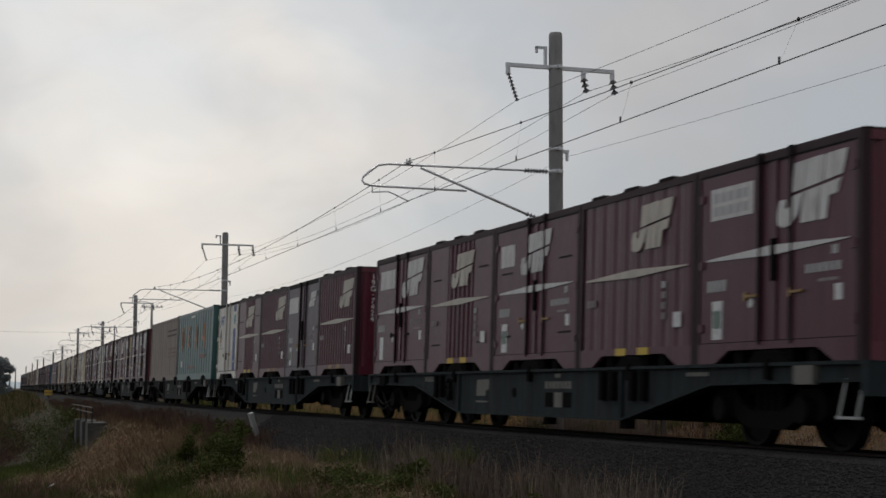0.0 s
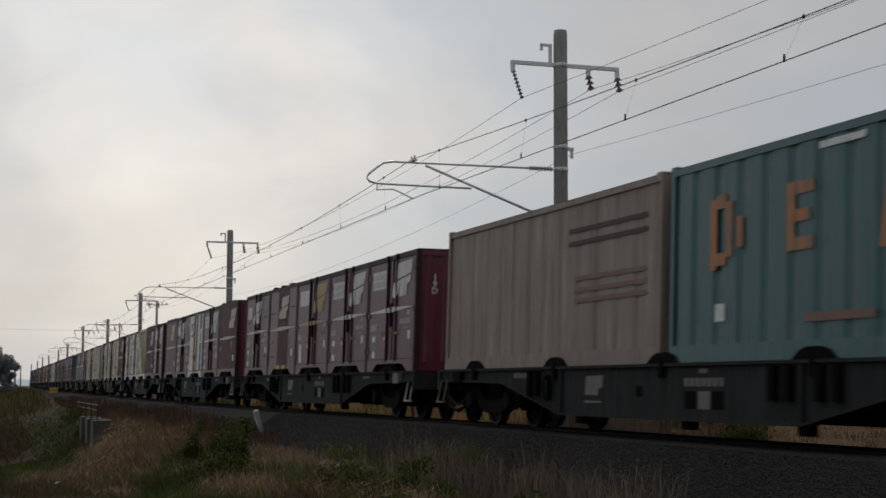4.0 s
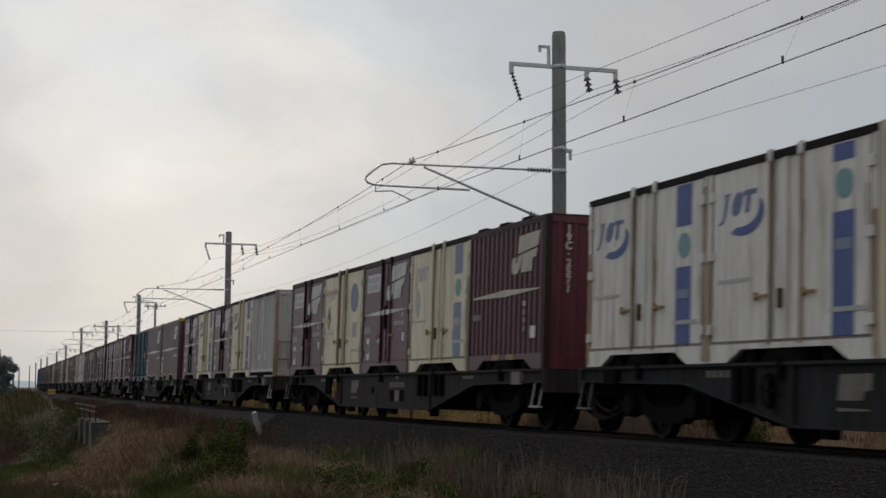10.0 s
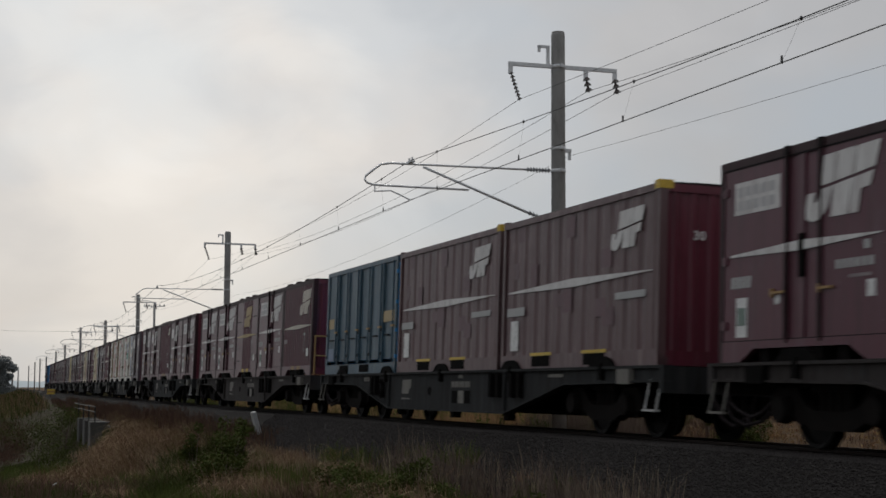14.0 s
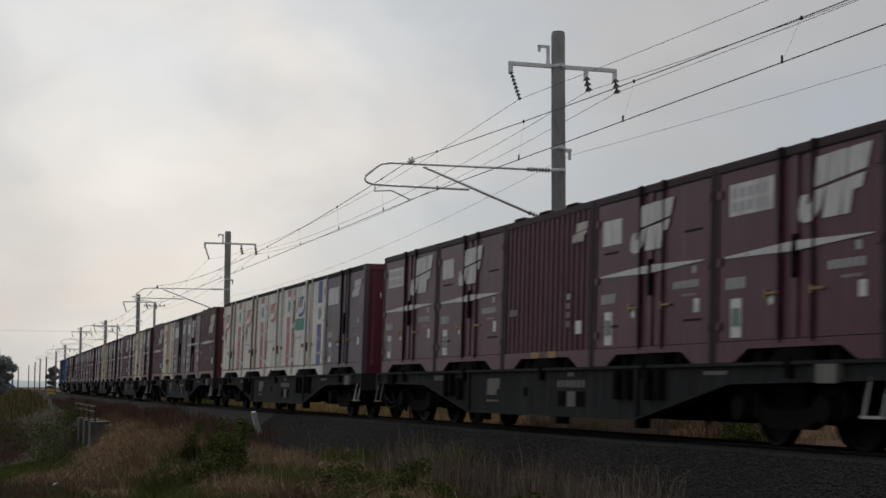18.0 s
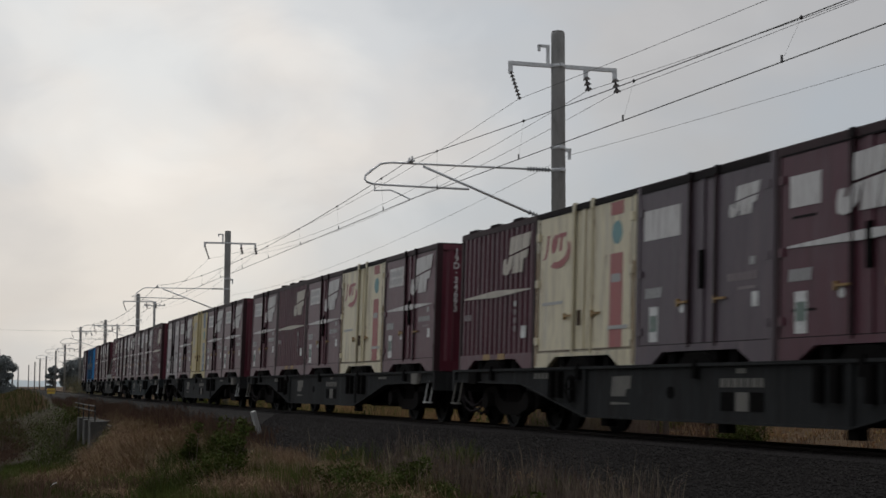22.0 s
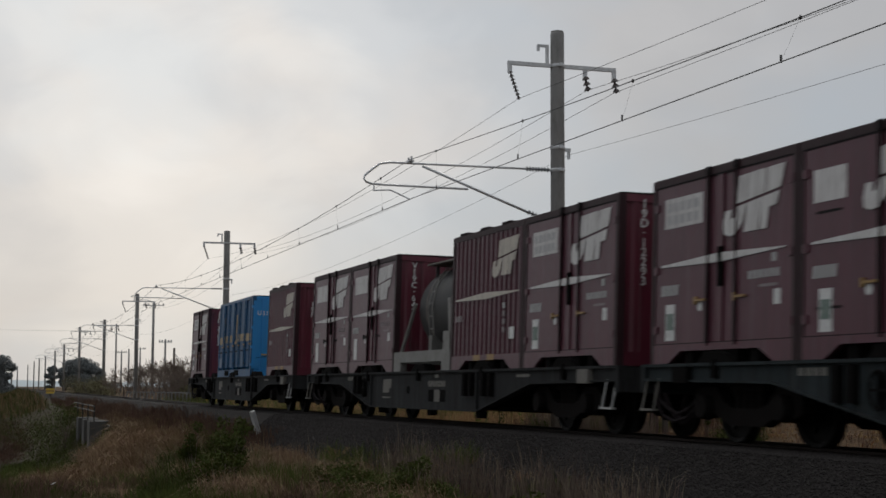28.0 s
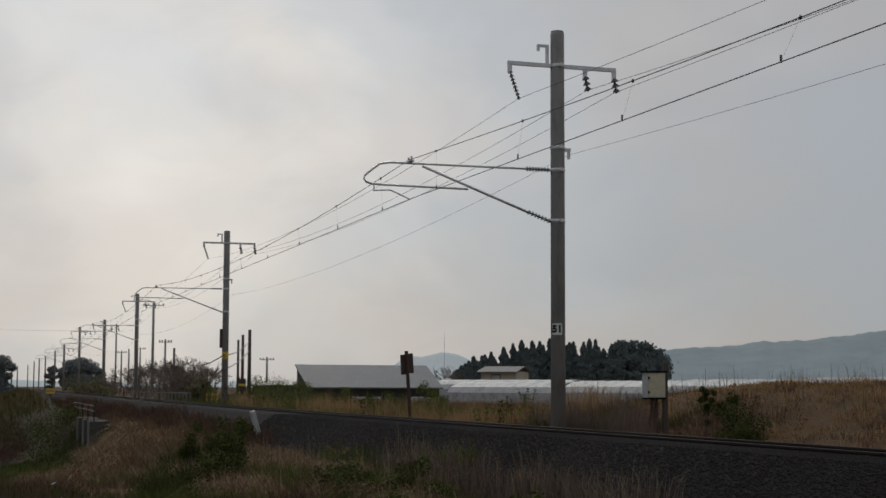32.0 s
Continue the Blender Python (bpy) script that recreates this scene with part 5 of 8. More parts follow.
        part("tie_down", lock.box(x - 0.05, x + 0.05, -1.29, -1.2, 0.80, 1.04), M_BLACK, root, "black container lock")
    for sx in (-1, 1):
        part("end_beam", Shape().box(*sorted((sx * Lh, sx * (Lh - 0.12))), -1.27, 1.27, 0.62, 0.98), paint, root)
        part("coupler", Shape().box(*sorted((sx * Lh, sx * 9.9)), -0.11, 0.11, 0.70, 0.92).box(*sorted((sx * 9.8, sx * 9.98)), -0.2, 0.16, 0.66, 0.98), M_BLACK, root)
        for y, low in ((-0.55, 0.20), (0.42, 0.30)):
            hose = [(sx * (Lh - 0.05), y, 0.72), (sx * (Lh + 0.10), y, 0.52), (sx * (Lh + 0.24), y + 0.05, low + 0.10), (sx * (Lh + 0.42), y + 0.12, low), (sx * (Lh + 0.60), y + 0.2, low + 0.12)]
            part("brake_hose", Shape().tube(hose, 0.03, 6), M_DARK, root)
        step = Shape()
        x = sx * 9.25
        step.tube([(x - 0.14, -1.24, 0.80), (x - 0.20, -1.29, 0.40)], 0.017, 6).tube([(x + 0.20, -1.24, 0.80), (x + 0.14, -1.29, 0.40)], 0.017, 6)
        step.box(x - 0.22, x + 0.16, -1.32, -1.24, 0.37, 0.40)
        part("step", step, M_PALE if sx > 0 else M_WAGONMARK, root, "white-painted shunter's step")
        part("marker_box", Shape().box(x - sx * 0.9 - 0.2, x - sx * 0.9 + 0.2, -1.31, -1.22, 0.74, 0.95), M_WAGONMARK if sx > 0 else M_BLACK, root)
        bogie_parts(root, sx * 7.1)
    for k, low in ((0.0, 0.24), (0.12, 0.34)):
        arc = [(-9.42 + k, -1.12, 0.74), (-9.30 + k, -1.15, 0.52), (-9.08 + k, -1.16, low + 0.08), (-8.80 + k, -1.14, low), (-8.50, -1.10, low + 0.06), (-8.30, -1.05, low + 0.2)]
        part("brake_hose", Shape().tube(arc, 0.024, 6), M_DARK, root, "black rubber brake hose")
    part("brake_cylinder", Shape().tube([(1.6, -0.6, 0.48), (2.6, -0.6, 0.48)], 0.19, 12), M_BLACK, root)
    part("air_tank", Shape().tube([(-2.6, -0.55, 0.46), (-1.4, -0.55, 0.46)], 0.2, 12), M_BLACK, root)
    part("brake_rod", Shape().tube([(-6.5, -0.3, 0.40), (6.5, -0.3, 0.40)], 0.025, 6), M_BLACK, root)
    for x in (-2.9, 0.6, 3.45):
        part("foot_bracket", Shape().box(x - 0.10, x + 0.10, -1.2, -1.05, 0.13, 0.27), M_BLACK, root)
    if hoop:
        bent = [(9.45, -0.66, 0.95), (9.45, -0.66, 1.66), (9.45, -0.60, 1.76), (9.45, -0.36, 1.76), (9.45, -0.30, 1.66), (9.45, -0.30, 0.95)]
        part("end_hoop", Shape().tube(bent, 0.024, 6), M_RUST, root, "rusty brown end hoop")
    if railing:
        rl = Shape()
        for y in (-1.15, 0.0, 1.15):
            rl.tube([(9.45, y, 0.95), (9.45, y, 2.0)], 0.025, 6)
        for z in (1.5, 2.0):
            rl.tube([(8.5, -1.15, z), (9.45, -1.15, z), (9.45, 1.15, z)], 0.025, 6)
        rl.tube([(8.5, -1.15, 0.95), (8.5, -1.15, 2.0)], 0.025, 6)
        part("end_railing", rl, M_BRASS, root, "worn yellowish end platform railing")
        part("end_platform", Shape().box(8.6, 9.55, -1.2, 1.2, 1.0, 1.03), M_RUST, root, "rusty end platform")
    return root


WAGON_KINDS = {
    "b": container_wagon(M_WAGON, "blue-grey container flat wagon with grimy black bogies"),
    "g": container_wagon(M_WAGON_GREY, "dark grey container flat wagon with grimy black bogies"),
    "h": container_wagon(M_WAGON_GREY, "dark grey container flat wagon with a rusty end hoop", hoop=True),
    "y": container_wagon(M_WAGON_BROWN, "dark container flat wagon with a yellow hand brake wheel", False, M_BRASS),
    "r": container_wagon(M_WAGON_BROWN, "brownish container flat wagon with end platform railing", True),
}
BOX_KINDS = {
    "D": maroon_box(seed=1),
    "d": maroon_box(seed=2, label="maroon steel freight container with white panel and emblem"),
    "P": maroon_box("small", paint=M_PURPLE, seed=4, label="dull purple-grey freight container with pale panel"),
    "q": maroon_box("small", paint=M_MAROON_GREY, seed=8, label="bleached grey freight container with pale panel"),
    "G": maroon_box("central", seed=3, label="maroon freight container with emblem across its middle doors"),
    "T": maroon_box(mark=M_MARK_TAN, seed=6, label="maroon freight container with yellowed panel and stripe"),
    "C": ribbed_box("full", seed=7),
    "F": ribbed_box("fine", seed=8, label="maroon finely corrugated freight container with small emblem"),
    "S": ribbed_box("middle", seed=9, label="maroon freight container with a corrugated middle wall"),
    "s": ribbed_box("flat", seed=10, label="maroon freight container with flat panelled wall"),
    "t": ribbed_box("middle", M_MARK_TAN, seed=11, label="maroon freight container with yellowed emblem and stripe"),
    "W": cream_box(M_WHITE, M_BLUE_BAND, "white insulated container with blue band and swoosh", seed=12),
    "w": cream_box(M_CREAM, M_BLUE_BAND, "cream insulated container with blue band and rust stains", seed=13),
    "v": cream_box(M_CREAM, M_GREYBLUE, "cream insulated container with faded band and rust stains", True, seed=14, faded=True),
    "u": cream_box(M_WHITE, M_BLUE_BAND, "white insulated container with long blue band and dark diamond", True, seed=22, high=True, curl=False),
    "o": cream_box(M_CREAM, M_PALE, "cream insulated container with round blue emblem", True, True, seed=15, faded=True),
    "R": cream_box(M_WHITE, M_PINKBAND, "white insulated container with red band and swoosh", seed=16, high=True),
    "r": cream_box(M_CREAM, M_RED_BAND, "cream insulated container with red band and rust stains", seed=17, high=True),
    "H": cream_box(M_WHITE, M_BLUE_BAND, "white insulated container with long blue band", seed=21, high=True),
    "g": cream_box(M_WHITE, M_BLUE_BAND, "white insulated container with green panel and blue band", seed=20, green=True),
    "k": cream_box(M_WHITE, M_PINKBAND, "white insulated container with red band and dark diamond", True, seed=18, high=True),
    "Y": cream_box(M_YELLOWED, M_GREYBLUE, "yellowed insulated container with blue band", True, seed=19, faded=True),
    "V": framed_tank(), "L": low_tank(), "N": silver_box(),
    "M": maroon_20(), "B": blue_20(True), "b": blue_20(False), "E": green_30(), "K": taupe_30(),
}
LONG = {"M": 3, "B": 3, "b": 3, "E": 2, "K": 2}
# the train from its tail: wagon kind, boxes from the rear, number on the last box
TRAIN = [
    ("g", "D.B.C", "19F 6009"), ("g", "ddLCD", "19D·12293"), ("b", "DGDDC", "19G·7338"), ("h", "qDYDD", "19D·39276"),
    ("g", "DCDrD", "19D·34693"), ("g", "CrPGC", "19G·7851"), ("g", "kkRgP", "19G-1"), ("h", "DGFGD", "19G-2"),
    ("r", "DDtDC", ""), ("g", "bMM", "30"), ("r", "DwDwN", ""), ("y", "DoDvC", "19C·2571"),
    ("g", "WHVCD", "19D"), ("b", "sGWDC", "bars"), ("g", "GSTDD", "19D"), ("g", "KE", ""),
    ("b", "uSCPC", "19G·7424"), ("b", "dSGsD", "19G"),
]
# how far each wagon's load stands off an even spacing
OFFSETS = (0.156, 0.604, 0.0, 0.444, 0.428, 0.223, 0.221, 0.148, 0.043, -0.145, -0.235, 0.260, 0.271, -0.388, -0.422, -0.151, -0.725, -0.726)
RIDERS = []


def marshal():
    """One wagon after another, and the boxes on each."""
    for k, (kind, load, number) in enumerate(TRAIN):
        wagon = copy_thing(WAGON_KINDS[kind], Matrix.Identity(4))
        RIDERS.append((wagon, k, 0.0, 0.0))
        if "E" in load:
            spots = [(load[0], -4.70), (load[1], 4.70)]
        elif "M" in load:
            spots = [(c, (i - 1) * 6.25) for i, c in enumerate(load)]
        else:
            spots = [(c, (i - 2) * SLOT) for i, c in enumerate(load) if c != "."]
        for i, (c, x) in enumerate(spots):
            box = copy_thing(BOX_KINDS[c], Matrix.Identity(4))
            RIDERS.append((box, k, x, DECK))
            if i == len(spots) - 1 and number:
                half = {"M": 6.058, "B": 6.058, "b": 6.058, "E": 9.125, "K": 9.125}.get(c, CL)
                if number == "19F 6009":
                    for y, tx in ((-0.75, "19F"), (-0.15, "6009")):
                        ob = end_number(box, tx)
                        ob.location.y = y
                elif number == "bars":
                    for q in range(6):
                        bar = part("number_bar", Shape().box(0.0, 0.005, q * 0.13, q * 0.13 + 0.09, 0.0, 0.11), M_WHITEPLATE, box)
                        bar.location = (CL / 2 - 0.006, -0.55, 2.02)
                else:
                    end_number(box, number, half, "-" in number or number == "30")
            if k == 0 and c == "D":
                end_number(box, "19D·37097")
                mark = emblem(box, 0, 0, 0.62, M_MARK, 0)
                mark.matrix_basis = Matrix.Translation((CL / 2 - 0.004, 0.42, 2.0)) @ Matrix.Rotation(radians(90), 4, "Z")
            if k == 0 and c == "B":
                end_number(box, "U31A-513", 6.08, True, 0.19, 1.95)
            if k == 1 and i == 1:
                end_number(box, "V19C·643")
    bpy.data.batch_remove([ob for pattern in (*WAGON_KINDS.values(), *BOX_KINDS.values()) for ob in (*pattern.children_recursive, pattern)])


marshal()


def wagon_pose(k, t):
    s = train_s(t, WAGON * k + 9.357 + OFFSETS[k])
    a, b = beside(s + 7.1, 0, 0), beside(s - 7.1, 0, 0)
    d = b - a
    return Matrix.Translation((a + b) / 2) @ Matrix.Rotation(math.atan2(d.y, d.x), 4, "Z") @ Matrix.Rotation(radians(-CANT), 4, "X")


def motions():
    """The train rolls by; its wheels turn with the distance it goes."""
    times = [0.8 * i for i in range(41)]
    for ob, k, x, z in RIDERS:
        walk(ob, [(t, wagon_pose(k, t) @ Matrix.Translation((x, 0, z))) for t in times])
    spun = {}
    for ob, k, x, z in RIDERS:
        if not ob.name.startswith("container_wagon"):
            continue
        for bogie in [c for c in ob.children if c.name.startswith("bogie")]:
            for wheel in [c for c in bogie.children if c.name.startswith("wheelset")]:
                where = round(wheel.location.x, 2)
                if where not in spun:
                    rows = []
                    for i in range(961):
                        t = i / FPS
                        rows.append((t, Matrix.Translation((where, 0, 0.43)) @ Matrix.Rotation(-train_s(t, 0) / 0.435, 4, "Y")))
                    walk(wheel, rows)
                    spun[where] = wheel.animation_data
                else:
                    wheel.rotation_mode = "QUATERNION"
                    keys = wheel.animation_data_create()
                    keys.action, keys.action_slot = spun[where].action, spun[where].action_slot

# ---------------------------------------------------------------- overhead line
def disc_string(a, b, count, r, material, name, parent):
    """An insulator: discs strung from a to b."""
    a, b = Vector(a), Vector(b)
    d = (b - a)
    sh = Shape().tube([a, b], r * 0.32, 6)
    for i in range(count):
        p = a + d * ((i + 0.5) / count)
        q = d.normalized() * (d.length / count * 0.30)
        sh.tube([p - q, p - q * 0.2, p + q], r * 0.45, 10, r)
    return part(name, sh, material, parent)


def mast(s, top, arms=True, bracket=True, r=0.165, d=3.61, plate_text=""):
    """A concrete catenary mast with cross arm, insulators and a hinged cantilever over the track."""
    base = beside(s, d, 0)
    z0 = ground_z(base.x, base.y) - 0.15
    _, _, th = line_at(s)
    m = Matrix.Translation((base.x, base.y, 0)) @ Matrix.Rotation(-th, 4, "Z")
    root = tagged(part("catenary_mast", Shape().tube([(0, 0, z0), (0, 0, top - 0.05), (0, 0, top)], r * 1.06, 18, r * 0.94), M_CONCRETE, None, "", True), "round grey concrete catenary mast beside the track", "catenary mast", "catenary masts along the line")
    root.matrix_basis = m
    part("mast_cap", Shape().lathe([(r * 0.96, top - 0.02), (r * 0.9, top + 0.03), (r * 0.4, top + 0.05)], (0, 0, 0), "z", 16), M_CONCRETE_OLD, root)

    def clamp(z):
        part("clamp_band", Shape().lathe([(r + 0.012, z - 0.04), (r + 0.02, z), (r + 0.012, z + 0.04)], (0, 0, 0), "z", 16).box(r, r + 0.09, -0.03, 0.03, z - 0.04, z + 0.04), M_GALV, root)
    if arms:
        z = min(8.40, top - 0.62)
        part("cross_arm", Shape().box(-0.04, 0.04, -1.27, 1.52, z - 0.045, z + 0.045), M_GALV, root, "galvanised cross arm")
        clamp(z)
        part("hook_bracket", Shape().box(-0.035, 0.035, -0.30, -0.23, z, z + 0.50).box(-0.03, 0.03, -0.52, -0.23, z + 0.44, z + 0.50).box(-0.03, 0.03, -0.52, -0.46, z + 0.34, z + 0.48), M_GALV, root)
        for y, lean, n in ((-1.22, 0.24, 8), (0.72, 0.08, 3), (1.48, 0.07, 3)):
            part("arm_hanger", Shape().box(-0.03, 0.03, y - 0.05, y + 0.05, z - 0.24, z - 0.03), M_GALV, root)
            disc_string((0.0, y, z - 0.18), (0, y + lean, z - (0.87 if n > 3 else 0.56)), n, 0.062 if n > 3 else 0.10, M_PORCELAIN, "insulator", root)
    if bracket:
        zt, zb = 5.88, 4.66
        clamp(zt)
        clamp(zb)
        clamp(6.42)
        part("wire_bracket", Shape().box(-0.04, 0.04, r, r + 0.16, 6.34, 6.42).box(-0.03, 0.03, r + 0.09, r + 0.15, 6.16, 6.4), M_GALV, root)
        t1 = Shape().tube([(0, -0.78, 5.88), (0, -4.16, 5.87), (0, -4.40, 5.83), (0, -4.60, 5.68), (0, -4.76, 5.54), (0, -4.78, 5.46), (0, -4.72, 5.39), (0, -4.58, 5.355), (0, -4.3, 5.345), (0, -2.26, 5.33)], 0.026, 8)
        part("cantilever_tube", t1, M_GALV, root, "curved galvanised cantilever tube", True)
        part("cantilever_strut", Shape().tube([(0, -3.38, 5.82), (0, -0.72, 4.83)], 0.032, 8), M_GALV, root, "", True)
        disc_string((0, -0.20, 5.88), (0, -0.80, 5.88), 8, 0.062, M_PORCELAIN_G, "insulator", root)
        disc_string((0, -0.18, 4.64), (0, -0.76, 4.85), 7, 0.062, M_PORCELAIN_G, "insulator", root)
        part("steady_arm", Shape().tube([(0, -4.56, 5.20), (0, -4.16, 5.23), (0, -4.0, 5.17), (0, -3.68, 5.03)], 0.017, 6).tube([(0, -4.54, 5.20), (0, -4.54, 5.35)], 0.014, 6), M_GALV, root)
        part("wire_saddle", Shape().box(-0.14, 0.14, -3.74, -3.62, 5.90, 5.94).box(-0.13, -0.10, -3.70, -3.66, 5.92, 6.02).box(0.10, 0.13, -3.70, -3.66, 5.92, 6.02), M_GALV, root)
    if plate_text:
        pl = part("number_plate_board", Shape().box(-0.115, 0.115, -r - 0.028, -r - 0.02, 1.95, 2.22), M_WHITEPLATE, root, "white board with black numerals")
        pl.matrix_basis = Matrix.Rotation(radians(62), 4, "Z")
        tx = part("numerals", letters(plate_text, 0.23, 1.05, 1.0, 0.055), M_BLACKINK, pl)
        tx.matrix_basis = Matrix.Translation((0, -r - 0.03, 2.085)) @ Matrix.Rotation(radians(90), 4, "X")
    return root


MASTS = [(-13.0, 9.1), (34.0, 9.22), (82.0, 8.95), (134.5, 8.56), (174.3, 7.95), (224.6, 9.0), (272.6, 7.75), (311.8, 7.5), (367.7, 7.45), (415.9, 7.9), (465.7, 7.7), (545.3, 7.75)]
for i, (s, top) in enumerate(MASTS):
    ob = mast(s, top, i < 7, i < 7, 0.165, 3.61, "51" if i == 1 else "")
    if i == 2:
        part("yellow_band", Shape().lathe([(0.178, 2.15), (0.178, 2.55)], (0, 0, 0), "z", 16), M_YELLOW, ob, "yellow warning band")
        part("cable_cover", Shape().box(-0.08, 0.08, -0.30, -0.16, 2.75, 3.75), M_SIGN, ob, "dark cable cover")


def wire(name, ends, sags, r, label):
    """One wire over all the masts: (s, d, z) supports, with a sag for the first span, the second and the rest."""
    sh, path = Shape(), []
    for q, ((s0, d0, z0), (s1, d1, z1)) in enumerate(zip(ends, ends[1:])):
        n, sag = 14, sags[min(q, 2)]
        for i in range(n + (s1 == ends[-1][0])):
            k = i / n
            path.append(beside(s0 + (s1 - s0) * k, d0 + (d1 - d0) * k, z0 + (z1 - z0) * k - sag * 4 * k * (1 - k)))
    sh.tube(path, r, 5)
    return thing(name, sh, M_WIRE, label, "wire", "overhead wires")


SS = [m[0] for m in MASTS[:9]]


def run(first, second, third, d, z):
    """Supports of a wire on every mast: the first three as they hang, the others alike."""
    return [(SS[0], *first), (SS[1], *second), (SS[2], *third)] + [(s, d, z + min(0, top - 9.02)) for s, top in MASTS[3:9]]


MESS, MESS_SAG = run((0.41, 5.83), (-0.10, 5.945), (-0.054, 5.997), -0.05, 6.5), (0.43, 0.66, 0.62)
CONT, CONT_SAG = run((-0.52, 4.76), (-0.049, 5.045), (-0.042, 5.033), 0.1, 5.05), (0.044, 0.075, 0.0)
wire("messenger_wire", MESS, MESS_SAG, 0.0085, "thin messenger wire carrying the contact wire")
wire("contact_wire", CONT, CONT_SAG, 0.0085, "thin copper contact wire above the track")
wire("feeder_wire", run((4.10, 8.13), (4.39, 7.865), (4.358, 7.796), 4.36, 7.80), (0.80, 0.727, 0.7), 0.006, "feeder wire hung from the cross arms")
wire("feeder_wire", run((4.95, 7.95), (5.125, 7.86), (5.103, 7.787), 5.10, 7.80), (0.33, 0.66, 0.7), 0.006, "feeder wire hung from the cross arms")
wire("return_wire", run((2.67, 7.08), (2.609, 7.552), (2.618, 7.476), 2.62, 7.5), (0.33, 0.73, 0.65), 0.0055, "return wire hung from a long insulator")
wire("earth_wire", run((3.86, 5.97), (3.904, 6.264), (4.0, 5.6), 3.95, 5.6), (0.36, 0.58, 0.6), 0.0042, "thin earth wire clipped to the masts")
droppers = tagged(new("wire_droppers"), "droppers between messenger and contact wire", "dropper", "overhead wires")


def along_wire(rows, sags, s):
    for q, ((s0, d0, z0), (s1, d1, z1)) in enumerate(zip(rows, rows[1:])):
        if s0 <= s <= s1:
            k, sag = (s - s0) / (s1 - s0), sags[min(q, 2)]
            return beside(s, d0 + (d1 - d0) * k, z0 + (z1 - z0) * k - sag * 4 * k * (1 - k))


for s in [17.3, 22.2, 26.9, 32.0, 36.4, 40.9] + [45.7 + 4.9 * i for i in range(26)]:
    a, b = along_wire(CONT, CONT_SAG, s), along_wire(MESS, MESS_SAG, s)
    part("dropper", Shape().tube([a, b], 0.0014, 4), M_WIRE, droppers)
    part("clip", Shape().lathe([(0.01, -0.03), (0.028, 0), (0.01, 0.03)], (0, 0, 0), "z", 8), M_WIRE, droppers).location = b
    part("clip", Shape().box(-0.015, 0.015, -0.01, 0.01, -0.012, 0.09), M_WIRE, droppers).location = a


# ---------------------------------------------------------------- trackside things
M_PIER = mat("grimy_pier_concrete", (0.075, 0.071, 0.065), 0.95, 0, 0.35, 1.5, (0.04, 0.038, 0.032), 0.45, (1, 1, 0.4), 0.4, 40)
M_FENCE = mat("weathered_grey_fence", (0.20, 0.195, 0.185), 0.8, 0, 0.25, 3, (0.10, 0.095, 0.085), 0.4)
# darker concrete for the culvert's parts behind and above the piers
M_DARKCONCRETE = mat("dark_concrete", (0.035, 0.033, 0.030), 0.95, 0, 0.3, 1.5, (0.025, 0.025, 0.02), 0.4, (1, 1, 0.4), 0.4, 40)


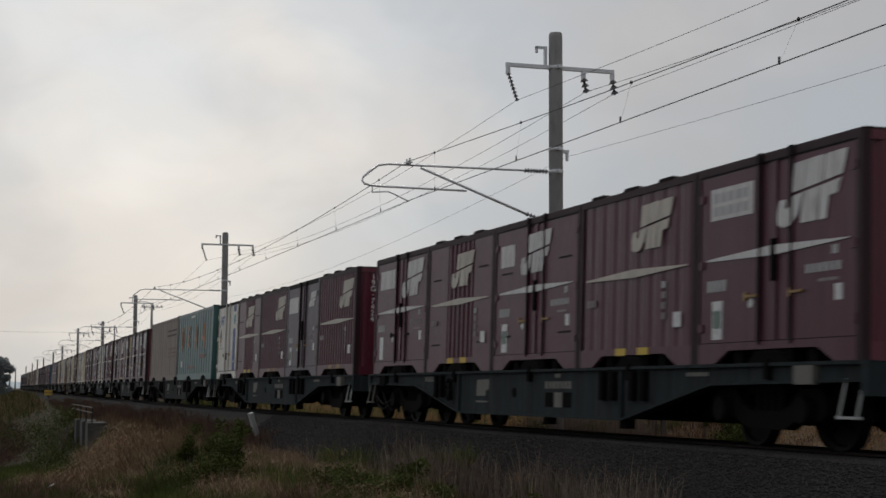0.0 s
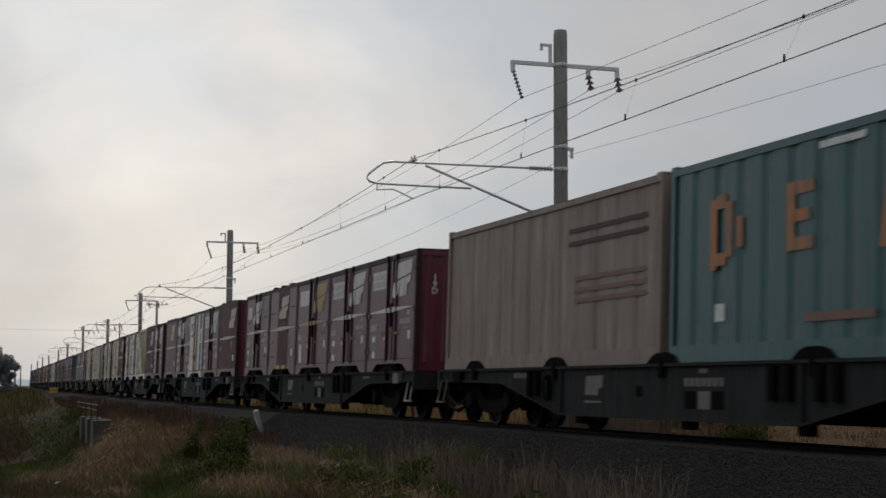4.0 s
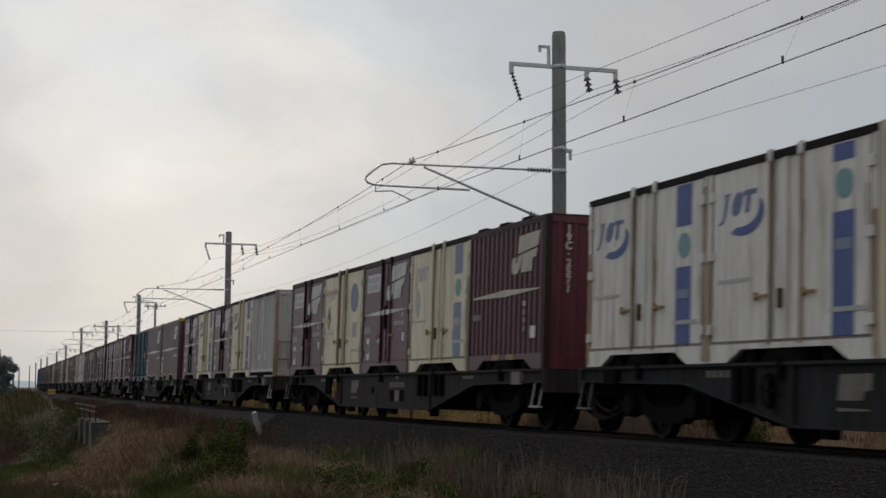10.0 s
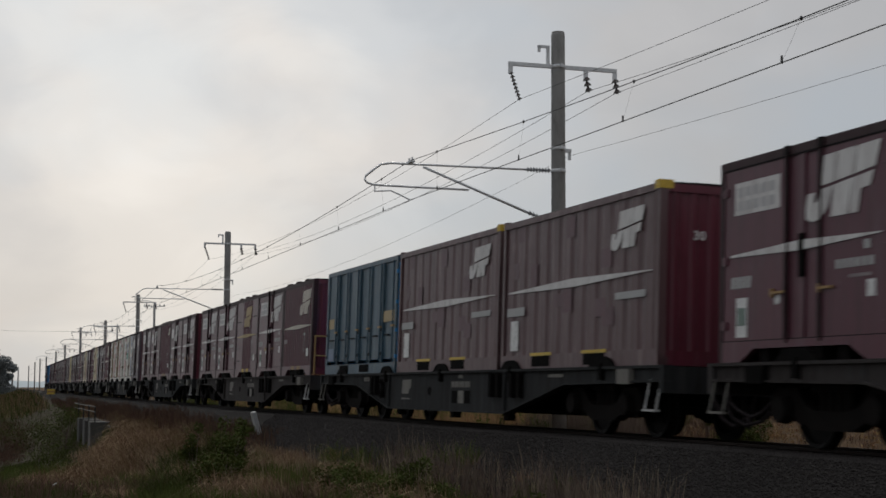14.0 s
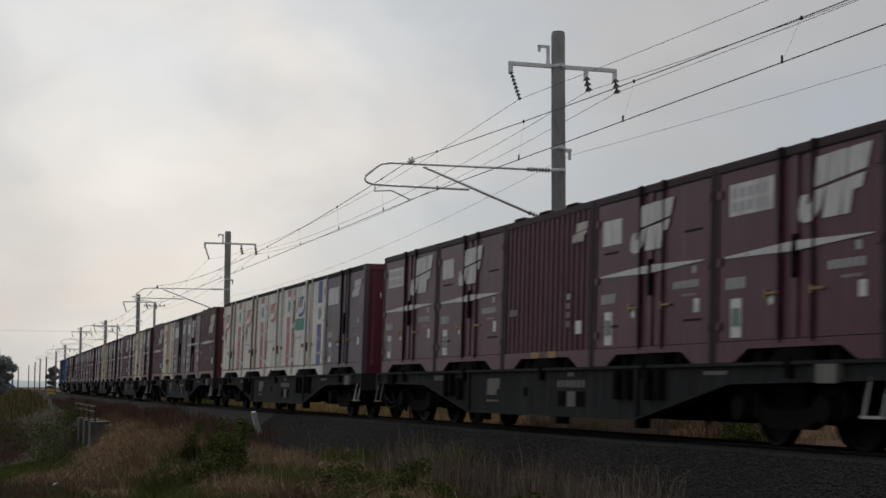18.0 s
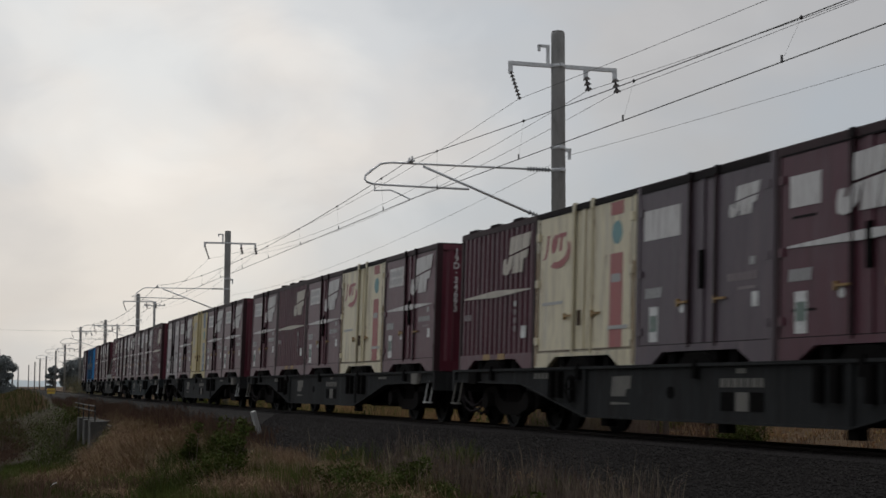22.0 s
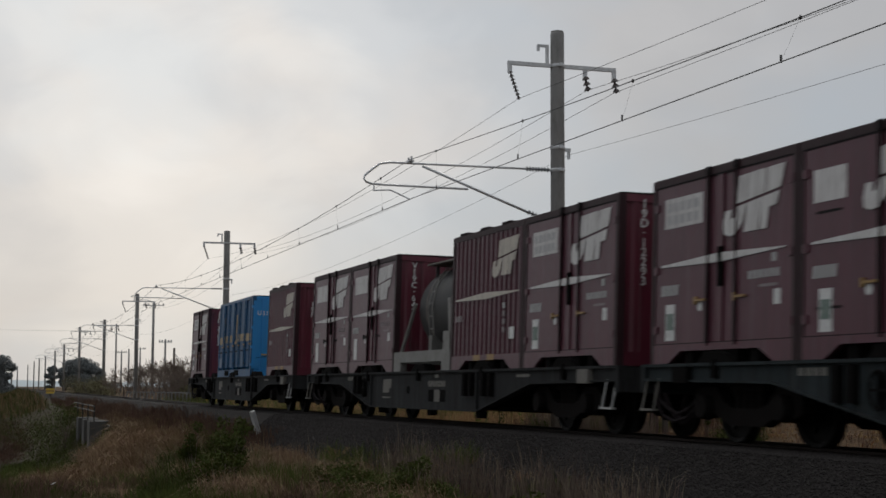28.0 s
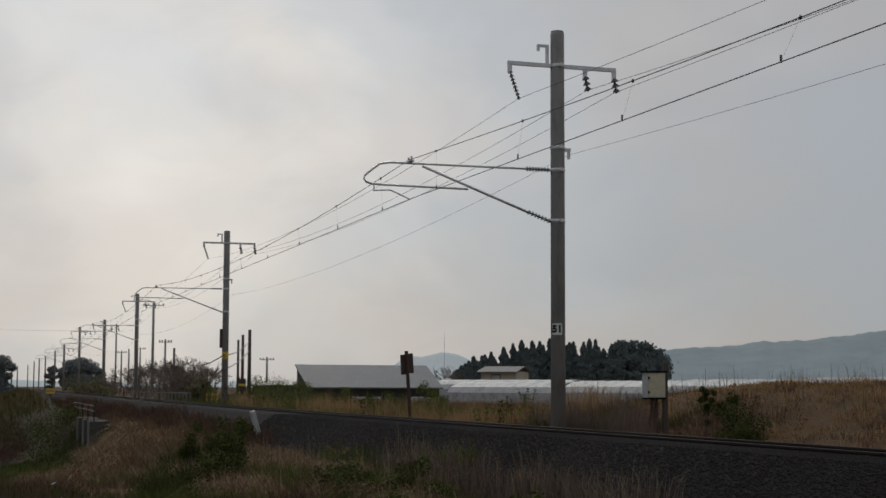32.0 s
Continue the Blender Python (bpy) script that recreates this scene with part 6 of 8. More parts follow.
def trackside():
    # sign seen from behind, on a post
    p = beside(44.8, 3.2, 0)
    gz = ground_z(p.x, p.y)
    root = thing("trackside_sign", Shape().tube([(0, 0, gz - 0.1), (0.02, 0, 1.80)], 0.055, 8), M_SIGN, "dark brown trackside sign boards on a leaning post", "sign")
    root.matrix_basis = Matrix.Translation((p.x, p.y, 0)) @ Matrix.Rotation(radians(-72), 4, "Z") @ Matrix.Rotation(radians(4), 4, "Y")
    part("sign_board", Shape().box(-0.23, -0.06, -0.05, -0.02, 1.12, 1.72), M_SIGN, root)
    part("sign_board", Shape().box(0.05, 0.22, -0.05, -0.02, 1.10, 1.70), M_SIGN, root)
    part("board_brace", Shape().box(-0.22, 0.21, -0.02, 0.0, 1.2, 1.25).box(-0.22, 0.21, -0.02, 0.0, 1.55, 1.6), M_SIGN, root)
    # relay cabinet on posts
    p = beside(31.85, 5.05, 0)
    gz = ground_z(p.x, p.y)
    turn = Matrix.Translation((p.x, p.y, 0)) @ Matrix.Rotation(radians(86), 4, "Z")
    root = thing("relay_cabinet", Shape().box(-0.21, 0.21, -0.17, 0.17, 0.50, 1.06), M_BOXGREY, "cream and grey relay cabinet on posts in the grass", "cabinet")
    root.matrix_basis = turn
    part("cabinet_roof", Shape().box(-0.24, 0.24, -0.20, 0.20, 1.06, 1.10), M_BLACK, root)
    part("cabinet_door", Shape().box(-0.20, 0.20, -0.186, -0.17, 0.52, 1.04), M_BOXPAINT, root, "cream cabinet door")
    part("cabinet_base", Shape().box(-0.22, 0.22, -0.18, 0.18, 0.46, 0.50), M_BLACK, root)
    for z in (0.62, 0.94):
        part("hinge", Shape().box(-0.21, -0.17, -0.20, -0.185, z - 0.03, z + 0.03), M_BLACK, root)
    for x in (-0.05, 0.06):
        part("post", Shape().box(x - 0.03, x + 0.03, -0.05, 0.05, gz - 0.1, 0.46), M_SIGN, root)
    part("cable_pipe", Shape().tube([(0.0, 0.1, gz - 0.1), (0.0, 0.1, 0.46)], 0.025, 6), M_GALV, root)
    part("wooden_post", Shape().box(0.22, 0.32, -0.05, 0.07, gz - 0.1, 1.28), M_WOOD, root, "weathered square wooden post")
    # boundary markers
    p = beside(39.4, -2.6, 0)
    root = thing("marker_post", Shape().prism([(-0.055, -0.9), (0.055, -0.9), (0.06, 0.07), (0.04, 0.09), (-0.04, 0.09), (-0.06, 0.07)], -0.055, 0.055), M_PALE, "white concrete marker post leaning on the ballast", "marker post")
    root.matrix_basis = Matrix.Translation(p) @ Matrix.Rotation(radians(20), 4, "Z") @ Matrix.Rotation(radians(19), 4, "X")
    p = beside(37.5, 2.5, 0)
    root = thing("marker_post", Shape().box(-0.06, 0.06, -0.06, 0.06, -0.9, -0.16), M_WHITEPLATE, "short white concrete marker beside the ballast", "marker post")
    root.matrix_basis = Matrix.Translation(p)
    # pale stick lying in the grass
    p = ray_place(100, 33)
    root = thing("stick", Shape().tube([(-0.06, 0, 0), (0.0, 0.02, 0.06), (0.08, 0.0, 0.10)], 0.014, 6, 0.01), M_WHITEPLATE, "pale bare stick lying in the meadow grass", "stick")
    root.matrix_basis = Matrix.Translation((p.x, p.y, ground_z(p.x, p.y) + 0.12)) @ Matrix.Rotation(radians(100), 4, "Z")
    # culvert under the line
    root = tagged(new("culvert"), "old stained concrete culvert with piers below the track", "culvert", "", "structure")
    part("head_wall", Shape().box(3.0, 16.0, -0.25, 0.25, -3.2, -0.95), M_DARKCONCRETE, root)
    for x in (5.6, 9.8, 13.6):
        part("pier", Shape().box(x - 0.75, x + 0.75, -0.95, -0.25, -3.6, -0.80), M_PIER, root)
    part("coping", Shape().box(2.8, 12.6, -0.5, 0.3, -1.0, -0.84), M_DARKCONCRETE, root)
    for z in (-0.36, -0.14):
        part("guard_pipe", Shape().tube([(0.2, -0.80, z), (15.0, -0.80, z)], 0.022, 6), M_CONCRETE_OLD, root)
    for x in (3.3, 7.1, 10.9, 14.8):
        part("guard_post", Shape().tube([(x, -0.80, -0.80), (x, -0.80, -0.10)], 0.03, 6), M_DARKCONCRETE, root)
    root.matrix_basis = line_pose(82.5, -3.3, 0)
    # pale fence across the lane beyond the line
    root = tagged(new("guard_fence"), "pale grey picket fence beside the crossing lane", "fence", "", "structure")
    a, b = ray_place(228, 116), ray_place(340, 108)
    L = (b - a).length
    for i in range(19):
        part("picket", Shape().box(i * L / 18 - 0.04, i * L / 18 + 0.04, -0.03, 0.03, -1.0, 0.30), M_FENCE, root)
    for z in (0.28, -0.32):
        part("fence_rail", Shape().box(-0.1, L + 0.1, -0.05, -0.03, z - 0.04, z + 0.04), M_FENCE, root)
    root.matrix_basis = Matrix.Translation((a.x, a.y, 0)) @ Matrix.Rotation(math.atan2(b.y - a.y, b.x - a.x), 4, "Z")


def ray_place(px, dist):
    """A place at a bearing, given as a step across the view, and a distance from the eye."""
    a = radians(YAW) + math.atan((px - 784) / FOCAL)
    return Vector((EYE[0] - dist * math.cos(a), EYE[1] + dist * math.sin(a), 0))


trackside()


def height_at(py, dist):
    return EYE[2] + dist * math.tan(radians(PITCH) + math.atan((441 - py) / FOCAL))


def utility_pole(px, dist, top, arm=0.0, r=0.15, material=M_CONCRETE, transformer=False):
    p = ray_place(px, dist)
    z0 = ground_z(p.x, p.y) - 0.1
    root = thing("utility_pole", Shape().tube([(0, 0, z0), (0, 0, top)], r, 10, r * 0.75), material, "slim grey utility pole beyond the line", "utility pole", "utility poles", "", True)
    root.matrix_basis = Matrix.Translation((p.x, p.y, 0)) @ Matrix.Rotation(radians(-20), 4, "Z")
    if arm:
        part("cross_arm", Shape().box(-0.05, 0.05, -arm, arm, top - 0.35, top - 0.25), M_GALV, root)
        for y in (-arm * 0.9, -arm * 0.5, arm * 0.5, arm * 0.9):
            part("insulator", Shape().lathe([(0.05, top - 0.25), (0.09, top - 0.2), (0.04, top - 0.05)], (0, y, 0), "z", 8), M_PORCELAIN_G, root)
    if transformer:
        part("transformer", Shape().tube([(0.3, 0, top - 2.2), (0.3, 0, top - 1.3)], 0.25, 12), M_BOXGREY, root)
    return root


for px, dist, py, arm, r, m in ((272, 190, 541, 1.3, 0.19, M_CONCRETE), (207, 200, 578, 0, 0.13, M_CONCRETE), (217, 240, 624, 0.8, 0.15, M_CONCRETE), (230, 240, 621, 0, 0.15, M_CONCRETE),
                                (250, 260, 618, 0.9, 0.15, M_CONCRETE), (294, 170, 604, 0.7, 0.14, M_CONCRETE), (310, 150, 619, 0, 0.14, M_WOOD),
                                (423, 105, 604, 0, 0.10, M_WOOD), (431, 103, 595, 0, 0.12, M_WOOD), (443, 104, 586, 0, 0.14, M_WOOD), (474, 190, 634, 0.9, 0.16, M_CONCRETE),
                                (34, 420, 652, 0, 0.2, M_CONCRETE), (24, 420, 648, 1.2, 0.25, M_CONCRETE), (787, 240, 590, 0, 0.05, M_GALV)):
    utility_pole(px, dist, height_at(py, dist), arm, r, m)


def slack(a, b, sag, r=0.03):
    a, b = Vector(a), Vector(b)
    path = [a + (b - a) * (i / 12) - Vector((0, 0, sag * 4 * (i / 12) * (1 - i / 12))) for i in range(13)]
    return thing("slack_cable", Shape().tube(path, r, 5), M_WIRE, "slack dark cable between the poles", "cable", "slack cables")


def spot(px, py, dist):
    p = ray_place(px, dist)
    return (p.x, p.y, height_at(py, dist))


slack(spot(443, 606, 104), spot(398, 630, 82), 0.25)
slack(spot(443, 622, 104), spot(398, 655, 82), 0.2)
slack(spot(398, 630, 82), spot(310, 627, 150), 0.9, 0.03)
slack(spot(398, 655, 82), spot(300, 690, 150), 0.6, 0.03)
utility_pole(-60, 215, height_at(586, 215), 0, 0.13)
slack(spot(207, 588, 200), spot(-60, 588, 215), 0.25, 0.011)


def warehouse():
    root = tagged(new("warehouse"), "low dark warehouse with a grey sheet roof", "warehouse")
    L, D, e, r = 11.0, 3.4, 0.74, 2.18
    part("wall", Shape().box(0, L, 0.3, 0.5, -1.6, e), M_DARKWALL, root)
    part("wall", Shape().box(0, L, D - 0.2, D, -1.6, r - 0.1), M_DARKWALL, root)
    for x in (0.0, L - 0.2):
        part("gable", Shape().add([(x + k, y, z) for k in (0, 0.2) for y, z in ((0.5, -1.6), (D - 0.2, -1.6), (D - 0.2, r - 0.16), (0.5, e))], [(3, 2, 1, 0), (4, 5, 6, 7), (0, 1, 5, 4), (1, 2, 6, 5), (2, 3, 7, 6), (3, 0, 4, 7)]), M_DARKWALL, root)
    y0, y1, n = -0.15, D + 0.1, 40
    line = [(-0.15 + (L + 0.3) * (i + k) / n, z) for i in range(n) for k, z in ((0.0, 0.0), (0.44, 0.0), (0.5, 0.008), (0.56, 0.0))] + [(L + 0.15, 0.0)]
    m = len(line)
    sh = Shape().add([(x, y0, e - 0.05 + z) for x, z in line] + [(x, y1, r + 0.08 + z) for x, z in line] + [(x, y0, e - 0.13) for x, z in line] + [(x, y1, r) for x, z in line],
                     [f for i in range(m - 1) for f in ((i, i + 1, m + i + 1, m + i), (2 * m + i, 3 * m + i, 3 * m + i + 1, 2 * m + i + 1), (i, 2 * m + i, 2 * m + i + 1, i + 1), (m + i, m + i + 1, 3 * m + i + 1, 3 * m + i))]
                     + [(0, m, 3 * m, 2 * m), (m - 1, 3 * m - 1, 4 * m - 1, 2 * m - 1)])
    part("roof", sh, M_SHEET, root, "grey standing-seam sheet roof")
    part("eaves_fascia", Shape().box(-0.15, L + 0.15, -0.18, -0.10, e - 0.14, e - 0.06), M_SHEET, root)
    for x in (3.6, 8.6):
        win = part("window", Shape().box(x, x + 2.4, 0.26, 0.31, -0.75, 0.05), M_WHITEPLATE, root)
        for k in range(3):
            part("pane", Shape().box(x + 0.08 + k * 0.78, x + 0.74 + k * 0.78, 0.245, 0.26, -0.68, -0.02), M_PANE, win)
    a, b = ray_place(549, 105.4), ray_place(781, 108.2)
    d = b - a
    root.matrix_basis = Matrix.Translation((a.x, a.y, 0)) @ Matrix.Rotation(math.atan2(d.y, d.x), 4, "Z")
    k = d.length / L
    root.scale = (k, 0.98, 1)
    # low shed behind it
    shed = tagged(new("shed"), "low pale shed with a flat grey roof", "shed")
    a, b = ray_place(449, 150), ray_place(530, 150)
    n, z0, z1 = (b - a).length, height_at(690, 150), height_at(684, 150)
    part("wall", Shape().box(0, n, 0, 4, -1.5, z1), M_DARKWALL, shed)
    part("roof", Shape().add([(x, y, z) for x in (-0.3, n + 0.3) for y, z in ((-0.3, z1 - 0.05), (4.3, z1 + 0.35), (4.3, z1 + 0.47), (-0.3, z1 + 0.08))], [(0, 1, 2, 3), (7, 6, 5, 4), (0, 4, 5, 1), (1, 5, 6, 2), (2, 6, 7, 3), (3, 7, 4, 0)]), M_SHEET, shed)
    shed.matrix_basis = Matrix.Translation((a.x, a.y, 0)) @ Matrix.Rotation(math.atan2(b.y - a.y, b.x - a.x), 4, "Z")


M_SLATE = mat("grey_tile_roofing", (0.16, 0.155, 0.15), 0.7, 0, 0.15, 1.0, (0.1, 0.09, 0.085), 0.3)


def far_house():
    root = tagged(new("house"), "small beige house with a grey roof", "house")
    part("wall", Shape().box(0, 4.6, 0, 4, -1.5, 2.66), M_BEIGE, root)
    for x in (0.0, 4.45):
        part("gable", Shape().add([(x + k, y, z) for k in (0, 0.15) for y, z in ((0, 2.66), (4, 2.66), (2, 3.16))], [(2, 1, 0), (3, 4, 5), (0, 1, 4, 3), (1, 2, 5, 4), (2, 0, 3, 5)]), M_WOOD, root)
    for y in (-0.6, 4.6):
        part("roof", Shape().add([(x, q, z + k) for x in (-0.35, 4.95) for q, z in ((y, 2.52), (2, 3.2)) for k in (0, 0.1)], [(0, 1, 3, 2), (4, 6, 7, 5), (0, 4, 5, 1), (2, 3, 7, 6), (0, 2, 6, 4), (1, 5, 7, 3)]), M_SLATE, root)
    win = part("window", Shape().box(1.3, 2.6, -0.06, 0.02, 1.5, 2.3), M_DARKWALL, root)
    part("pane", Shape().box(1.4, 2.5, -0.075, -0.06, 1.6, 2.2), M_PANE, win)
    a, b = ray_place(852, 190), ray_place(920, 188)
    d = b - a
    root.matrix_basis = Matrix.Translation((a.x, a.y, 0)) @ Matrix.Rotation(math.atan2(d.y, d.x), 4, "Z")


def greenhouses():
    """Long low vinyl tunnels lying across the view, end to end and one behind another."""
    prof = [(0.0, -1.2), (0.0, 0.35), (0.35, 0.80), (1.1, 1.12), (2.2, 1.25), (3.3, 1.12), (4.05, 0.80), (4.4, 0.35), (4.4, -1.2)]
    for (p0, d0), (p1, d1), lift in (((792, 128), (985, 118), 0.0), ((990, 118), (1180, 106), 0.05), ((1184, 106), (1400, 98), 0.12), ((1404, 98), (1660, 90), 0.22), ((760, 150), (1000, 140), 0.25)):
        a, b = ray_place(p0, d0), ray_place(p1, d1)
        L = (b - a).length
        sh = Shape().add([(x, y, z) for x in (0, L) for y, z in prof], [(i, 9 + i, 10 + i, i + 1) for i in range(8)] + [tuple(range(9)), tuple(range(17, 8, -1))])
        ob = thing("vinyl_greenhouse", sh, M_VINYL, "long low white vinyl tunnel greenhouse in the field", "greenhouse", "vinyl greenhouses")
        n = int(L / 1.8)
        for i in range(n + 1):
            part("hoop", Shape().tube([(L * i / n, y, z + 0.008) for y, z in prof], 0.012, 4), M_VINYL, ob)
        part("base_board", Shape().box(-0.02, L + 0.02, -0.05, -0.01, -1.2, -0.55), M_DARKWALL, ob)
        ob.matrix_basis = Matrix.Translation((a.x, a.y, -0.05 + lift)) @ Matrix.Rotation(math.atan2(b.y - a.y, b.x - a.x), 4, "Z")


def crossing_gear():
    """Yellow boxes and a striped post of a level crossing far up the line."""
    for px, dist, py0, py1, w in ((378, 100, 697, 711, 0.7), (93, 170, 690, 699, 0.8), (431, 103, 672, 694, 0.45)):
        p = ray_place(px, dist)
        z0, z1 = height_at(py1, dist), height_at(py0, dist)
        g = ground_z(p.x, p.y)
        root = thing("crossing_box", Shape().box(-w / 2, w / 2, -0.2, 0.2, z0, z1), M_YELLOW if py0 > 680 else M_SIGN, "small yellow level crossing box on a post", "signal box", "crossing boxes")
        root.matrix_basis = Matrix.Translation((p.x, p.y, 0)) @ Matrix.Rotation(radians(75), 4, "Z")
        part("post", Shape().box(-0.05, 0.05, -0.05, 0.05, min(g, z0) - 0.2, z0), M_SIGN, root)
        part("band", Shape().box(-w / 2 - 0.01, w / 2 + 0.01, -0.21, -0.2, (z0 + z1) / 2 - 0.08, (z0 + z1) / 2 + 0.08), M_YELLOW if py0 < 680 else M_BRASS, root)


crossing_gear()
warehouse()
far_house()
greenhouses()


# ---------------------------------------------------------------- hills and woods
def hill(name, points, dist, depth, material, label):
    """A far ridge from a line of (bearing, top) points, falling away in front and behind."""
    sh, rows = Shape(), []
    fine = []
    for (x0, y0), (x1, y1) in zip(points, points[1:]):
        n = 14
        for i in range(n):
            k = i / n
            x, y = x0 + (x1 - x0) * k, y0 + (y1 - y0) * (k * k * (3 - 2 * k))
            fine.append((x, y + noise.noise((x * 0.05, y0 * 0.01, dist * 0.01)) * 3.0 + noise.noise((x * 0.2, 1, dist)) * 1.2))
    fine.append(points[-1])
    verts = []
    for x, y in fine:
        z = height_at(y, dist)
        for k, f in ((-0.6, 0.0), (-0.3, 0.55), (-0.1, 0.9), (0.0, 1.0), (0.3, 0.7), (0.9, 0.0)):
            p = ray_place(x, dist + depth * k)
            verts.append((p.x, p.y, -6 + (z + 6) * f))
    n = 6
    sh.add(verts, [(i * n + j, (i + 1) * n + j, (i + 1) * n + j + 1, i * n + j + 1) for i in range(len(fine) - 1) for j in range(n - 1)])
    return thing(name, sh, material, label, "hill", "", "structure", True)


# the ridges' haze comes from their material colour alone
hill("far_hill", [(640, 676), (735, 632), (790, 624), (850, 640), (960, 660), (1100, 640), (1250, 650)], 3000, 500, M_FARHILL2, "hill on the horizon with haze painted into its pale colour")
hill("wooded_hill", [(1080, 664), (1160, 622), (1200, 616), (1290, 612), (1350, 604), (1420, 603), (1480, 596), (1568, 586), (1680, 575), (1900, 590), (2300, 640)], 2000, 500, M_FARHILL, "wooded ridge behind the fields, haze painted into its colour")
hill("low_hill", [(-700, 672), (-400, 660), (-200, 668), (0, 676), (200, 679), (420, 676), (640, 677)], 2600, 400, M_FARHILL2, "low hills on the horizon with haze painted into their pale colour")


def clump(sh, centre, r, count, leaf, rnd, squash=0.8):
    """Leaf-shaped flakes scattered through a ball."""
    for _ in range(count):
        while True:
            q = Vector((rnd.uniform(-1, 1), rnd.uniform(-1, 1), rnd.uniform(-1, 1)))
            if q.length < 1:
                break
        p = Vector(centre) + Vector((q.x * r, q.y * r, q.z * r * squash))
        a = Vector((rnd.uniform(-1, 1), rnd.uniform(-1, 1), rnd.uniform(-0.6, 0.6))).normalized() * leaf * rnd.uniform(0.6, 1.3)
        b = a.cross(Vector((rnd.uniform(-1, 1), rnd.uniform(-1, 1), rnd.uniform(-1, 1)))).normalized() * leaf * 0.45
        sh.add([p - a, p + b, p + a, p - b], [(0, 1, 2, 3)])


def woods():
    """A grove of tall dark conifers beyond the fields."""
    rnd = random.Random(5)
    line = [(808, 652, 310), (818, 644, 320), (824, 640, 325), (838, 634, 335), (860, 628, 345), (830, 638, 330), (850, 630, 350), (868, 624, 350), (888, 614, 350), (905, 610, 355), (922, 604, 350), (938, 606, 345), (955, 604, 350), (972, 602, 355), (990, 600, 350), (1012, 603, 350), (1030, 606, 350), (1047, 599, 345),
            (1062, 612, 350), (1078, 618, 350), (1092, 608, 345), (1104, 602, 345), (1120, 604, 350), (1138, 606, 350), (1155, 612, 352), (1170, 620, 350), (870, 640, 340), (910, 632, 340), (950, 630, 342), (1000, 632, 342), (1040, 634, 342), (1090, 634, 342), (1130, 634, 342), (1168, 640, 342)]
    fill = [(px + 9, py + 12, dist - 4) for px, py, dist in line[2:22]] + [(px - 4, py + 26, dist - 10) for px, py, dist in line[3:22]] + [(px + 4, py + 5, dist + 9) for px, py, dist in line[1:22]]
    for px, py, dist in line + fill:
        p = ray_place(px + rnd.uniform(-5, 5), dist + rnd.uniform(-8, 8))
        top = height_at(py + rnd.uniform(-3, 5), dist)
        trunk = thing("conifer", Shape().tube([(0, 0, -1.5), (rnd.uniform(-.2, .2), 0, top * 0.9)], 0.25, 6, 0.06), M_WOOD, "tall dark conifer in a grove", "tree", "conifers of the grove")
        trunk.matrix_basis = Matrix.Translation((p.x, p.y, 0))
        sh = Shape()
        wide = rnd.uniform(2.6, 3.9)
        pine = px > 1085
        tiers = [(rnd.uniform(0.45, 0.98), rnd.uniform(0, 6.283), rnd.uniform(0.3, 1.0)) for _ in range(13)]
        for i in range(2600):
            if pine and i % 3:
                k, w, q = tiers[i % 13]
                q = q * wide * (1.25 - 0.8 * k)
                p = (q * math.cos(w) + rnd.gauss(0, wide * 0.2), q * math.sin(w) + rnd.gauss(0, wide * 0.2), -0.8 + (top + 0.8) * k + rnd.gauss(0, 0.35))
            else:
                k = rnd.random() ** 1.2
                q = wide * (1.0 - k) ** 0.8 * math.sqrt(rnd.random()) * (0.72 + 0.28 * math.sin(k * 31 + px)) + 0.1
                w = rnd.uniform(0, 6.283)
                p = (q * math.cos(w), q * math.sin(w), -0.8 + (top + 0.8) * k)
            w, z = rnd.uniform(0, 6.283), rnd.uniform(0.12, 0.34)
            ax, ay, tilt = 0.24 * math.cos(w), 0.24 * math.sin(w), rnd.uniform(-0.1, 0.1)
            sh.add([(p[0] - ax, p[1] - ay, p[2] - tilt), (p[0] + tilt, p[1], p[2] - z), (p[0] + ax, p[1] + ay, p[2] + tilt), (p[0] - tilt, p[1], p[2] + z)], [(0, 1, 2, 3)])
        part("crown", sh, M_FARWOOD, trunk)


woods()


def broad_tree(px, dist, py, spread, material, label, name="tree", count=9, leaf=0.3, squash=0.7, low=0.35, flakes=110):
    rnd = random.Random(int(px * 7 + dist))
    p = ray_place(px, dist)
    top = height_at(py, dist)
    g = ground_z(p.x, p.y)
    h = top - g
    sh = Shape().tube([(0, 0, g - 0.1), (0.1, 0.05, g + h * 0.45), (0.0, 0.1, g + h * 0.8)], 0.035 * h + 0.05, 8, 0.03)
    trunk = thing(name, sh, M_WOOD, label, "tree", "trees along the line")
    trunk.matrix_basis = Matrix.Translation((p.x, p.y, 0))
    crown = Shape()
    for i in range(count):
        a, q = rnd.uniform(0, 6.28), rnd.uniform(0.1, 0.8) * spread
        z = g + h * rnd.uniform(low, 0.88)
        c = (q * math.cos(a), q * math.sin(a), z)
        part("limb", Shape().tube([(0, 0, g + h * 0.35), c], 0.05, 5, 0.015), M_WOOD, trunk)
        clump(crown, c, spread * rnd.uniform(0.3, 0.5), flakes, leaf, rnd, squash)
    part("crown", crown, material, trunk)


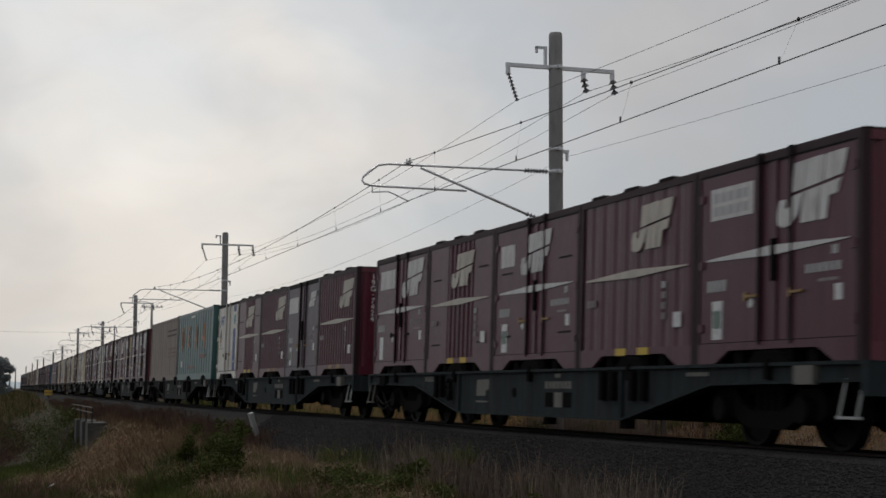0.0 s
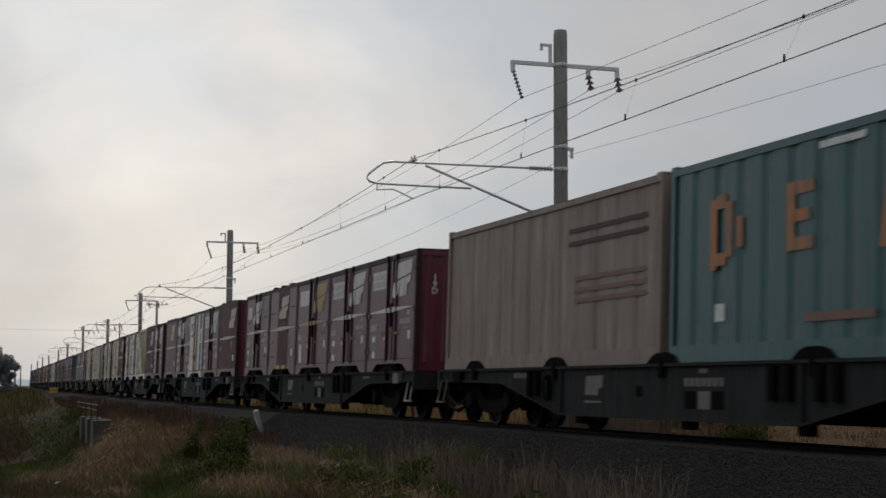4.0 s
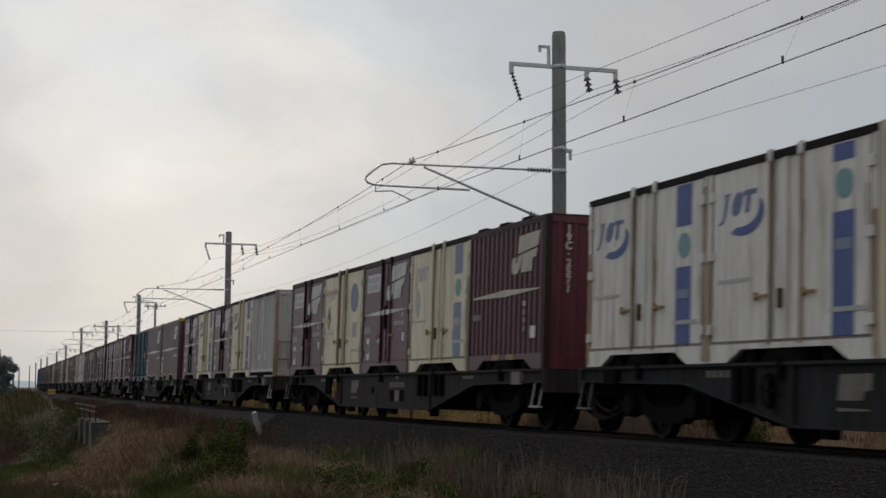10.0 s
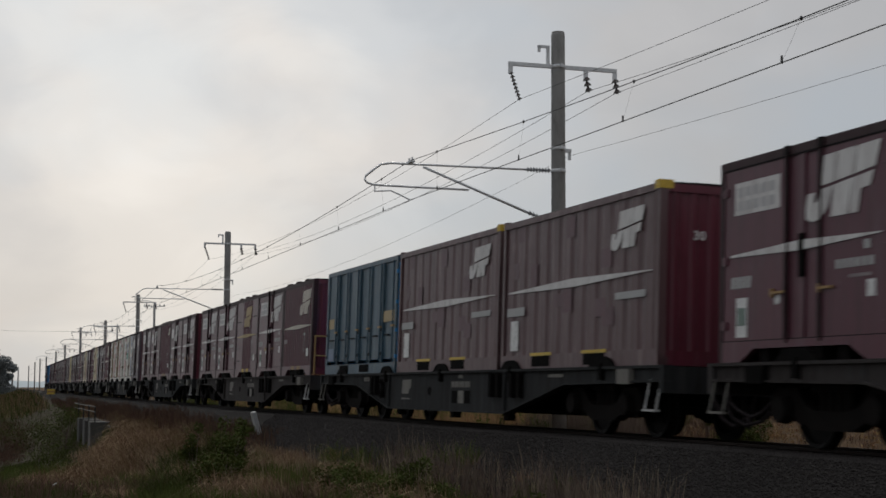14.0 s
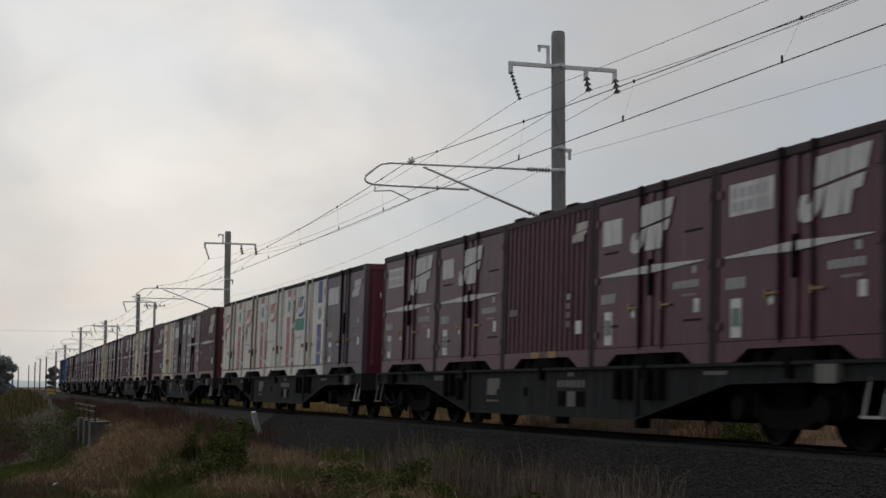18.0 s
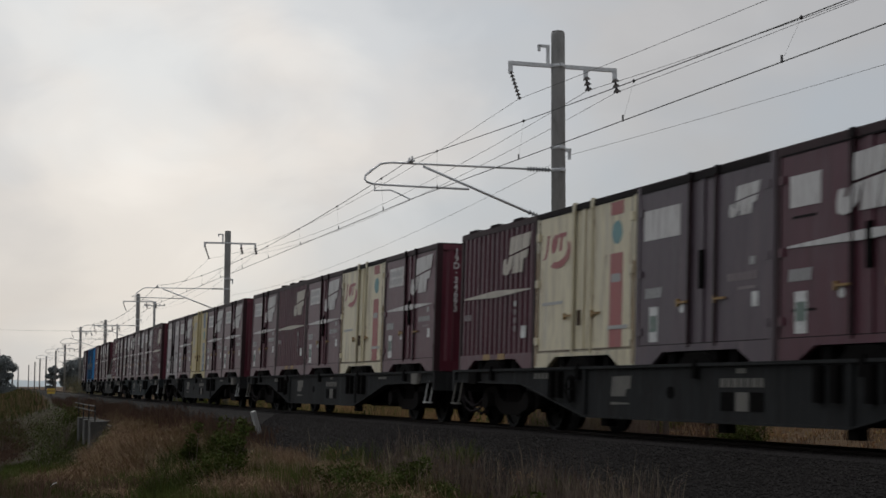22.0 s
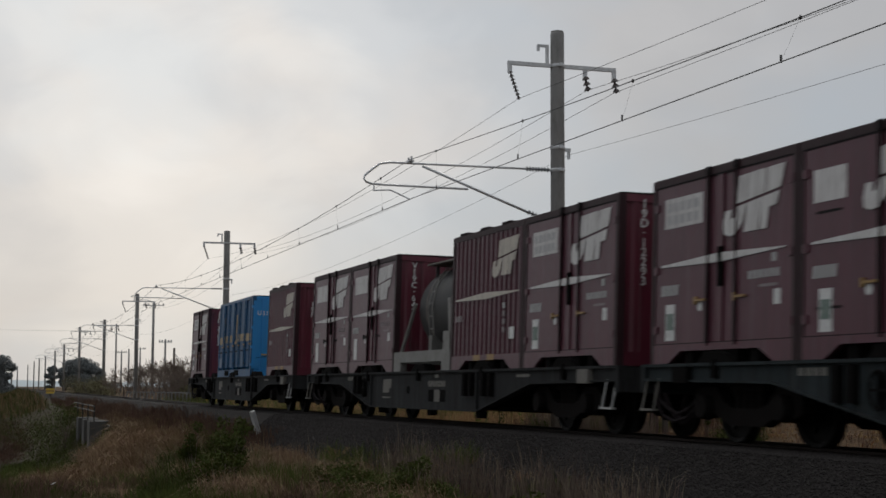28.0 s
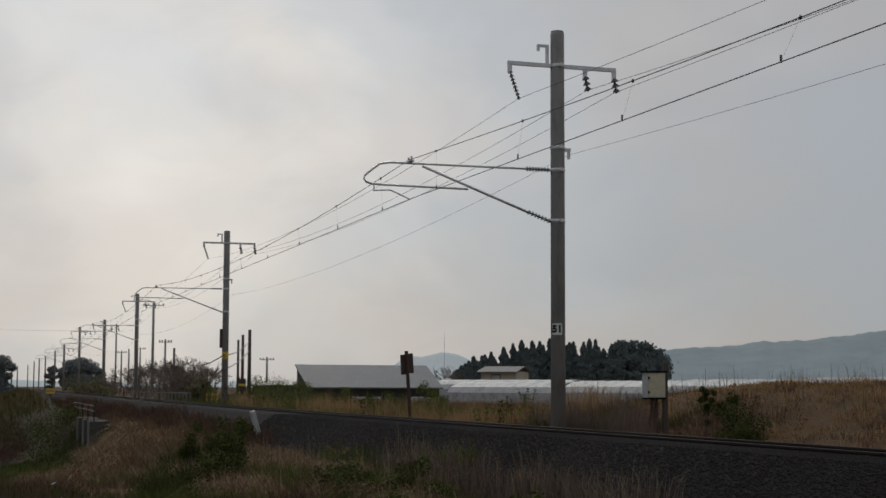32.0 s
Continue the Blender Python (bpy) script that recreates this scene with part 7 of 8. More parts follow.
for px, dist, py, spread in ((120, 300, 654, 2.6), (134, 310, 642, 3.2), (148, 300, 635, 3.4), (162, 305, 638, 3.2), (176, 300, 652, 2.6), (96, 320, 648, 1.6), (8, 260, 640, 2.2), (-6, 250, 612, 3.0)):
    broad_tree(px, dist, py, spread, M_FARTREE, "distant evergreen tree with haze painted into its leaf colour", flakes=420, leaf=0.20, count=15, low=0.12)
for px, dist, py, spread in ((150, 170, 672, 3.2), (172, 172, 676, 2.6), (340, 113, 664, 1.3), (356, 110, 672, 1.1)):
    broad_tree(px, dist, py, spread, M_OLIVE, "pale olive shrub behind the line", "shrub", 12, 0.085, 0.8, 0.1, 420)


def bare_bush(px, dist, py, spread, seed):
    """A leafless bush: forking twigs."""
    rnd = random.Random(seed)
    p = ray_place(px, dist)
    g = ground_z(p.x, p.y)
    h = height_at(py, dist) - g
    root = thing("bare_shrub", Shape().tube([(0, 0, g - 0.1), (0.02, 0, g + h * 0.4)], 0.07, 6, 0.05), M_WOOD, "leafless tangled shrub beside the railway", "shrub", "bare shrubs")
    root.matrix_basis = Matrix.Translation((p.x, p.y, 0))
    sh = Shape()

    def fork(a, d, length, r, depth):
        b = a + d * length
        sh.tube([a, b], max(r, 0.009), 3, max(r * 0.6, 0.008), False)
        if depth:
            for _ in range(rnd.choice((2, 3, 3))):
                q = (d + Vector((rnd.uniform(-.75, .75), rnd.uniform(-.75, .75), rnd.uniform(-.35, .5)))).normalized()
                fork(b, q, length * rnd.uniform(0.55, 0.85), r * 0.6, depth - 1)
    for _ in range(8):
        d = Vector((rnd.uniform(-spread, spread), rnd.uniform(-spread, spread), 1)).normalized()
        fork(Vector((0, 0, g)), d, h * 0.30, 0.05, 5)
    part("twig_tangle", sh, M_TWIG, root, "bare brown twigs")


for i, (px, dist, py, spread) in enumerate(((222, 150, 668, 0.8), (245, 140, 655, 0.8), (262, 150, 652, 0.9), (285, 135, 650, 0.9), (305, 140, 645, 0.9), (322, 130, 640, 1.0), (340, 125, 638, 1.0), (355, 122, 648, 1.0), (370, 118, 662, 0.9), (300, 120, 670, 0.9), (335, 112, 672, 0.9), (797, 200, 658, 0.8))):
    bare_bush(px, dist, py - 14, spread, 40 + i)


# ---------------------------------------------------------------- grass and weeds
def blade(sh, p, h, w, lean, rnd):
    a = rnd.uniform(0, 6.283)
    dx, dy = math.cos(a), math.sin(a)
    q = rnd.uniform(0.1, 1) * lean
    b = rnd.uniform(0, 6.283)
    ux, uy = math.cos(b) * w / 2, math.sin(b) * w / 2
    m = (p[0] + dx * q * h * 0.3, p[1] + dy * q * h * 0.3, p[2] + h * 0.6)
    t = (p[0] + dx * q * h, p[1] + dy * q * h, p[2] + h * (1 - 0.35 * q))
    sh.add([(p[0] - ux, p[1] - uy, p[2]), (p[0] + ux, p[1] + uy, p[2]), (m[0] + ux * 0.7, m[1] + uy * 0.7, m[2]), (m[0] - ux * 0.7, m[1] - uy * 0.7, m[2]), t], [(0, 1, 2, 3), (3, 2, 4)])


def grass(name, material, label, count, area, h, w, lean=0.5, seed=0, patch=0.0, patch_scale=0.4, flip=1):
    """Blades scattered over a strip of the line: area = (s0, s1, d0, d1)."""
    rnd = random.Random(seed)
    sh = Shape()
    s0, s1, d0, d1 = area
    made = tries = 0
    while made < count and tries < count * 12:
        tries += 1
        s, d = rnd.uniform(s0, s1), rnd.uniform(d0, d1)
        p = beside(s, d, 0)
        if patch and flip * noise.noise((p.x * patch_scale, p.y * patch_scale, seed * 7.3)) < patch - 0.35 + rnd.uniform(-.15, .15):
            continue
        z = surface_z(p.x, p.y)
        blade(sh, (p.x, p.y, z - 0.03), h * rnd.uniform(0.45, 1.15), w, lean, rnd)
        made += 1
    ob = thing(name, sh, material, label, "grass", "", "stuff")
    return ob


def tufts(name, material, label, count, area, blades, h, spread, w, lean, seed, patch=0.0, scale=0.4, drift=(0, 0)):
    """Grass in tufts: blades fanning from common roots, thick in some patches and absent in others."""
    rnd = random.Random(seed)
    sh = Shape()
    s0, s1, d0, d1 = area
    made = tries = 0
    while made < count and tries < count * 30:
        tries += 1
        s, d = s0 + (s1 - s0) * rnd.random() ** 1.3, rnd.uniform(d0, d1)
        p = beside(s, d, 0)
        v = noise.noise((p.x * scale, p.y * scale, seed * 3.7))
        if v < patch + rnd.uniform(-0.12, 0.12):
            continue
        made += 1
        tall = h * rnd.uniform(0.55, 1.1) * (0.8 + 0.5 * max(v, 0))
        z = surface_z(p.x, p.y) - 0.02
        for _ in range(blades):
            a, q = rnd.uniform(0, 6.283), spread * math.sqrt(rnd.random())
            dx, dy = math.cos(a) * q, math.sin(a) * q
            x, y = p.x + dx, p.y + dy
            hh = tall * rnd.uniform(0.5, 1.1)
            k = lean * rnd.uniform(0.4, 1.2)
            ox, oy = (dx / spread * 0.7 + drift[0] + rnd.uniform(-.35, .35)) * k * hh, (dy / spread * 0.7 + drift[1] + rnd.uniform(-.35, .35)) * k * hh
            b = rnd.uniform(0, 6.283)
            ux, uy = math.cos(b) * w / 2, math.sin(b) * w / 2
            drop = 1 - 0.4 * min(math.hypot(ox, oy) / hh, 1.2)
            sh.add([(x - ux, y - uy, z), (x + ux, y + uy, z), (x + ox * 0.35 + ux * 0.75, y + oy * 0.35 + uy * 0.75, z + hh * 0.6), (x + ox * 0.35 - ux * 0.75, y + oy * 0.35 - uy * 0.75, z + hh * 0.6), (x + ox, y + oy, z + hh * drop)], [(0, 1, 2, 3), (3, 2, 4)])
    return thing(name, sh, material, label, "grass", "", "stuff")


M_BRUSH = leaf_mat("leafless_brush", (0.15, 0.115, 0.092))


def heap(name, material, label, rows, h, w, lean, drift, seed, blades=24, spread=0.25):
    """Matted tufts in oval patches: rows of (s, d, length, width, count)."""
    rnd = random.Random(seed)
    sh = Shape()
    for s0, d0, a, b, count in rows:
        for _ in range(count):
            q, e = rnd.uniform(0, 6.283), math.sqrt(rnd.random()) * rnd.uniform(0.7, 1.15)
            p = beside(s0 + a * e * math.cos(q), d0 + b * e * math.sin(q), 0)
            z, tall = surface_z(p.x, p.y) - 0.03, h * rnd.uniform(0.5, 1.15)
            for _ in range(blades):
                t, k = rnd.uniform(0, 6.283), spread * math.sqrt(rnd.random())
                x, y, hh = p.x + math.cos(t) * k, p.y + math.sin(t) * k, tall * rnd.uniform(0.4, 1.15)
                f = lean * rnd.uniform(0.3, 1.2) * hh
                ox, oy = (drift[0] + rnd.uniform(-.6, .6)) * f, (drift[1] + rnd.uniform(-.6, .6)) * f
                t = rnd.uniform(0, 6.283)
                ux, uy, drop = math.cos(t) * w / 2, math.sin(t) * w / 2, max(1 - 0.45 * math.hypot(ox, oy) / hh, 0.12)
                sh.add([(x - ux, y - uy, z), (x + ux, y + uy, z), (x + ox * 0.4 + ux * 0.8, y + oy * 0.4 + uy * 0.8, z + hh * 0.62), (x + ox * 0.4 - ux * 0.8, y + oy * 0.4 - uy * 0.8, z + hh * 0.62), (x + ox, y + oy, z + hh * drop)], [(0, 1, 2, 3), (3, 2, 4)])
    return thing(name, sh, material, label, "grass", "", "stuff")


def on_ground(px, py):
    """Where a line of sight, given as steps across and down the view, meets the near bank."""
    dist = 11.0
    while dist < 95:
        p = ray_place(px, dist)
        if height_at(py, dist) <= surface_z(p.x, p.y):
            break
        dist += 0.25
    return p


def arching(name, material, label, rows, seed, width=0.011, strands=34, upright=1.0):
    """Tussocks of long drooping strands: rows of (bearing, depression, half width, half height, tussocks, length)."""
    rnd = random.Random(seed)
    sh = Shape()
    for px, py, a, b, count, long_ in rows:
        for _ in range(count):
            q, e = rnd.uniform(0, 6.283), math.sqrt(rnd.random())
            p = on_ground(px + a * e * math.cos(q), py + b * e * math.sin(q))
            z0 = surface_z(p.x, p.y) - 0.03
            size = rnd.uniform(0.6, 1.15) * long_
            for _ in range(strands):
                q, L = rnd.uniform(0, 6.283), size * rnd.uniform(0.45, 1.1)
                dx, dy = math.cos(q) * 0.75 + 0.30 * (2 - upright), math.sin(q) * 0.75 - 0.32 * (2 - upright)
                out, rise = L * rnd.uniform(0.35, 0.95) / upright, L * rnd.uniform(0.7, 1.5) * upright
                fall = rise * rnd.uniform(0.75, 1.25) / upright
                q = rnd.uniform(0, 6.283)
                ux, uy = math.cos(q) * width / 2, math.sin(q) * width / 2
                x0, y0 = p.x + dx * 0.10, p.y + dy * 0.10
                verts = []
                for i in range(5):
                    k = i / 4
                    x, y, z, w = x0 + dx * out * k, y0 + dy * out * k, max(z0 + rise * k - fall * k * k, z0 - 0.02), 1 - 0.8 * k
                    verts += [(x - ux * w, y - uy * w, z), (x + ux * w, y + uy * w, z)]
                sh.add(verts, [(2 * i, 2 * i + 1, 2 * i + 3, 2 * i + 2) for i in range(4)])
    return thing(name, sh, material, label, "grass", "", "stuff")


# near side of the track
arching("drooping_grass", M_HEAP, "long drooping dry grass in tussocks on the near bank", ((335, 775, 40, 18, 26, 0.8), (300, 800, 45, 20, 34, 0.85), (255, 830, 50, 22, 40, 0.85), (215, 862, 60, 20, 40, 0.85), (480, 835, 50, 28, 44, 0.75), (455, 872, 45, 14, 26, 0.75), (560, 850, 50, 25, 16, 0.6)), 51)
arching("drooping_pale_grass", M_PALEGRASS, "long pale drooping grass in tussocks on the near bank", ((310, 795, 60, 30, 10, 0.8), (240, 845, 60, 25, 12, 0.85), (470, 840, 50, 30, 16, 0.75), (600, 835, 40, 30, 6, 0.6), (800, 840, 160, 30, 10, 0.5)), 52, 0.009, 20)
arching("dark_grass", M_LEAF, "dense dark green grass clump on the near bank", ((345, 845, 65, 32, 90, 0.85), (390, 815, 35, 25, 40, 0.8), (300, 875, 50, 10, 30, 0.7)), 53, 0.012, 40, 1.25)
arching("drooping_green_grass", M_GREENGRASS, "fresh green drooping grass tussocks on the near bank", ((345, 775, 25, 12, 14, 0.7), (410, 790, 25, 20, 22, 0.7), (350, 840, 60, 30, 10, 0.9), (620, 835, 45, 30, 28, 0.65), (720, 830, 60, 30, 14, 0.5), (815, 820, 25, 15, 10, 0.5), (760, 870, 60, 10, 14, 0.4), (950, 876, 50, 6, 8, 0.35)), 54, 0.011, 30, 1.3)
grass("low_weeds", M_LEAF, "low dark weeds covering the near bank", 42000, (12, 62, -11, -3.0), 0.20, 0.013, 0.9, 17)
grass("trodden_grass", M_LEAF, "short grass on the near side of the line", 9000, (-8, 13, -14, -4.0), 0.14, 0.012, 0.9, 39)
tufts("russet_weeds", M_REDGRASS, "russet dry weed tufts on the near bank", 520, (13, 40, -9.6, -2.9), 26, 0.5, 0.22, 0.009, 0.9, 1, 0.08, 0.55)
heap("straw_swath", M_DRYGRASS, "tangled swath of dry grass down the bank", ((57, -3.6, 5, 0.6, 170), (51, -4.4, 4, 0.8, 190), (46, -5.2, 3.5, 1.0, 210), (41, -6.2, 3.5, 1.0, 210), (37, -7.2, 3, 1.0, 160), (44, -4.0, 4, 0.7, 120)), 0.75, 0.012, 1.2, (0.7, -0.6), 31)
heap("straw_heap", M_HEAP, "collapsed heaps of dry grass on the near bank", ((30.5, -4.9, 2.0, 0.8, 150), (29.5, -3.7, 1.6, 0.5, 70), (26.5, -3.5, 1.2, 0.5, 45), (33, -3.3, 2, 0.4, 60), (23.0, -4.4, 1.0, 0.6, 45), (20.5, -4.2, 1.4, 0.4, 45), (25, -5.6, 1.5, 0.7, 60)), 0.62, 0.008, 1.35, (0.5, -0.5), 32)
heap("green_shoots", M_GREENGRASS, "green grass growing on the near bank", ((27.5, -4.1, 1.2, 0.5, 60), (24, -3.6, 3, 0.5, 130), (29, -4.6, 2.5, 0.8, 130), (21, -4.6, 2, 0.6, 90), (33.5, -4.2, 2.5, 0.8, 90), (25.2, -4.3, 1.0, 0.5, 60), (22.2, -3.6, 1.2, 0.4, 60), (33, -6.5, 3, 1.2, 90), (24, -6.5, 3, 1, 90), (18.8, -4.1, 1.0, 0.5, 50), (38, -8.5, 5, 1.5, 150), (48, -7.5, 6, 1.2, 150)), 0.42, 0.011, 0.6, (0.0, 0.0), 33)
heap("embankment_weeds", M_REDGRASS, "dull weeds growing up to the rails", ((46, -2.7, 9, 0.6, 320), (60, -2.6, 9, 0.65, 320), (76, -2.6, 10, 0.6, 260), (96, -2.7, 12, 0.7, 240), (120, -2.8, 16, 0.8, 240)), 0.36, 0.016, 0.8, (0.2, -0.2), 34, 22, 0.4)
heap("embankment_straw", M_DRYGRASS, "faded straw on the embankment shoulder", ((52, -2.9, 10, 0.5, 120), (70, -3.0, 8, 0.5, 110), (92, -3.0, 10, 0.6, 120)), 0.4, 0.015, 1.0, (0.5, -0.4), 35, 22, 0.4)
heap("twig_brush", M_BRUSH, "thin leafless weeds in front of the ballast", ((16.4, -3.05, 1.2, 0.25, 36), (17.8, -3.0, 0.8, 0.25, 40), (19.5, -2.95, 1.2, 0.3, 36), (22.0, -2.9, 1.6, 0.3, 44), (25, -2.85, 2, 0.3, 50), (15.2, -3.1, 0.7, 0.25, 16)), 0.80, 0.009, 1.0, (0.1, 0.0), 36, 13, 0.16)
heap("pale_twigs", M_STALK, "thin pale stalks in front of the ballast", ((16.6, -3.1, 1.2, 0.25, 24), (19.0, -3.1, 1.6, 0.3, 16), (22.5, -3.4, 2.5, 0.7, 40), (29, -4.0, 4, 1.2, 70), (37, -5.0, 5, 1.4, 50), (16.2, -3.0, 0.9, 0.2, 20)), 0.80, 0.0075, 0.8, (0.1, 0.0), 37, 5, 0.12)
grass("meadow", M_LEAF, "dark green meadow below the bank", 30000, (30, 84, -18, -6.0), 0.30, 0.022, 0.7, 6)
grass("slope_weeds", M_LEAF, "dark weeds on the slope below the track", 16000, (46, 84, -7.5, -3.4), 0.28, 0.022, 0.8, 26)
heap("brown_stubble", M_REDGRASS, "brown stubble field below the line", ((99, -8.2, 12, 2.6, 700), (92, -12, 12, 3, 300)), 0.30, 0.035, 0.8, (0.2, 0.0), 38, 22, 0.8)
grass("reeds", M_DRYGRASS, "tall dry reeds along the line", 12000, (112, 240, -18, -4.2), 0.75, 0.04, 0.5, 4)
grass("green_reeds", M_LEAF, "tall green grass along the line", 9000, (110, 260, -18, -4.2), 0.85, 0.05, 0.5, 5)
# far side of the track
tufts("bank_straw", M_PALEGRASS, "matted pale straw on the far bank", 5600, (14, 54, 4.2, 15), 24, 0.17, 0.3, 0.013, 1.8, 7, -0.33, 0.8, (0.5, 0.1))
tufts("bank_tussocks", M_PALEGRASS, "pale grass tussocks on the far bank", 520, (16, 48, 4.6, 14), 34, 0.40, 0.28, 0.011, 1.3, 27, 0.05, 0.5, (0.2, 0.1))
tufts("bank_russet", M_REDGRASS, "russet weeds on the far bank", 900, (14, 54, 3.4, 13), 20, 0.26, 0.25, 0.012, 1.2, 19, 0.10, 0.35)
grass("bank_stalks", M_STALK, "thin stalks standing on the far bank", 700, (16, 56, 5.0, 14), 0.65, 0.011, 0.4, 20)
grass("bank_weeds", M_LEAF, "dark weed stems along the crest of the far bank", 500, (18, 56, 7.0, 13), 0.7, 0.012, 0.35, 24)
tufts("verge_straw", M_PALEGRASS, "pale straw along the far verge", 900, (12, 74, 2.7, 5.5), 18, 0.30, 0.2, 0.011, 1.0, 14, -0.1, 0.5)
grass("far_dry_grass", M_DRYGRASS, "dry grass on the far verge", 7000, (50, 110, 2.8, 16), 0.5, 0.018, 0.8, 8)
tufts("verge_russet", M_REDGRASS, "russet weeds along the far verge", 1000, (34, 90, 3.2, 9), 24, 0.42, 0.3, 0.011, 0.8, 28, -0.1, 0.4)
tufts("verge_green", M_GREENGRASS, "green grass tufts along the far verge", 520, (33, 90, 3.0, 8), 24, 0.55, 0.28, 0.012, 0.55, 29, 0.05, 0.5)
grass("far_green_grass", M_GREENGRASS, "green grass on the far verge", 17000, (50, 110, 2.8, 12), 0.75, 0.018, 0.5, 9, 0.25)
tufts("mast_thicket", M_REDGRASS, "dry russet thicket round the mast", 150, (29, 42, 4.0, 7.0), 26, 0.95, 0.4, 0.008, 0.7, 21, -0.2, 0.5)
heap("mast_brush", M_BRUSH, "pale leafless brush round the foot of the mast", ((33.2, 4.9, 0.9, 0.4, 60), (31.9, 4.6, 0.8, 0.4, 40), (34.6, 4.5, 0.8, 0.4, 40), (36.5, 4.4, 1.5, 0.4, 40)), 1.25, 0.010, 0.55, (0.0, 0.0), 61, 15, 0.2)
tufts("pale_tufts", M_PALEGRASS, "pale upright straw tufts on the far verge", 380, (40, 90, 3.2, 8), 30, 1.2, 0.3, 0.012, 0.45, 15, 0.08, 0.3)
grass("field_edge_grass", M_DRYGRASS, "dull tall grass at the edge of the field", 15000, (56, 108, 12, 34), 0.8, 0.035, 0.5, 30)
grass("field_edge_weeds", M_REDGRASS, "russet weeds at the edge of the field", 9000, (56, 108, 10, 34), 0.7, 0.03, 0.5, 25)
grass("far_field_grass", M_DRYGRASS, "dry field grass beyond the line", 12000, (60, 260, 8, 60), 0.5, 0.06, 0.5, 10)


def stones():
    """Loose stones on the near shoulder of the ballast."""
    rnd = random.Random(77)
    sh = Shape()
    c = radians(CANT)
    for _ in range(66000):
        s, k = 11 + 30 * rnd.random() ** 1.5, rnd.random()
        d = -0.68 - 2.45 * k
        z = -0.072 + 0.015 * max((1.7 + d), 0) - 0.895 * max((-d - 1.70) / 1.30, 0) + 0.005
        p = beside(s, d * math.cos(c) + z * math.sin(c), z * math.cos(c) - d * math.sin(c))
        r = rnd.uniform(0.011, 0.024)
        q = [p + Vector((rnd.uniform(.6, 1.2) * r * a, rnd.uniform(.6, 1.2) * r * b, rnd.uniform(.5, 1.0) * r * e)) for a, b, e in ((1, 0.2, 0), (-1, 0, 0.2), (0.1, 1, 0), (0, -1, 0.1), (0.2, 0, 1), (0, 0.1, -1))]
        sh.add(q, [(0, 2, 4), (2, 1, 4), (1, 3, 4), (3, 0, 4), (2, 0, 5), (1, 2, 5), (3, 1, 5), (0, 3, 5)])
    thing("ballast_stones", sh, M_STONE, "loose dark crushed stones on the ballast shoulder", "stones", "", "stuff")


M_STONE = leaf_mat("crushed_stone", (0.048, 0.0435, 0.0415), 0.6, 0.01)
stones()


def leafy_shrub(s, d, h, spread, seed, material=M_LEAF, label="leafy green shrub beside the track"):
    rnd = random.Random(seed)
    p = beside(s, d, 0)
    g = ground_z(p.x, p.y)
    leaves, tips, stem = Shape(), Shape(), Shape().tube([(0, 0, g - 0.05), (0.02, 0.03, g + h * 0.5)], 0.02, 5, 0.012)
    for i in range(14):
        a, q = rnd.uniform(0, 6.28), rnd.uniform(0.1, 1) * spread
        c = Vector((q * math.cos(a), q * math.sin(a), g + h * rnd.uniform(0.3, 0.95)))
        stem.tube([(0, 0, g), c], 0.008, 4, 0.004, False)
        clump(tips if c.z > g + h * 0.78 else leaves, c, spread * 0.42, 85, 0.024 + 0.010 * h, rnd, 1.0)
    root = thing("leafy_shrub", stem, M_TWIG, label, "shrub", "green shrubs")
    root.matrix_basis = Matrix.Translation((p.x, p.y, 0))
    part("foliage", leaves, material, root)
    # dark shrubs get a brighter green in their top clumps
    if tips.v:
        part("young_foliage", tips, M_MIDGREEN if material is M_LEAF else material, root, "brighter green leaves at the top")


def shrubs_at(rows, seed, label):
    for i, (px, dist, h, w) in enumerate(rows):
        p = ray_place(px, dist)
        d, s = off_line(p.x, p.y)
        leafy_shrub(s, d, h, w, seed + i, M_MIDGREEN if h > 2.3 else M_FRESH if label.startswith("fresh") else M_LEAF, label)


shrubs_at(((418, 29, 1.25, 0.30), (400, 28, 1.05, 0.36), (348, 31, 1.2, 0.28), (380, 27, 0.7, 0.5),
           (600, 24, 0.55, 0.35), (640, 23, 0.45, 0.35), (700, 22, 0.45, 0.35), (730, 23, 0.6, 0.3), (770, 21, 0.4, 0.3), (690, 20, 0.35, 0.3), (910, 19, 0.35, 0.3)), 100, "dark leafy shrub on the near bank")
shrubs_at(((95, 78, 2.6, 1.1), (110, 82, 2.5, 1.1), (75, 80, 2.2, 1.2), (120, 80, 2.2, 0.9), (60, 92, 2.2, 1.4), (30, 100, 2.0, 1.6), (10, 95, 1.6, 1.4), (90, 70, 1.6, 1.2), (40, 60, 0.8, 1.2), (80, 50, 0.7, 1.0)), 140, "green bush beside the culvert")
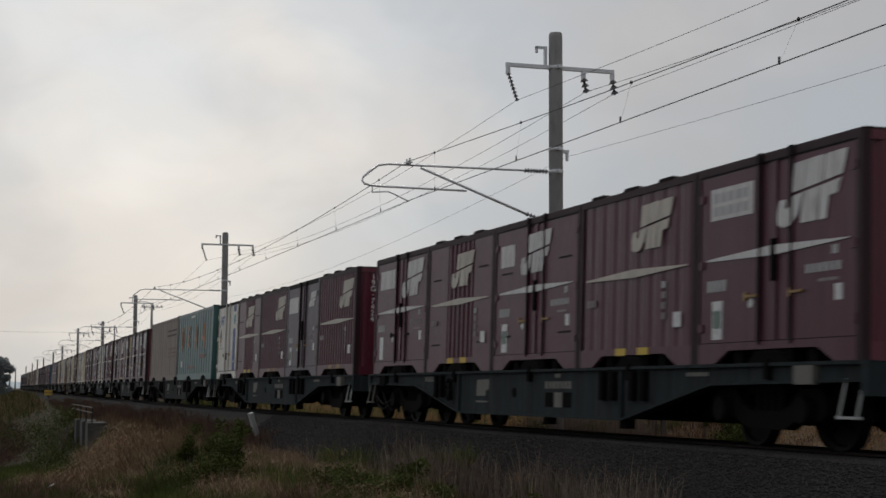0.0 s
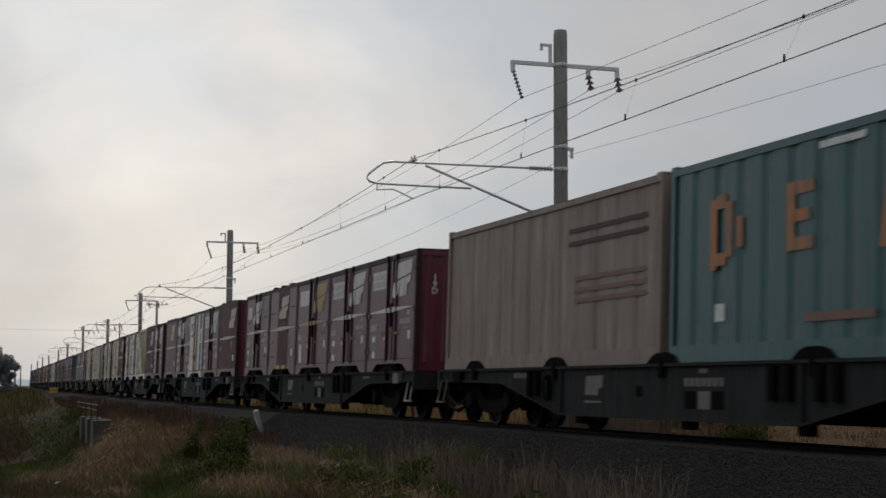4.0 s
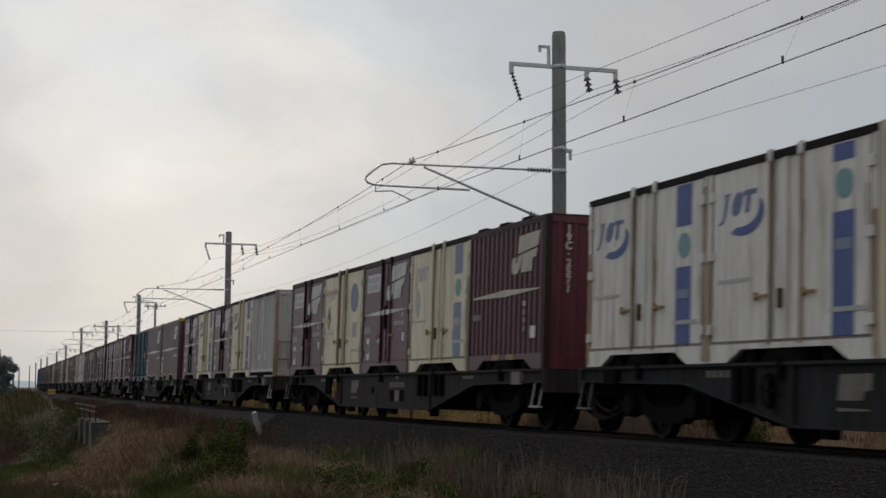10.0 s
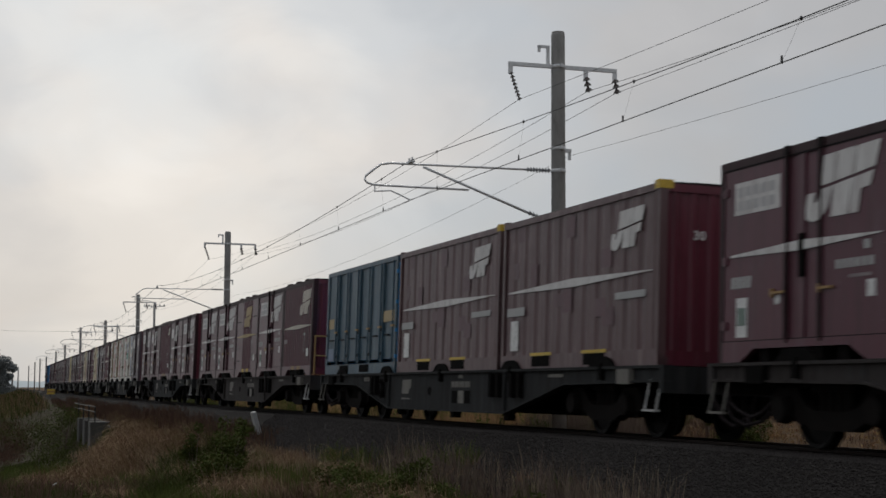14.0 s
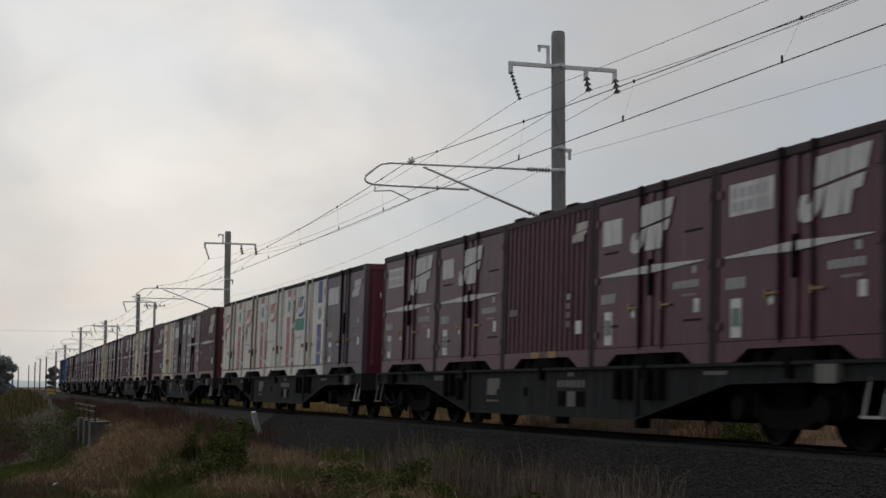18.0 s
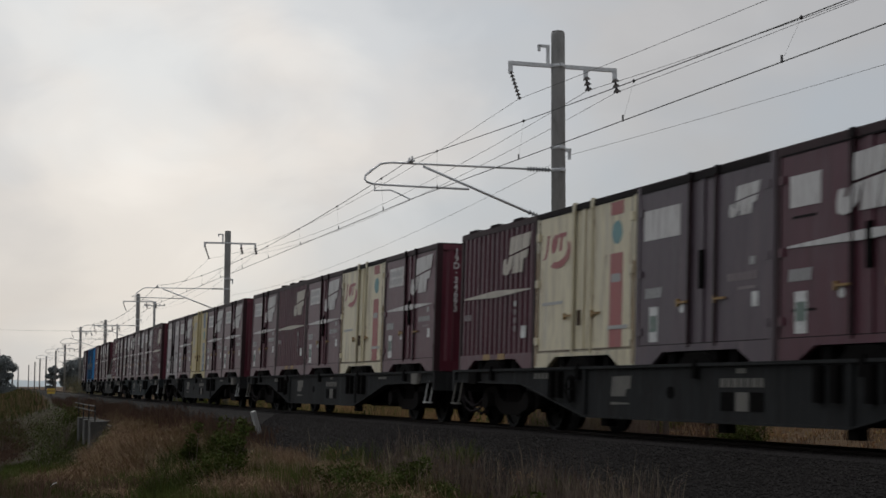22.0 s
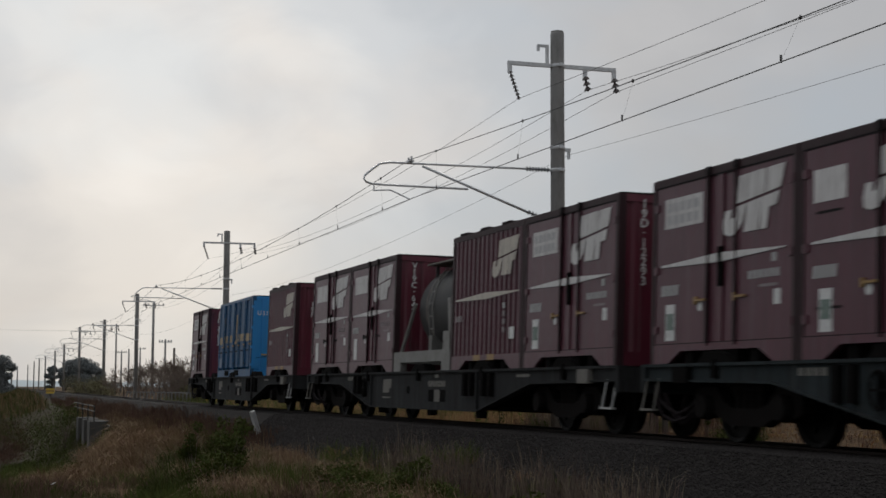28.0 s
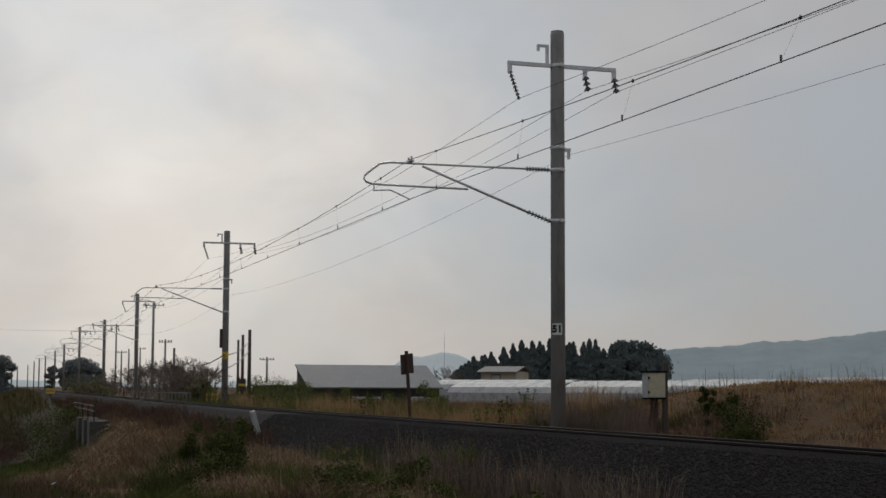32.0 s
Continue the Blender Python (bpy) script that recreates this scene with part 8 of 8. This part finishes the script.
shrubs_at(((452, 86, 1.5, 0.8), (472, 86, 1.7, 0.9), (490, 84, 1.8, 1.0), (508, 84, 1.6, 0.9), (528, 82, 1.7, 0.8), (548, 80, 1.4, 0.7), (575, 76, 1.2, 0.6), (612, 74, 1.3, 0.5), (655, 70, 1.0, 0.5), (700, 66, 1.1, 0.5), (760, 60, 1.5, 0.45), (772, 58, 1.2, 0.5)), 170, "fresh green bush on the far verge")
for i, (s, d, h, w) in enumerate(((29.6, 5.6, 1.15, 0.35), (28.6, 5.5, 0.85, 0.45), (27.9, 5.3, 0.7, 0.4), (30.4, 5.6, 1.35, 0.16), (28.2, 5.0, 0.5, 0.45), (34.8, 4.6, 0.45, 0.35), (36.4, 4.3, 0.5, 0.3))):
    leafy_shrub(s, d, h, w, 200 + i, M_LEAF, "leafy dark weed standing in the far verge")


def tall_weed(s, d, h, seed):
    """A few upright stems with leaves all the way up."""
    rnd = random.Random(seed)
    p = beside(s, d, 0)
    g = ground_z(p.x, p.y)
    leaves, stems = Shape(), Shape().tube([(0, 0, g - 0.05), (0.01, 0, g + h * 0.3)], 0.012, 5, 0.008)
    for _ in range(rnd.randint(3, 6)):
        tip = Vector((rnd.uniform(-.28, .28), rnd.uniform(-.28, .28), g + h * rnd.uniform(0.6, 1.0)))
        foot = Vector((tip.x * 0.3, tip.y * 0.3, g))
        stems.tube([foot, tip], 0.007, 4, 0.003, False)
        for i in range(16):
            clump(leaves, foot + (tip - foot) * (0.2 + 0.8 * i / 15), 0.055, 2, 0.05, rnd, 1.0)
    root = thing("tall_weed", stems, M_TWIG, "upright weed with fresh green leaves", "weed", "tall weeds of the verge")
    root.matrix_basis = Matrix.Translation((p.x, p.y, 0))
    part("foliage", leaves, M_FRESH if seed % 3 else M_LEAF, root)


rnd_weed = random.Random(9)
for i in range(60):
    s_weed = rnd_weed.uniform(36, 92)
    tall_weed(s_weed, rnd_weed.uniform(3.2, 7.5), rnd_weed.uniform(0.6, 1.1) * (1 + 0.9 * ease(48, 80, s_weed)), 300 + i)

# ---------------------------------------------------------------- the train's run
motions()
